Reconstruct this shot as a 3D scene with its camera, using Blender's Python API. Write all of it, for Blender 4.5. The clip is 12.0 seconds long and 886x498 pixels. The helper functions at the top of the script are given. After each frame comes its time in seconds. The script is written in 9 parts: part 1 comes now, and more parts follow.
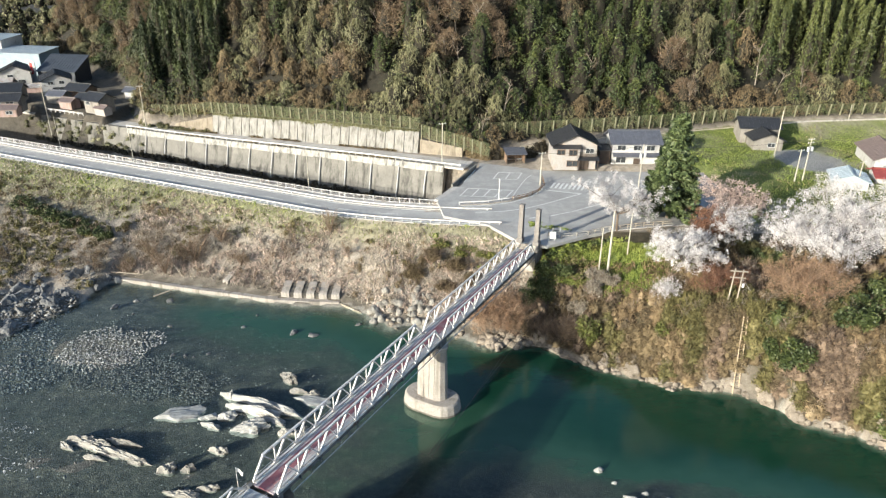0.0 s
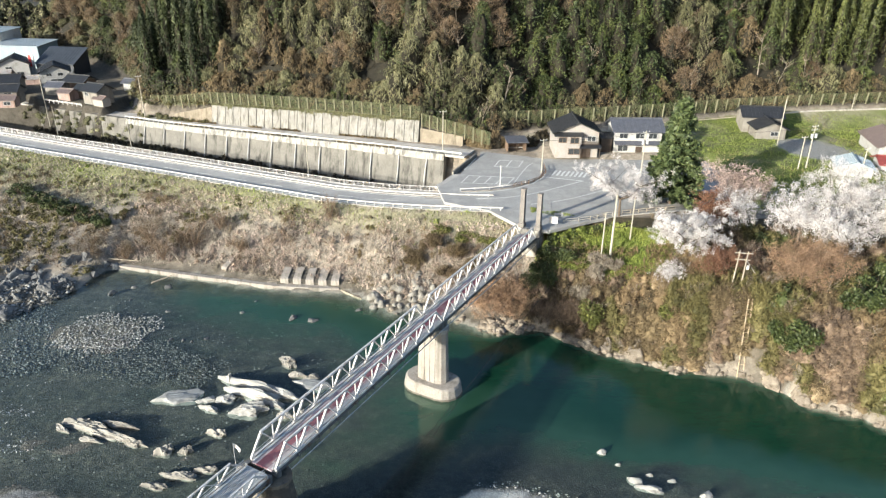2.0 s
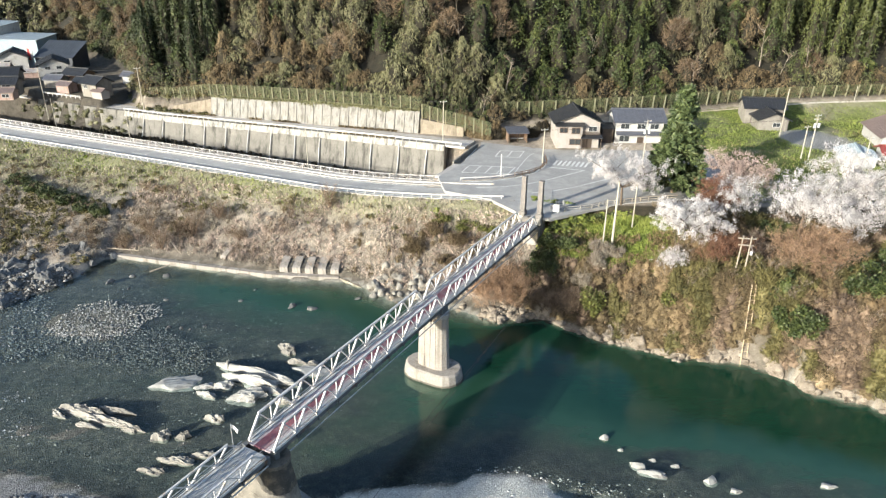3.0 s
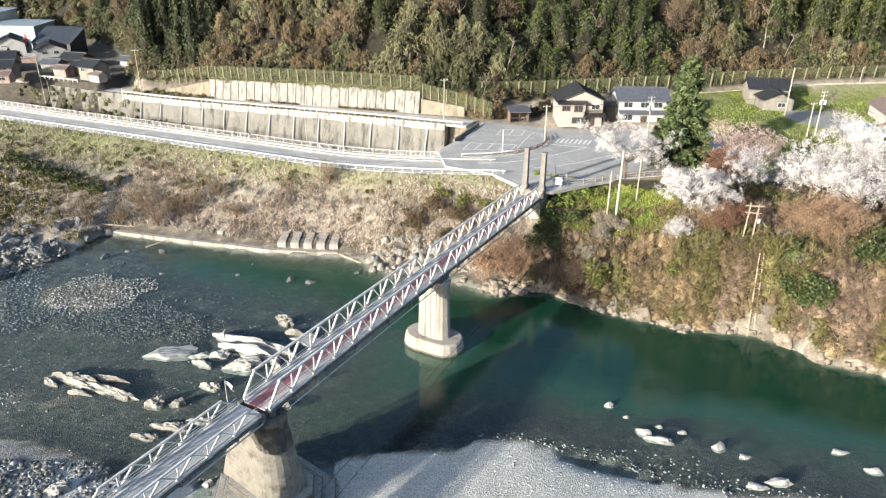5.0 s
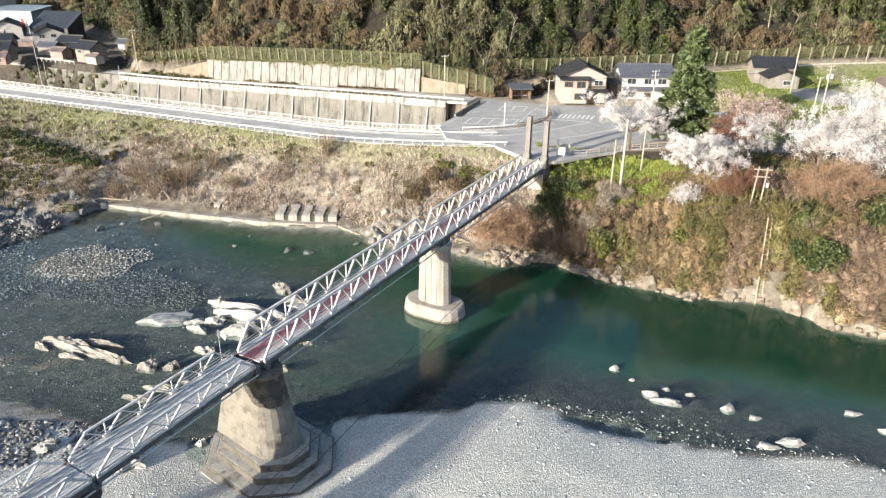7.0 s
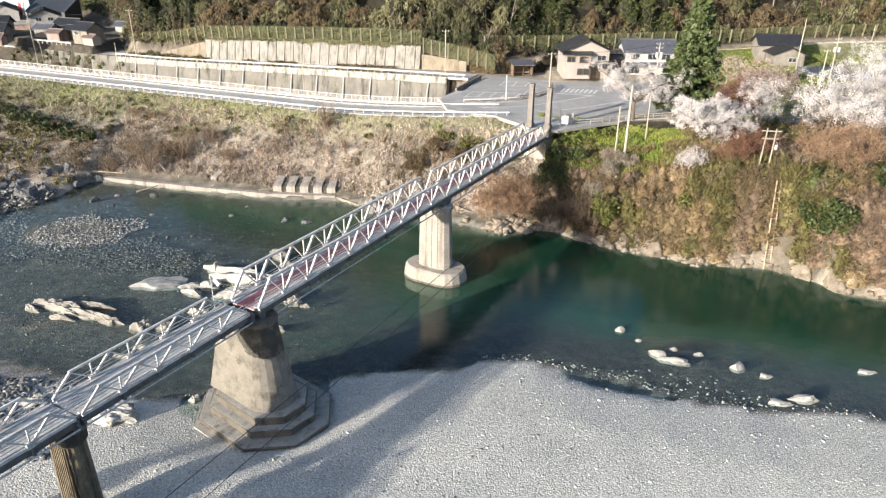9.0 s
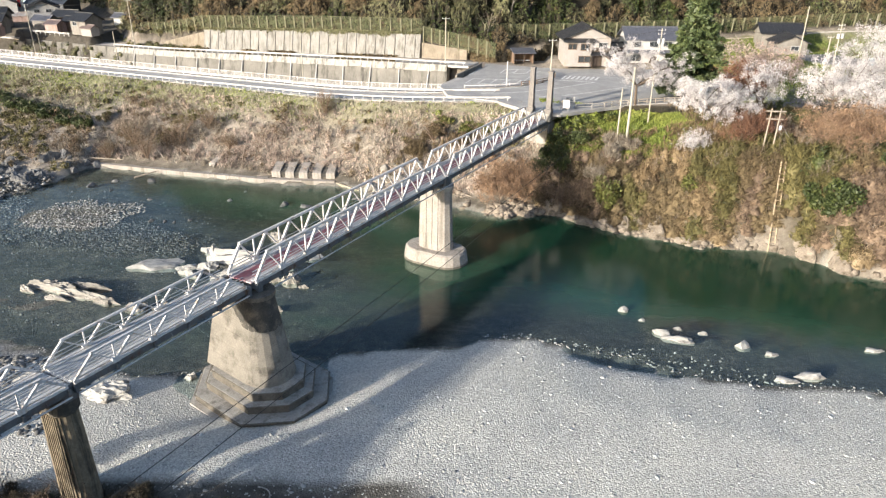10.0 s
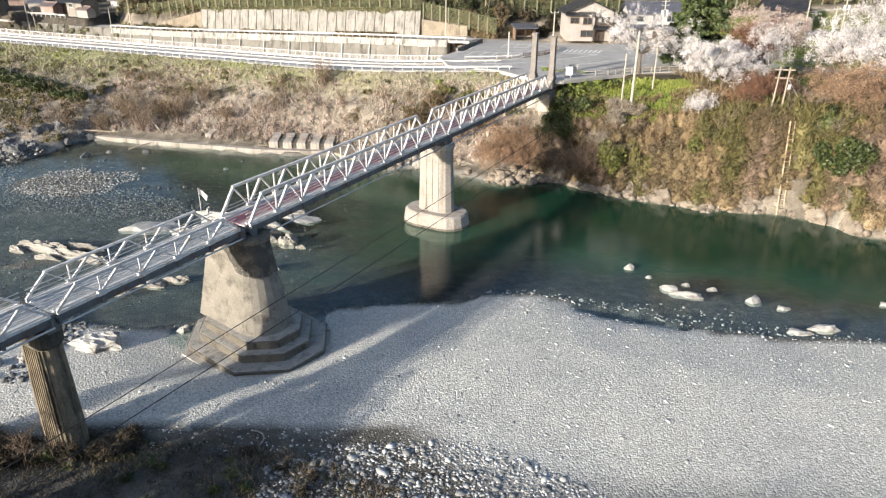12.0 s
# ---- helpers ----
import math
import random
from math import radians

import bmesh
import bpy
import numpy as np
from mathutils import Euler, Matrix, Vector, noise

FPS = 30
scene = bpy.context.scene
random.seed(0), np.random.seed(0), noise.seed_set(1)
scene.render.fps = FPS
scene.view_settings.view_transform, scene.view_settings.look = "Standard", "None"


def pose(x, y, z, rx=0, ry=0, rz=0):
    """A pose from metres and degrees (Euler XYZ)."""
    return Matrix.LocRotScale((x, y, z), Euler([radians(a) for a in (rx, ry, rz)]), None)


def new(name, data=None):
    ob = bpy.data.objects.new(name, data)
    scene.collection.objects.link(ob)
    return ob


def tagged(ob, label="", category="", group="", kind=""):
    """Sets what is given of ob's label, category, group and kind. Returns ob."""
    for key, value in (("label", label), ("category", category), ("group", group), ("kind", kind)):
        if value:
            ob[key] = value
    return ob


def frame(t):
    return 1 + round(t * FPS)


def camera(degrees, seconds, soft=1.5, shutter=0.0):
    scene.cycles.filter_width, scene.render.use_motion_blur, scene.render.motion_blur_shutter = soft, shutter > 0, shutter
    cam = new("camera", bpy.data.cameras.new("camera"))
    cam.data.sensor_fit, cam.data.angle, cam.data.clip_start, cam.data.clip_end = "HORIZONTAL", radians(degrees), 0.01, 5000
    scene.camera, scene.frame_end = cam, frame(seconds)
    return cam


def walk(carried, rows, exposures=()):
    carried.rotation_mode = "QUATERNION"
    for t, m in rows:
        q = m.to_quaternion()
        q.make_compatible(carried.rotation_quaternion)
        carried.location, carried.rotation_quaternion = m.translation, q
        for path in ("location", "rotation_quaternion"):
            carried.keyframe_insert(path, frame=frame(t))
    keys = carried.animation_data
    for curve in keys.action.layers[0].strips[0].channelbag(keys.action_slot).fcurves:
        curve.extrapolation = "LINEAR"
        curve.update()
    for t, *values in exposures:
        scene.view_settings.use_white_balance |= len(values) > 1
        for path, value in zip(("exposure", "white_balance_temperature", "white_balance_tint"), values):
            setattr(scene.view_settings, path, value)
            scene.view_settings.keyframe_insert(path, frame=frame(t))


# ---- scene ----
cam = camera(66.0, 12.0, 1.3)
# seconds, eye x y z, pitch, roll, yaw
PATH_ROWS = [
    (0.0, 0.000, 0.000, 65.322, -24.381, 0.636, 0.045),
    (0.5, -0.027, -0.007, 64.708, -24.360, 0.630, 0.046),
    (1.0, -0.050, -0.012, 64.009, -24.343, 0.626, 0.049),
    (1.5, -0.069, -0.016, 63.150, -24.329, 0.623, 0.053),
    (2.0, -0.084, -0.019, 62.101, -24.317, 0.622, 0.059),
    (2.5, -0.096, -0.021, 60.903, -24.307, 0.622, 0.066),
    (3.0, -0.105, -0.022, 59.638, -24.300, 0.622, 0.075),
    (5.0, -0.117, -0.018, 54.359, -24.290, 0.623, 0.116),
    (5.5, -0.117, -0.015, 52.966, -24.292, 0.623, 0.128),
    (6.0, -0.115, -0.012, 51.571, -24.294, 0.621, 0.140),
    (6.5, -0.113, -0.008, 50.167, -24.298, 0.618, 0.152),
    (7.0, -0.110, -0.004, 48.757, -24.302, 0.613, 0.164),
    (9.0, -0.107, 0.014, 43.140, -24.323, 0.574, 0.208),
    (9.5, -0.109, 0.019, 41.732, -24.328, 0.558, 0.217),
    (10.0, -0.113, 0.024, 40.381, -24.334, 0.538, 0.226),
    (10.5, -0.120, 0.028, 38.961, -24.338, 0.515, 0.233),
    (11.0, -0.130, 0.033, 37.554, -24.342, 0.488, 0.239),
    (11.5, -0.142, 0.037, 36.152, -24.345, 0.458, 0.243),
    (12.0, -0.158, 0.040, 34.822, -24.346, 0.423, 0.246),
]
# the clip's camera brightens a little as it sinks, and turns less green
EXPOSURES = [(0.0, 0.76, 6180, 5.0), (2.0, 0.80, 6180, 5.0), (3.5, 0.88, 6220, 5.8), (5.0, 0.97, 6300, 7.0), (7.0, 0.96, 6400, 8.5), (9.0, 0.79, 6450, 10.0), (12.0, 0.77, 6430, 10.0)]
walk(cam, [(t, pose(x, y, z, 90 + p, 0, w) @ pose(0, 0, 0, 0, 0, r)) for t, x, y, z, p, r, w in PATH_ROWS], EXPOSURES)

# ---- world, sun, exposure ----
SUN_WAY = Vector((0.737, 0.676, 0.0)).normalized()
SUN_EL = radians(14.6)
sun_dir = Vector((SUN_WAY.x * math.cos(SUN_EL), SUN_WAY.y * math.cos(SUN_EL), -math.sin(SUN_EL)))
world = bpy.data.worlds.new("world")
scene.world = world
world.use_nodes = True
sky = world.node_tree.nodes.new("ShaderNodeTexSky")
sky.sky_type, sky.sun_disc = "NISHITA", False
sky.sun_elevation = SUN_EL
sky.ozone_density = 2.2
sky.dust_density = 2.6
sky.sun_rotation = math.atan2(-SUN_WAY.x, -SUN_WAY.y)
bg = world.node_tree.nodes["Background"]
bg.inputs["Strength"].default_value = 0.138
world.node_tree.links.new(sky.outputs[0], bg.inputs["Color"])
sun_data = bpy.data.lights.new("sun", "SUN")
sun_data.energy, sun_data.angle, sun_data.color = 5.2, radians(0.7), (1.0, 0.91, 0.775)
sun = new("sun", sun_data)
sun.rotation_mode = "QUATERNION"
sun.rotation_quaternion = sun_dir.to_track_quat("-Z", "Y")
sun.location = (-120, -150, 150)

# ---- materials ----
def nodes_of(name):
    m = bpy.data.materials.new(name)
    m.use_nodes = True
    nt = m.node_tree
    return m, nt, nt.nodes["Principled BSDF"]


def noise_node(nt, scale, detail=4.0, rough=0.6, vec=None):
    n = nt.nodes.new("ShaderNodeTexNoise")
    n.inputs["Scale"].default_value, n.inputs["Detail"].default_value, n.inputs["Roughness"].default_value = scale, detail, rough
    if vec is not None:
        nt.links.new(vec, n.inputs["Vector"])
    return n


def ramp(nt, src, stops):
    r = nt.nodes.new("ShaderNodeValToRGB")
    e = r.color_ramp.elements
    while len(e) < len(stops):
        e.new(0.5)
    for k, (p, c) in enumerate(stops):
        e[k].position, e[k].color = p, (*c, 1)
    nt.links.new(src, r.inputs["Fac"])
    return r


def blend(nt, fac, a, b, mode="MIX"):
    m = nt.nodes.new("ShaderNodeMix")
    m.data_type, m.blend_type = "RGBA", mode
    for sock, v in ((m.inputs[0], fac), (m.inputs[6], a), (m.inputs[7], b)):
        if isinstance(v, (int, float)):
            sock.default_value = v
        elif isinstance(v, tuple):
            sock.default_value = (*v, 1)
        else:
            nt.links.new(v, sock)
    return m.outputs[2]


def coords(nt):
    return nt.nodes.new("ShaderNodeTexCoord").outputs["Object"]


def surface(name, c1, c2, scale=1.0, fine=12.0, rough=0.85, bump=0.3, metal=0.0, dist=0.05, stain=None, stain_scale=0.25, streaks=False, vary=0.0):
    """A worn surface: two colours in patches, fine grain on top, bump, stains, piece-to-piece variation."""
    m, nt, p = nodes_of(name)
    v = coords(nt)
    a = noise_node(nt, scale, 5, 0.65, v)
    col = ramp(nt, a.outputs["Fac"], [(0.3, c1), (0.7, c2)]).outputs[0]
    g = noise_node(nt, fine, 3, 0.7, v)
    gr = ramp(nt, g.outputs["Fac"], [(0.25, (0.7, 0.7, 0.7)), (0.75, (1.2, 1.2, 1.2))]).outputs[0]
    col = blend(nt, 1.0, col, gr, "MULTIPLY")
    if stain:
        sv = v
        if streaks:
            mp = nt.nodes.new("ShaderNodeMapping")
            mp.inputs["Scale"].default_value = (1, 1, 0.12)
            nt.links.new(v, mp.inputs["Vector"])
            sv = mp.outputs[0]
        s = noise_node(nt, stain_scale, 6, 0.7, sv)
        sm = ramp(nt, s.outputs["Fac"], [(0.5, (0, 0, 0)), (0.66, (1, 1, 1))]).outputs[0]
        col = blend(nt, sm, col, stain)
    if vary:
        o = nt.nodes.new("ShaderNodeObjectInfo")
        vr = ramp(nt, o.outputs["Random"], [(0.0, (1 - vary,) * 3), (1.0, (1 + vary,) * 3)]).outputs[0]
        col = blend(nt, 1.0, col, vr, "MULTIPLY")
    nt.links.new(col, p.inputs["Base Color"])
    p.inputs["Roughness"].default_value, p.inputs["Metallic"].default_value = rough, metal
    if bump:
        b = nt.nodes.new("ShaderNodeBump")
        b.inputs["Strength"].default_value, b.inputs["Distance"].default_value = bump, dist
        nt.links.new(g.outputs["Fac"], b.inputs["Height"])
        nt.links.new(b.outputs[0], p.inputs["Normal"])
    return m


def foliage(name, stops, patch=0.12, rough=0.6, through_light=0.0, spread=0.5):
    """Leaves or twigs: colour per clump from a ramp, drifting in patches."""
    m, nt, p = nodes_of(name)
    g = nt.nodes.new("ShaderNodeNewGeometry")
    n = noise_node(nt, patch, 3, 0.6, coords(nt))
    mixv = nt.nodes.new("ShaderNodeMath")
    mixv.operation = "MULTIPLY_ADD"
    nt.links.new(g.outputs["Random Per Island"], mixv.inputs[0])
    mixv.inputs[1].default_value = spread
    off = nt.nodes.new("ShaderNodeMath")
    off.operation = "MULTIPLY_ADD"
    nt.links.new(n.outputs["Fac"], off.inputs[0])
    off.inputs[1].default_value, off.inputs[2].default_value = 1.4, -0.2 - spread / 2
    nt.links.new(off.outputs[0], mixv.inputs[2])
    col = ramp(nt, mixv.outputs[0], stops).outputs[0]
    nt.links.new(col, p.inputs["Base Color"])
    p.inputs["Roughness"].default_value = rough
    if through_light:
        t = nt.nodes.new("ShaderNodeBsdfTranslucent")
        nt.links.new(col, t.inputs["Color"])
        mx = nt.nodes.new("ShaderNodeMixShader")
        mx.inputs[0].default_value = through_light
        nt.links.new(p.outputs[0], mx.inputs[1])
        nt.links.new(t.outputs[0], mx.inputs[2])
        nt.links.new(mx.outputs[0], nt.nodes["Material Output"].inputs["Surface"])
    return m


M_WHITE = surface("white_paint", (0.69, 0.68, 0.685), (0.64, 0.63, 0.625), 0.8, 8, 0.45, 0.05, stain=(0.423, 0.338, 0.263), stain_scale=1.2)
M_DECK = surface("red_deck", (0.24, 0.085, 0.105), (0.32, 0.13, 0.15), 0.5, 6, 0.75, 0.1, stain=(0.30, 0.24, 0.24), stain_scale=0.5)
M_DECKGREY = surface("grey_deck", (0.36, 0.365, 0.375), (0.48, 0.485, 0.49), 0.5, 6, 0.8, 0.15, stain=(0.25, 0.25, 0.25), stain_scale=0.6)
M_DECKSIDE = surface("pinkish_deck_edge", (0.46, 0.38, 0.39), (0.56, 0.48, 0.49), 0.7, 8, 0.7, 0.1, stain=(0.33, 0.24, 0.25), stain_scale=0.9)
M_PILLAR = surface("weathered_granite", (0.17, 0.155, 0.145), (0.25, 0.23, 0.215), 0.7, 6, 0.9, 0.3, stain=(0.13, 0.11, 0.10), stain_scale=0.8, streaks=True)
M_STEEL = surface("dark_steel", (0.10, 0.11, 0.12), (0.16, 0.17, 0.18), 0.8, 9, 0.6, 0.1, stain=(0.12, 0.07, 0.045), stain_scale=0.9)
M_GALV = surface("galvanised", (0.52, 0.53, 0.54), (0.62, 0.62, 0.62), 1, 10, 0.5, 0.05, metal=0.25)
M_CONC = surface("concrete", (0.35, 0.325, 0.29), (0.46, 0.43, 0.39), 0.4, 5, 0.9, 0.25, stain=(0.16, 0.14, 0.115), stain_scale=0.5, streaks=True)
M_CONC_OLD = surface("old_concrete", (0.33, 0.28, 0.21), (0.46, 0.41, 0.32), 0.5, 4, 0.95, 0.5, dist=0.12, stain=(0.11, 0.095, 0.075), stain_scale=0.7, streaks=True)
M_CONC_LIGHT = surface("light_concrete", (0.296, 0.264, 0.232), (0.416, 0.380, 0.344), 0.3, 4, 0.9, 0.3, stain=(0.176, 0.156, 0.128), stain_scale=0.55, streaks=True)
M_WALLGREY = surface("retaining_wall_concrete", (0.164, 0.154, 0.137), (0.254, 0.239, 0.213), 0.3, 5, 0.95, 0.3, stain=(0.045, 0.043, 0.037), stain_scale=0.45, streaks=True)
M_WALLBROWN = surface("brown_stained_concrete", (0.20, 0.168, 0.128), (0.32, 0.275, 0.215), 0.4, 5, 0.95, 0.3, stain=(0.11, 0.092, 0.068), stain_scale=0.6, streaks=True)
M_WALLMID = surface("weathered_wall_course", (0.312, 0.296, 0.269), (0.429, 0.413, 0.382), 0.5, 5, 0.9, 0.3, stain=(0.109, 0.101, 0.090), stain_scale=0.9, streaks=True)
M_WALLPALE = surface("pale_wall_concrete", (0.216, 0.206, 0.190), (0.336, 0.324, 0.304), 0.35, 5, 0.9, 0.3, stain=(0.104, 0.098, 0.084), stain_scale=1.2, streaks=True)
# dark for stain, and for shade painted into the pier's step faces
M_CONC_BASE = surface("stained_shaded_concrete", (0.085, 0.076, 0.062), (0.19, 0.168, 0.136), 0.6, 6, 0.95, 0.4, dist=0.04, stain=(0.045, 0.041, 0.036), stain_scale=0.8)
M_TREAD = surface("skylit_tread_concrete", (0.30, 0.285, 0.26), (0.42, 0.40, 0.365), 0.7, 6, 0.95, 0.3, stain=(0.15, 0.14, 0.12), stain_scale=0.9)
M_CONC_PIER = surface("board_marked_concrete", (0.185, 0.168, 0.142), (0.275, 0.252, 0.215), 0.5, 9, 0.95, 0.5, dist=0.05, stain=(0.095, 0.085, 0.070), stain_scale=0.45)
M_CONC_BANKPIER = surface("streaked_brown_concrete", (0.136, 0.109, 0.072), (0.289, 0.242, 0.174), 0.9, 7, 0.95, 0.5, dist=0.05, stain=(0.043, 0.034, 0.025), stain_scale=1.5, streaks=True)
M_CONC_CAP = surface("black_stain_shade_concrete", (0.045, 0.042, 0.038), (0.09, 0.083, 0.073), 0.8, 6, 0.95, 0.3, stain=(0.15, 0.13, 0.10), stain_scale=1.2)
M_ASPHALT = surface("asphalt", (0.33, 0.322, 0.315), (0.43, 0.42, 0.408), 0.15, 20, 0.9, 0.15, dist=0.02, stain=(0.44, 0.43, 0.415), stain_scale=0.3)
M_PAVE = surface("pavement_grey", (0.44, 0.415, 0.39), (0.55, 0.52, 0.49), 0.3, 10, 0.9, 0.15, stain=(0.34, 0.31, 0.28), stain_scale=0.4)
M_MARK = surface("road_paint", (0.78, 0.78, 0.76), (0.68, 0.68, 0.66), 2.0, 14, 0.7, 0.05, stain=(0.45, 0.45, 0.44), stain_scale=1.5)
M_ROOF_BLACK = surface("black_tile_roof", (0.022, 0.023, 0.027), (0.04, 0.042, 0.048), 1.0, 5, 0.45, 0.3)
M_ROOF_GREY = surface("grey_tile_roof", (0.075, 0.08, 0.10), (0.12, 0.125, 0.15), 1.0, 5, 0.5, 0.3)
M_ROOF_BROWN = surface("brown_metal_roof", (0.15, 0.115, 0.11), (0.21, 0.165, 0.155), 0.8, 5, 0.5, 0.2)
M_ROOF_RED = surface("red_metal_roof", (0.24, 0.05, 0.045), (0.32, 0.075, 0.06), 0.8, 5, 0.5, 0.2)
M_ROOF_BLUE = surface("pale_blue_metal_roof", (0.32, 0.38, 0.43), (0.42, 0.48, 0.53), 0.4, 5, 0.5, 0.15)
M_WALL_TAN = surface("tan_weathered_plaster", (0.216, 0.198, 0.176), (0.306, 0.284, 0.257), 0.7, 8, 0.85, 0.15, stain=(0.135, 0.117, 0.099), stain_scale=0.6, streaks=True)
M_WALL_CREAM = surface("cream_plaster", (0.33, 0.305, 0.287), (0.395, 0.372, 0.354), 0.6, 8, 0.85, 0.1, stain=(0.367, 0.306, 0.253), stain_scale=0.5)
M_WALL_WHITE = surface("white_plaster", (0.458, 0.449, 0.440), (0.546, 0.537, 0.528), 0.6, 8, 0.85, 0.1, stain=(0.317, 0.304, 0.282), stain_scale=0.6)
M_WALL_BROWN = surface("brown_boards", (0.16, 0.105, 0.07), (0.25, 0.17, 0.12), 0.9, 6, 0.85, 0.2)
M_WOOD_DARK = surface("dark_timber", (0.05, 0.035, 0.025), (0.09, 0.065, 0.05), 1.2, 7, 0.7, 0.2)
M_GLASS = surface("window_glass", (0.035, 0.04, 0.045), (0.06, 0.065, 0.07), 0.5, 2, 0.08, 0.0)
M_BARK = surface("bark", (0.10, 0.075, 0.055), (0.17, 0.13, 0.10), 1.5, 9, 0.95, 0.6, dist=0.08)
M_TWIG = surface("bare_twigs", (0.17, 0.12, 0.085), (0.26, 0.19, 0.14), 0.7, 6, 0.9, 0.2)
M_POLE = surface("pole_concrete", (0.408, 0.374, 0.306), (0.476, 0.442, 0.374), 0.6, 6, 0.8, 0.1)
M_WOODPOLE = surface("weathered_pole", (0.29, 0.245, 0.195), (0.38, 0.33, 0.27), 0.8, 7, 0.9, 0.2)
M_ROCK = surface("pale_rock", (0.23, 0.215, 0.19), (0.43, 0.405, 0.365), 0.6, 4, 0.9, 0.7, dist=0.15, stain=(0.10, 0.088, 0.07), stain_scale=1.0, vary=0.25)
M_ROCK_GREY = surface("grey_rock", (0.11, 0.11, 0.112), (0.23, 0.225, 0.22), 0.5, 4, 0.85, 0.7, dist=0.15, stain=(0.10, 0.10, 0.10), stain_scale=0.5, vary=0.25)
M_ROCK_WHITE = surface("white_rock", (0.28, 0.27, 0.25), (0.54, 0.53, 0.505), 0.6, 4, 0.85, 0.8, dist=0.15, stain=(0.14, 0.125, 0.105), stain_scale=0.9, vary=0.15)
M_ROCK_SLAB = surface("smooth_grey_rock", (0.30, 0.30, 0.29), (0.40, 0.40, 0.385), 0.7, 5, 0.85, 0.5, dist=0.06, stain=(0.22, 0.215, 0.20), stain_scale=0.9)
M_RED = surface("red_panel", (0.55, 0.05, 0.05), (0.62, 0.08, 0.07), 0.8, 5, 0.6, 0.05)
M_BLACK = surface("black_rubber", (0.02, 0.02, 0.02), (0.035, 0.035, 0.035), 1, 8, 0.8, 0.1)

# ---- mesh helpers ----
def empty(name, loc=(0, 0, 0), rz=0.0):
    e = new(name)
    e.empty_display_size = 0.5
    e.matrix_basis = pose(*loc, 0, 0, rz)
    return e


def obj_from_bm(name, bm, material, smooth=False):
    me = bpy.data.meshes.new(name)
    bm.normal_update()
    bm.to_mesh(me)
    bm.free()
    me.materials.append(material)
    if smooth:
        me.polygons.foreach_set("use_smooth", [True] * len(me.polygons))
    return new(name, me)


def part(name, bm, material, parent, label="", smooth=False):
    ob = obj_from_bm(name, bm, material, smooth)
    ob.parent = parent
    if label:
        ob["label"] = label
    return ob


def part_of_mesh(name, me, parent, m=None):
    ob = new(name, me)
    ob.parent = parent
    if m is not None:
        ob.matrix_basis = m
    return ob


def mesh_np(name, verts, faces, material, smooth=False):
    """A mesh from numpy arrays: verts n x 3, faces m x k."""
    me = bpy.data.meshes.new(name)
    verts, faces = np.asarray(verts, np.float32), np.asarray(faces, np.int32)
    k = faces.shape[1]
    me.vertices.add(len(verts))
    me.vertices.foreach_set("co", verts.ravel())
    me.loops.add(faces.size)
    me.loops.foreach_set("vertex_index", faces.ravel())
    me.polygons.add(len(faces))
    me.polygons.foreach_set("loop_start", np.arange(len(faces), dtype=np.int32) * k)
    me.polygons.foreach_set("loop_total", np.full(len(faces), k, np.int32))
    if smooth:
        me.polygons.foreach_set("use_smooth", np.ones(len(faces), bool))
    me.update(calc_edges=True)
    me.materials.append(material)
    return me


def box(bm, x0, x1, y0, y1, z0, z1, bevel=0.0):
    m = Matrix.Translation(((x0 + x1) / 2, (y0 + y1) / 2, (z0 + z1) / 2)) @ Matrix.Diagonal((x1 - x0, y1 - y0, z1 - z0, 1))
    geo = bmesh.ops.create_cube(bm, size=1.0, matrix=m)
    if bevel:
        es = list({e for v in geo["verts"] for e in v.link_edges})
        bmesh.ops.bevel(bm, geom=es, offset=bevel, segments=1, affect="EDGES")
    return bm


def beam(bm, p, q, w, h=None, up=(0, 0, 1)):
    """A square bar from p to q, w wide and h high."""
    p, q = Vector(p), Vector(q)
    h = w if h is None else h
    d = (q - p).normalized()
    u = Vector(up)
    if abs(d.dot(u)) > 0.98:
        u = Vector((0, 1, 0))
    s = d.cross(u).normalized()
    u = s.cross(d).normalized()
    vs = [bm.verts.new(a + s * (i * w / 2) + u * (j * h / 2)) for a in (p, q) for i, j in ((-1, -1), (1, -1), (1, 1), (-1, 1))]
    for f in ((3, 2, 1, 0), (4, 5, 6, 7), (0, 1, 5, 4), (1, 2, 6, 5), (2, 3, 7, 6), (3, 0, 4, 7)):
        bm.faces.new([vs[i] for i in f])
    return bm


def rod(bm, p, q, r0, r1=None, n=8):
    """A round, tapered bar from p to q."""
    p, q = Vector(p), Vector(q)
    r1 = r0 if r1 is None else r1
    d = (q - p).normalized()
    s = d.orthogonal().normalized()
    u = d.cross(s)
    rings = []
    for a, r in ((p, r0), (q, r1)):
        rings.append([bm.verts.new(a + (s * math.cos(k * math.tau / n) + u * math.sin(k * math.tau / n)) * r) for k in range(n)])
    for k in range(n):
        j = (k + 1) % n
        bm.faces.new((rings[0][k], rings[0][j], rings[1][j], rings[1][k]))
    bm.faces.new(rings[0][::-1])
    bm.faces.new(rings[1])
    return bm


def loft(bm, outlines):
    """A closed solid through outlines (lists of points with the same count), bottom to top."""
    rings = [[bm.verts.new(p) for p in o] for o in outlines]
    n = len(rings[0])
    for a, b in zip(rings, rings[1:]):
        for k in range(n):
            j = (k + 1) % n
            bm.faces.new((a[k], a[j], b[j], b[k]))
    bm.faces.new(rings[0][::-1])
    bm.faces.new(rings[-1])
    return bm


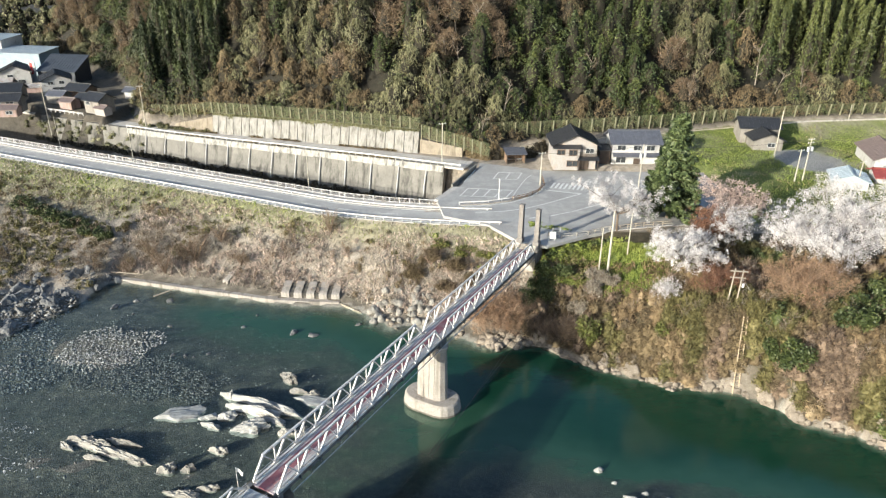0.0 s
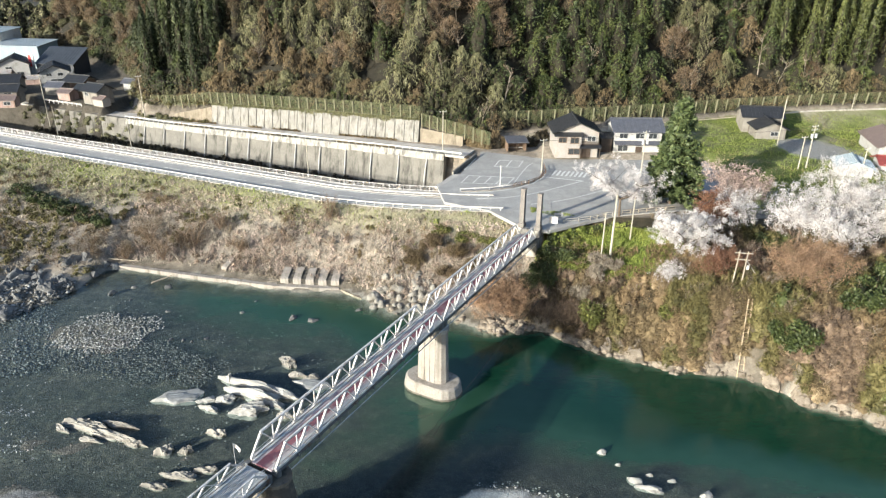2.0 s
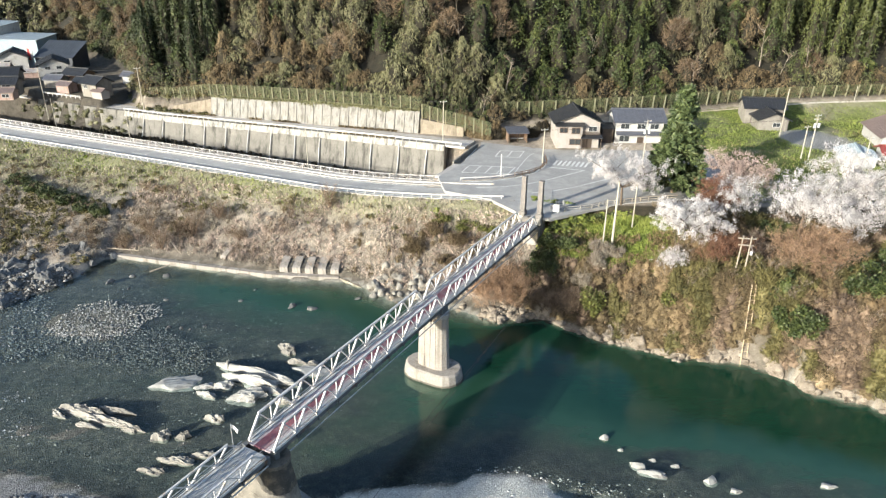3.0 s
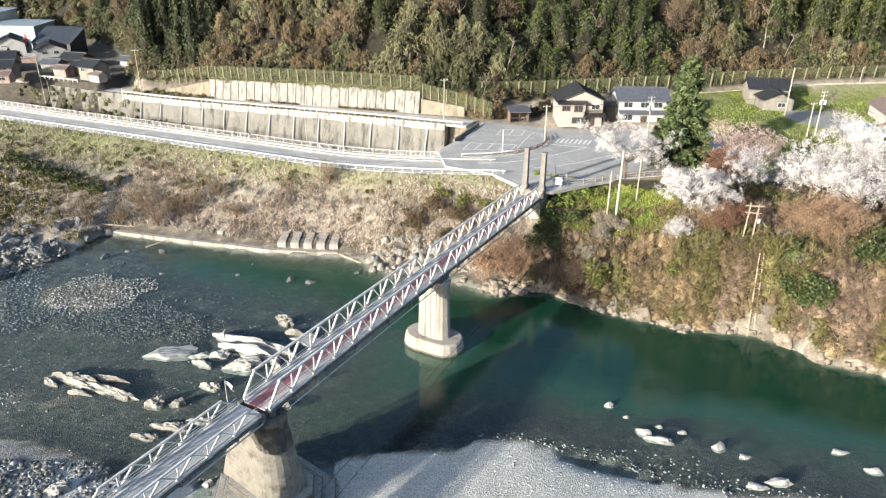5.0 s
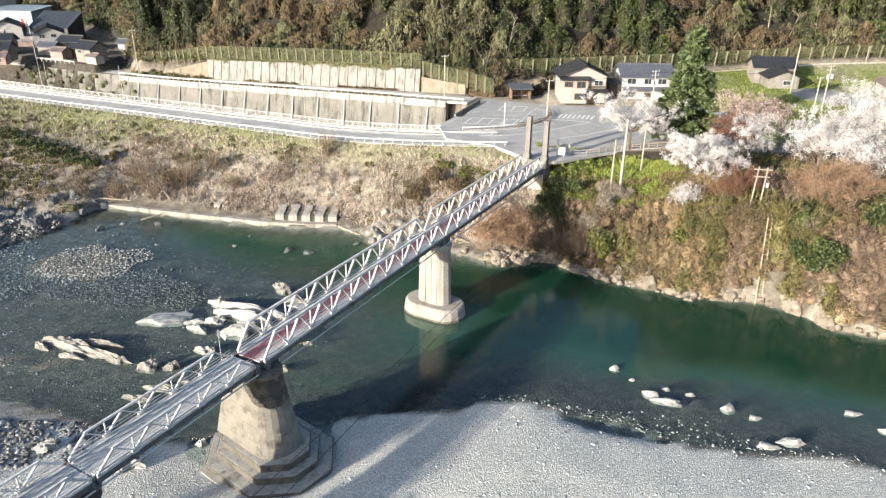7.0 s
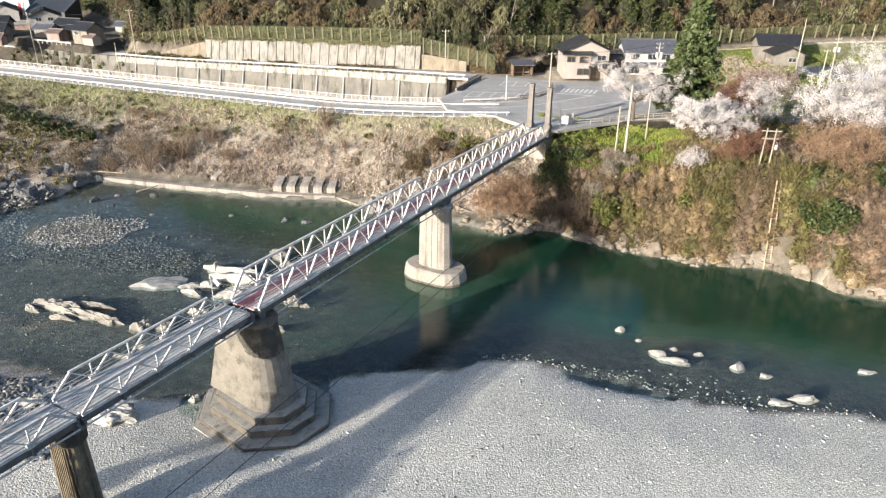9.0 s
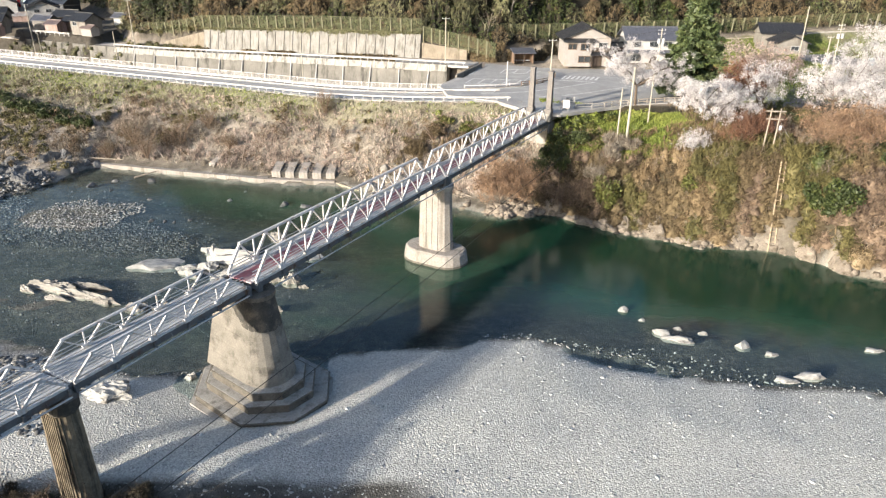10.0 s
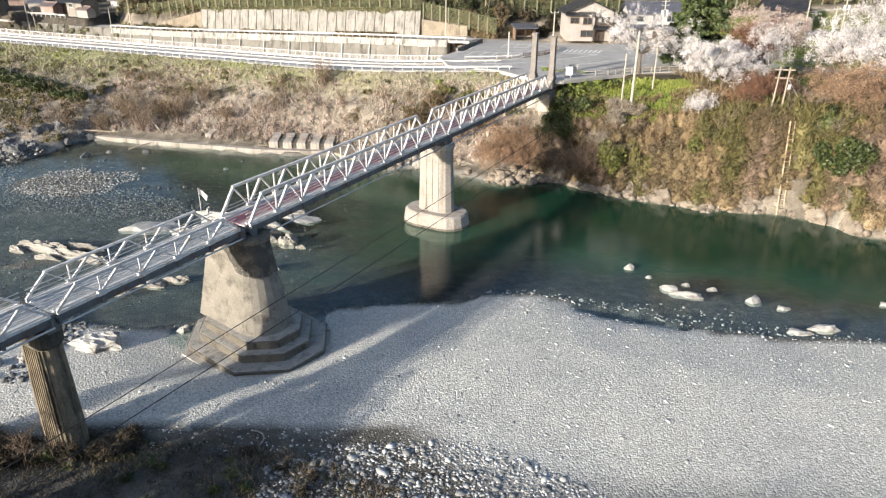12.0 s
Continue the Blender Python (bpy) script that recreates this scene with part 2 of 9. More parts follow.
def ribbon(bm, pts, half_w, z_off=0.0, thick=0.0):
    """A strip along points (x, y, z) with given half widths left and right."""
    prev = None
    rows = []
    for k, p in enumerate(pts):
        a, b = Vector(pts[max(k - 1, 0)]), Vector(pts[min(k + 1, len(pts) - 1)])
        d = (b - a)
        d.z = 0
        d.normalize()
        nrm = Vector((-d.y, d.x, 0))
        c = Vector(p) + Vector((0, 0, z_off))
        rows.append((c + nrm * half_w[0], c - nrm * half_w[1]))
    vs = [[bm.verts.new(x) for x in r] for r in rows]
    lo = [[bm.verts.new(x - Vector((0, 0, thick))) for x in r] for r in rows] if thick else None
    for k in range(len(vs) - 1):
        bm.faces.new((vs[k][0], vs[k][1], vs[k + 1][1], vs[k + 1][0]))
        if thick:
            bm.faces.new((lo[k][1], lo[k][0], lo[k + 1][0], lo[k + 1][1]))
            bm.faces.new((vs[k][1], lo[k][1], lo[k + 1][1], vs[k + 1][1]))
            bm.faces.new((lo[k][0], vs[k][0], vs[k + 1][0], lo[k + 1][0]))
    if thick:
        bm.faces.new((vs[0][0], lo[0][0], lo[0][1], vs[0][1]))
        bm.faces.new((vs[-1][1], lo[-1][1], lo[-1][0], vs[-1][0]))
    return bm


# ---- lie of the land ----
FAR_X = [-250, -120, -82, -76, -71.5, -69.5, -56, -31.5, -19.6, -15.6, -9.8, -4.5, 4.8, 8.7, 16.7, 21.2, 27.2, 33.9, 40.6, 46.9, 50.9, 53.9, 59.6, 63.4, 75, 120, 250]
FAR_Y = [100, 94, 100, 107, 115, 125, 124, 116.8, 116.8, 114.5, 109.3, 108.8, 104.7, 102.6, 103.1, 100, 95.8, 92.6, 90.6, 90.4, 87.1, 82.4, 80.3, 77.3, 70, 55, 20]
NEAR_X = [-250, -51, -44, -36, -31.7, -26, -20, -15.4, -12.2, -8.3, -3, 2.4, 5.5, 9.1, 12.6, 17, 20.9, 23, 28, 33, 37.7, 41.7, 60, 120, 250]
NEAR_Y = [66, 63.6, 62.2, 58.5, 57.3, 57.7, 59.5, 59.6, 61.4, 63, 62.5, 63.9, 65.2, 65.3, 64, 62.3, 61.2, 59, 57.5, 56.6, 56.8, 55.7, 50, 38, 10]
ROAD = [(-260, 236, 11.6), (-105, 168.6, 11.7), (-66, 152.2, 11.8), (-26, 134.6, 12.1), (-15, 131.2, 12.3), (-5.5, 129.0, 12.6), (3, 127.3, 13.0), (10.8, 126.2, 13.3), (17, 125.5, 13.4), (24, 124.6, 13.5), (34, 124.0, 13.5), (60, 124, 13.6), (260, 124, 14)]
ROAD_X, ROAD_Y, ROAD_Z = ([r[k] for r in ROAD] for k in range(3))
HILL_X = [-300, -185, -155, -130, -117, -108, -95, -70, -36, -6.8, 11, 22, 40, 60, 80, 105, 200, 300]
HILL_Y = [345, 318, 296, 274, 254, 236, 214.5, 203.8, 189.5, 177.4, 171, 178, 182, 186, 193, 196, 206, 215]
HILL_Z = [15, 15, 15, 14, 14, 13.5, 13.6, 16.7, 18.3, 19.1, 15.2, 15.5, 16.5, 17, 17, 18.5, 20, 20]
UP_X = [-260, -110, -80, -57, -35, -13, 2, 10]
UP_Z = [11.0, 10.3, 10.8, 11.6, 12.4, 13.15, 13.55, 13.8]


def wall_line(x):
    return 170.3 - 0.457 * (x + 12.8)


def hash_noise(x, y, scale, seed=0):
    """Smooth value noise on numpy arrays, -1 to 1."""
    x, y = np.asarray(x, float) / scale + seed * 17.3, np.asarray(y, float) / scale + seed * 5.7
    xi, yi = np.floor(x), np.floor(y)
    fx, fy = x - xi, y - yi
    fx, fy = fx * fx * (3 - 2 * fx), fy * fy * (3 - 2 * fy)

    def h(i, j):
        s = np.sin(i * 127.1 + j * 311.7 + seed * 74.7) * 43758.5453
        return (s - np.floor(s)) * 2 - 1
    return (h(xi, yi) * (1 - fx) + h(xi + 1, yi) * fx) * (1 - fy) + (h(xi, yi + 1) * (1 - fx) + h(xi + 1, yi + 1) * fx) * fy


def smooth(a, b, v):
    t = np.clip((v - a) / (b - a), 0, 1)
    return t * t * (3 - 2 * t)


def far_shore(x, y=0.0):
    return np.interp(x, FAR_X, FAR_Y) + 0.7 * hash_noise(x, 0 * x, 2.3, 3) + 0.4 * hash_noise(x, 0 * x, 0.9, 4)


def near_shore(x):
    return np.interp(x, NEAR_X, NEAR_Y) + 0.5 * hash_noise(x, 0 * x, 2.5, 5) + 0.2 * hash_noise(x, 0 * x, 0.8, 6)


def height(x, y):
    x, y = np.asarray(x, float), np.asarray(y, float)
    fs, ns = far_shore(x), near_shore(x)
    n1, n2, n3 = hash_noise(x, y, 9, 1), hash_noise(x, y, 3, 2), hash_noise(x, y, 1.2, 7)
    # the bed: a green deep on the far and right side, shallow riffles upstream
    df, dn = fs - y, y - ns
    deep = np.minimum(df * (0.45 + 1.1 * smooth(2, 16, x)), dn * 0.16)
    cap = np.interp(x, [-90, -55, -30, -12, 5, 30], [0.35, 0.5, 0.9, 1.2, 2.2, 3.2])
    cap = cap + 1.2 * np.exp(-((df - 9) / 7) ** 2) * smooth(-62, -45, x)
    z = -np.clip(deep, 0.0, cap) + 0.12 * n2 + 0.10 * n3
    isle = np.exp(-(((x + 58) / 9.5) ** 2 + ((y - 101) / 6.5) ** 2) ** 2)
    z = z + isle * 0.6 + 0.36 * np.exp(-(((x + 47) / 13) ** 2 + ((y - 91.5 + 0.15 * (x + 47)) / 4.5) ** 2) ** 2) + 0.3 * np.exp(-(((x + 74) / 12) ** 2 + ((y - 97) / 10) ** 2) ** 2)
    shelf = np.exp(-(((x + 44) / 14) ** 2 + ((y - 71) / 6) ** 2))
    z = z + shelf * 0.28 + np.exp(-(((x - 30) / 9) ** 2 + ((y - 64) / 3.5) ** 2)) * 0.3
    for cx, cy, rx, ry, up in ((-33, 70.5, 8, 4, 0.55), (-25, 90.5, 8, 3.5, 0.6), (-21, 76, 6, 4, 0.55), (-28, 81.5, 9, 5, 0.5), (29, 68, 6, 3, 0.7), (-52, 72, 9, 3, 0.4)):
        z = z + up * np.exp(-(((x - cx) / rx) ** 2 + ((y - cy) / ry) ** 2)) * (1 + 0.5 * n3)
    z = np.minimum(z, np.where(dn > 0, 0.1, 99.0) + 0.5 * isle)
    # gravel bar on the near side
    bar = 0.08 + np.clip(-dn, 0, 60) * 0.10
    bar = np.minimum(bar, 1.25 + 0.12 * n1) + 0.05 * n3
    bar = bar - 0.75 * np.exp(-(((x + 18) / 9) ** 2 + ((y - 54) / 7) ** 2) ** 2)
    bar = bar - 0.95 * np.exp(-(((x - 20.5) / 7.2) ** 2 + ((y - 60.7 + 0.25 * (x - 20.5)) / 1.7) ** 2) ** 2)
    near_edge = 37.5 + 0.06 * np.clip(x + 20, -40, 60) + 1.2 * n1
    bar = bar + smooth(0.5, -1.2, y - near_edge) * smooth(-6, -14, x) * 0.7 + np.clip(near_edge - 8 - y, 0, 30) * 0.42
    z = np.where(dn < 0, np.minimum(bar, 12.5), z)
    # far bank
    d = y - fs
    rd, rz = np.interp(x, ROAD_X, ROAD_Y), np.interp(x, ROAD_X, ROAD_Z)
    prof0 = np.maximum(np.interp(x, FAR_X, FAR_Y), np.where(x < -69, 118.0, 0))
    u = np.clip((y - prof0) / np.maximum(rd - prof0, 1), 0, 1)
    left = np.interp(u, [0, 0.08, 0.2, 0.4, 0.5, 0.62, 0.72, 0.97, 1], [0.5, 0.9, 1.7, 3.7, 5.2, 6.9, 7.3, 11.8, 12.05]) * rz / 12.1
    left = left + (0.25 * n2 + 0.3 * n1) * smooth(0, 0.1, u) * smooth(1, 0.85, u)
    low = 0.25 + 0.09 * np.clip(d, 0, 12) + 0.35 * n2 + 0.25 * n3
    left = np.where(y < prof0, np.minimum(low, 1.6), left)
    gentle = np.interp(d, [0, 2.5, 7, 12, 18, 26, 34, 60, 90], [0.3, 1.2, 5.5, 9, 10, 12.0, 13.4, 14, 15])
    cliff = np.interp(d, [0, 1.5, 3.0, 5, 9, 18, 26, 34, 60, 90], [0.5, 2.5, 6.5, 9.8, 11.8, 12.6, 13.2, 13.6, 14, 15])
    kc = smooth(29, 39, x)
    sheer = np.interp(d, [0, 1.0, 2.2, 3.4, 5, 12, 26, 34, 60, 90], [0.5, 3.0, 8.0, 11.8, 13.0, 13.2, 13.4, 13.6, 14, 15])
    ks = np.exp(-((x - 46) / 6.5) ** 4)
    cliff = cliff * (1 - ks) + sheer * ks
    right = gentle * (1 - kc) + cliff * kc + (0.4 * n1 + 0.35 * n2) * smooth(0, 3, d) * smooth(34, 24, d)
    kr = smooth(12, 21, x)
    bank = left * (1 - kr) + right * kr
    bank = np.where((y > rd) & (x < 24), rz, bank)
    z = np.where(d > 0, np.maximum(bank, 0.15), z)
    lot = (x > 19) & (x < 66) & (y > 124.5 - 0.10 * (x - 20)) & (y < 163)
    z = np.where(lot, 13.3, z)
    # beyond the riverside road: a sunken strip, the upper road, the hill
    wl = wall_line(x)
    up = np.interp(x, UP_X, UP_Z)
    dip = (y > rd + 9.3) & (y < wl + 2.2) & (x < 1.0 + 0.42 * (y - 150))
    z = np.where(dip, 3.0 + 0.4 * n2, z)
    z = np.where((y >= wl + 2.2) & (x < 6), up, z)
    hl, hz = np.interp(x, HILL_X, HILL_Y), np.interp(x, HILL_X, HILL_Z)
    dh = y - hl - 1.6 * ((x > -92) & (x < 12))
    hill = hz + np.where(dh < 70, dh * 0.88, 61.6 + (dh - 70) * 0.5) + 1.6 * n1 * smooth(2, 10, dh) + 5 * hash_noise(x, y, 34, 9) * smooth(10, 40, dh)
    # the side valley behind the village is low
    vale = smooth(-96, -104, x)
    hill = np.minimum(hill, 300 * (1 - vale) + (22 + 0.24 * np.clip(y - 256, 0, 120)) * vale)
    z = np.where(dh > 0.0, np.maximum(hill, 0), z)
    z = np.where((dh <= 0) & (dh > -7) & (x > 24), np.interp(dh, [-7, -1, 0], [0, 0.85, 1]) * (hz - z) + z, z)
    z = np.where((y > 170) & (x < -108) & (dh <= 0) & (y > wl), 12 + 1.5 * smooth(200, 260, y), z)
    return z


def height1(x, y):
    return float(height(np.array([x]), np.array([y]))[0])


def axis(lo, hi, fine_lo, fine_hi, fine, coarse):
    a = np.arange(fine_lo, fine_hi + fine, fine)
    left = np.arange(lo, fine_lo, coarse)
    right = np.arange(a[-1] + coarse, hi + coarse, coarse)
    return np.concatenate([[-4000, -1500, -700], left, a, right, [700, 1500, 4000]])


def build_ground():
    xs = axis(-300, 300, -110, 90, 1.25, 3.4)
    ys = axis(-80, 330, 30, 205, 1.1, 3.0)
    X, Y = np.meshgrid(xs, ys)
    Z = height(np.clip(X, -300, 300), np.clip(Y, -80, 330))
    n, k = X.shape[1], X.shape[0]
    idx = np.arange(n * k).reshape(k, n)
    faces = np.stack([idx[:-1, :-1], idx[:-1, 1:], idx[1:, 1:], idx[1:, :-1]], -1).reshape(-1, 4)
    x, y, z = X.ravel(), Y.ravel(), Z.ravel()
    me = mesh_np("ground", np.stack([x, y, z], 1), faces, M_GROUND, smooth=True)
    fs, ns = far_shore(x), near_shore(x)
    d, dn = y - fs, y - ns
    rd = np.interp(x, ROAD_X, ROAD_Y)
    hl = np.interp(x, HILL_X, HILL_Y)
    yard = smooth(1.15, 0.85, ((x - 93) / 8) ** 2 + ((y - 168) / 10) ** 2 + 0.2 * hash_noise(x, y, 4, 16))
    gravel = np.maximum(np.where(d < -1.4 * (x > 14), 1.0, 0.0) * smooth(4.0, 2.4, z), yard)
    rock = smooth(4.0, 1.5, d + 2.9 * (x > 16) + 0.9 * hash_noise(x, y, 1.5, 12)) * (d > -2)
    rock = np.maximum(rock, ((x < -66) & (y < 117 + hash_noise(x, y, 6, 8) * 3) & (d > -2)) * 1.0)
    grass = ((x > 18) & (x < 45) & (d > 11) & (d < 27)) * smooth(45, 38, x) + ((x > 55) & (y > 130) & (y < hl)) * np.clip(0.8 + 0.7 * hash_noise(x, y, 9, 14) + 0.4 * hash_noise(x, y, 3, 15), 0, 1) + ((x < 16) & (d > 0) & (y < rd)) * (0.42 + 0.15 * smooth(-15, -40, x)) * smooth(0.66, 0.95, (y - fs) / np.maximum(rd - fs, 1))
    wet = np.where((d < 0) & (dn > -0.7) & (z < 0.35), 1.0, 0.0)
    for nm, val in (("gravel", gravel), ("rock", rock), ("litter_shade", np.maximum(smooth(0.0, 2.0, y - hl), 0.75 * (x < -104) * (y > 200))), ("shrub", smooth(0.4, 1.6, d) * (x > 17) * (y < 124)), ("grass", grass), ("wet", wet), ("mud", (dn < 0) * smooth(1.0, -0.4, y - (41.2 + 0.5 * hash_noise(x, y, 3, 72) - 0.42 * np.clip(x + 2, 0, 30))) * smooth(2, -4, x + 0.9 * (y - 40))), ("stony", smooth(38.5, 34, y + 0.06 * x) * (dn < 0) * smooth(-16, -6, x) + smooth(-40, -46, x) * (dn < 0) + 0.75 * yard)):
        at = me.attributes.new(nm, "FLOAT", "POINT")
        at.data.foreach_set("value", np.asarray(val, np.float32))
    g = tagged(new("ground", me), "pale gravel bar, riverbed and dry grassy river banks", "ground", kind="structure")
    return g


def make_ground_material():
    m, nt, p = nodes_of("ground_surface")
    v = coords(nt)

    def attr(nm):
        a = nt.nodes.new("ShaderNodeAttribute")
        a.attribute_name = nm
        return a.outputs["Fac"]
    big, mid, fine = noise_node(nt, 0.10, 4, 0.6, v), noise_node(nt, 0.7, 5, 0.7, v), noise_node(nt, 5.0, 4, 0.8, v)
    soil = ramp(nt, mid.outputs["Fac"], [(0.25, (0.17, 0.143, 0.115)), (0.5, (0.32, 0.275, 0.225)), (0.75, (0.46, 0.41, 0.345))]).outputs[0]
    green = ramp(nt, mid.outputs["Fac"], [(0.25, (0.08, 0.105, 0.024)), (0.6, (0.16, 0.19, 0.042)), (0.8, (0.25, 0.235, 0.085))]).outputs[0]
    col = blend(nt, attr("grass"), soil, green)
    # near-black under the wood, dim in the village: shade put into the ground
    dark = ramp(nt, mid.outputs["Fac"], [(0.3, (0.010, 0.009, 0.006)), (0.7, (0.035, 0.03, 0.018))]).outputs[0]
    col = blend(nt, attr("litter_shade"), col, dark)
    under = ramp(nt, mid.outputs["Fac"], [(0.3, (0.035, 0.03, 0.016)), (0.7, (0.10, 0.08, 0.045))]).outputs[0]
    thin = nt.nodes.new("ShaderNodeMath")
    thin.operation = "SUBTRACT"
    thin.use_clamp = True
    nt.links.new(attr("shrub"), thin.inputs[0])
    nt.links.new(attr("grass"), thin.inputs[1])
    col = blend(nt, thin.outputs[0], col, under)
    rk = ramp(nt, mid.outputs["Fac"], [(0.3, (0.06, 0.052, 0.04)), (0.6, (0.15, 0.13, 0.102)), (0.8, (0.27, 0.24, 0.20))]).outputs[0]
    col = blend(nt, attr("rock"), col, rk)
    vor = nt.nodes.new("ShaderNodeTexVoronoi")
    vor.inputs["Scale"].default_value = 6.4
    nt.links.new(v, vor.inputs["Vector"])
    peb = ramp(nt, vor.outputs["Color"], [(0.0, (0.40, 0.397, 0.375)), (0.45, (0.60, 0.595, 0.56)), (1.0, (0.78, 0.775, 0.735))]).outputs[0]
    drift = ramp(nt, big.outputs["Fac"], [(0.3, (0.82, 0.82, 0.83)), (0.5, (1.0, 0.985, 0.965)), (0.7, (1.08, 1.055, 1.01))]).outputs[0]
    peb = blend(nt, 1.0, peb, drift, "MULTIPLY")
    vgap = ramp(nt, vor.outputs["Distance"], [(0.0, (1.07, 1.07, 1.07)), (0.6, (0.86, 0.86, 0.86))]).outputs[0]
    peb = blend(nt, 1.0, peb, vgap, "MULTIPLY")
    stone = ramp(nt, vor.outputs["Color"], [(0.0, (0.10, 0.10, 0.10)), (0.6, (0.24, 0.235, 0.23)), (1.0, (0.40, 0.39, 0.38))]).outputs[0]
    peb = blend(nt, attr("stony"), peb, stone)
    mud = ramp(nt, mid.outputs["Fac"], [(0.3, (0.045, 0.040, 0.032)), (0.55, (0.10, 0.092, 0.078)), (0.8, (0.19, 0.178, 0.155))]).outputs[0]
    peb = blend(nt, attr("mud"), peb, mud)
    bed = ramp(nt, vor.outputs["Color"], [(0.0, (0.055, 0.055, 0.049)), (0.5, (0.105, 0.105, 0.094)), (0.85, (0.165, 0.163, 0.148)), (1.0, (0.26, 0.257, 0.24))]).outputs[0]
    weed = ramp(nt, mid.outputs["Fac"], [(0.3, (0.45, 0.47, 0.45)), (0.5, (1.0, 1.0, 0.98)), (0.72, (2.0, 1.9, 1.65))]).outputs[0]
    bed = blend(nt, 1.0, bed, weed, "MULTIPLY")
    peb = blend(nt, attr("wet"), peb, bed)
    col = blend(nt, attr("gravel"), col, peb)
    gr = ramp(nt, fine.outputs["Fac"], [(0.25, (0.72, 0.72, 0.72)), (0.75, (1.2, 1.2, 1.2))]).outputs[0]
    col = blend(nt, 1.0, col, gr, "MULTIPLY")
    nt.links.new(col, p.inputs["Base Color"])
    p.inputs["Roughness"].default_value = 0.92
    b = nt.nodes.new("ShaderNodeBump")
    b.inputs["Strength"].default_value, b.inputs["Distance"].default_value = 0.7, 0.12
    add = nt.nodes.new("ShaderNodeMath")
    add.operation = "SUBTRACT"
    nt.links.new(fine.outputs["Fac"], add.inputs[0])
    nt.links.new(vor.outputs["Distance"], add.inputs[1])
    nt.links.new(add.outputs[0], b.inputs["Height"])
    nt.links.new(b.outputs[0], p.inputs["Normal"])
    return m


M_GROUND = make_ground_material()
ground = build_ground()


def make_water_material():
    """River water: tinted by its depth, mirror gloss by Fresnel, small ripples."""
    m, nt, p = nodes_of("river_water")
    v = coords(nt)
    a = nt.nodes.new("ShaderNodeAttribute")
    a.attribute_name = "depth"
    flow = nt.nodes.new("ShaderNodeMapping")
    flow.inputs["Scale"].default_value = (0.6, 1.7, 1.0)
    nt.links.new(v, flow.inputs["Vector"])
    n1 = noise_node(nt, 1.3, 5, 0.65, flow.outputs[0])
    # patches of shoal and hollow in the bed
    shoal = noise_node(nt, 0.16, 6, 0.68, flow.outputs[0])
    fade = ramp(nt, a.outputs["Fac"], [(0.0, (0.1, 0.1, 0.1)), (0.15, (0.7, 0.7, 0.7)), (0.5, (0.7, 0.7, 0.7)), (0.8, (0.2, 0.2, 0.2))]).outputs[0]
    off = nt.nodes.new("ShaderNodeMath")
    off.operation = "SUBTRACT"
    off.inputs[1].default_value = 0.54
    nt.links.new(shoal.outputs["Fac"], off.inputs[0])
    deep = nt.nodes.new("ShaderNodeMath")
    deep.operation = "MULTIPLY_ADD"
    nt.links.new(off.outputs[0], deep.inputs[0])
    nt.links.new(fade, deep.inputs[1])
    nt.links.new(a.outputs["Fac"], deep.inputs[2])
    body = ramp(nt, deep.outputs[0], [(0.0, (0.078, 0.09, 0.09)), (0.18, (0.07, 0.086, 0.084)), (0.36, (0.062, 0.086, 0.066)), (0.6, (0.030, 0.077, 0.051)), (1.0, (0.007, 0.038, 0.022))]).outputs[0]
    nt.links.new(body, p.inputs["Base Color"])
    p.inputs["Roughness"].default_value = 0.12
    p.inputs["IOR"].default_value = 1.33
    b = nt.nodes.new("ShaderNodeBump")
    b.inputs["Distance"].default_value = 0.10
    rf = nt.nodes.new("ShaderNodeAttribute")
    rf.attribute_name = "riffle"
    lively = nt.nodes.new("ShaderNodeMath")
    lively.operation = "MULTIPLY_ADD"
    lively.inputs[1].default_value, lively.inputs[2].default_value = 0.85, 0.12
    nt.links.new(rf.outputs["Fac"], lively.inputs[0])
    nt.links.new(lively.outputs[0], b.inputs["Strength"])
    nt.links.new(n1.outputs["Fac"], b.inputs["Height"])
    nt.links.new(b.outputs[0], p.inputs["Normal"])
    tr = nt.nodes.new("ShaderNodeBsdfTransparent")
    tint = ramp(nt, deep.outputs[0], [(0.0, (0.80, 0.92, 0.92)), (0.3, (0.54, 0.70, 0.68)), (0.55, (0.34, 0.5, 0.42)), (1.0, (0.1, 0.3, 0.22))]).outputs[0]
    nt.links.new(tint, tr.inputs["Color"])
    cover = ramp(nt, deep.outputs[0], [(0.0, (0.08, 0.08, 0.08)), (0.16, (0.22, 0.22, 0.22)), (0.38, (0.52, 0.52, 0.52)), (0.7, (0.95, 0.95, 0.95))]).outputs[0]
    mx = nt.nodes.new("ShaderNodeMixShader")
    nt.links.new(cover, mx.inputs[0])
    nt.links.new(tr.outputs[0], mx.inputs[1])
    nt.links.new(p.outputs[0], mx.inputs[2])
    # the sky's gloss lies over shoal and deep alike
    p.inputs["Specular IOR Level"].default_value = 0.0
    gl = nt.nodes.new("ShaderNodeBsdfGlossy")
    gl.inputs["Roughness"].default_value = 0.06
    nt.links.new(b.outputs[0], gl.inputs["Normal"])
    fr = nt.nodes.new("ShaderNodeFresnel")
    fr.inputs["IOR"].default_value = 1.46
    nt.links.new(b.outputs[0], fr.inputs["Normal"])
    top = nt.nodes.new("ShaderNodeMixShader")
    nt.links.new(fr.outputs[0], top.inputs[0])
    nt.links.new(mx.outputs[0], top.inputs[1])
    nt.links.new(gl.outputs[0], top.inputs[2])
    nt.links.new(top.outputs[0], nt.nodes["Material Output"].inputs["Surface"])
    return m


M_WATER = make_water_material()


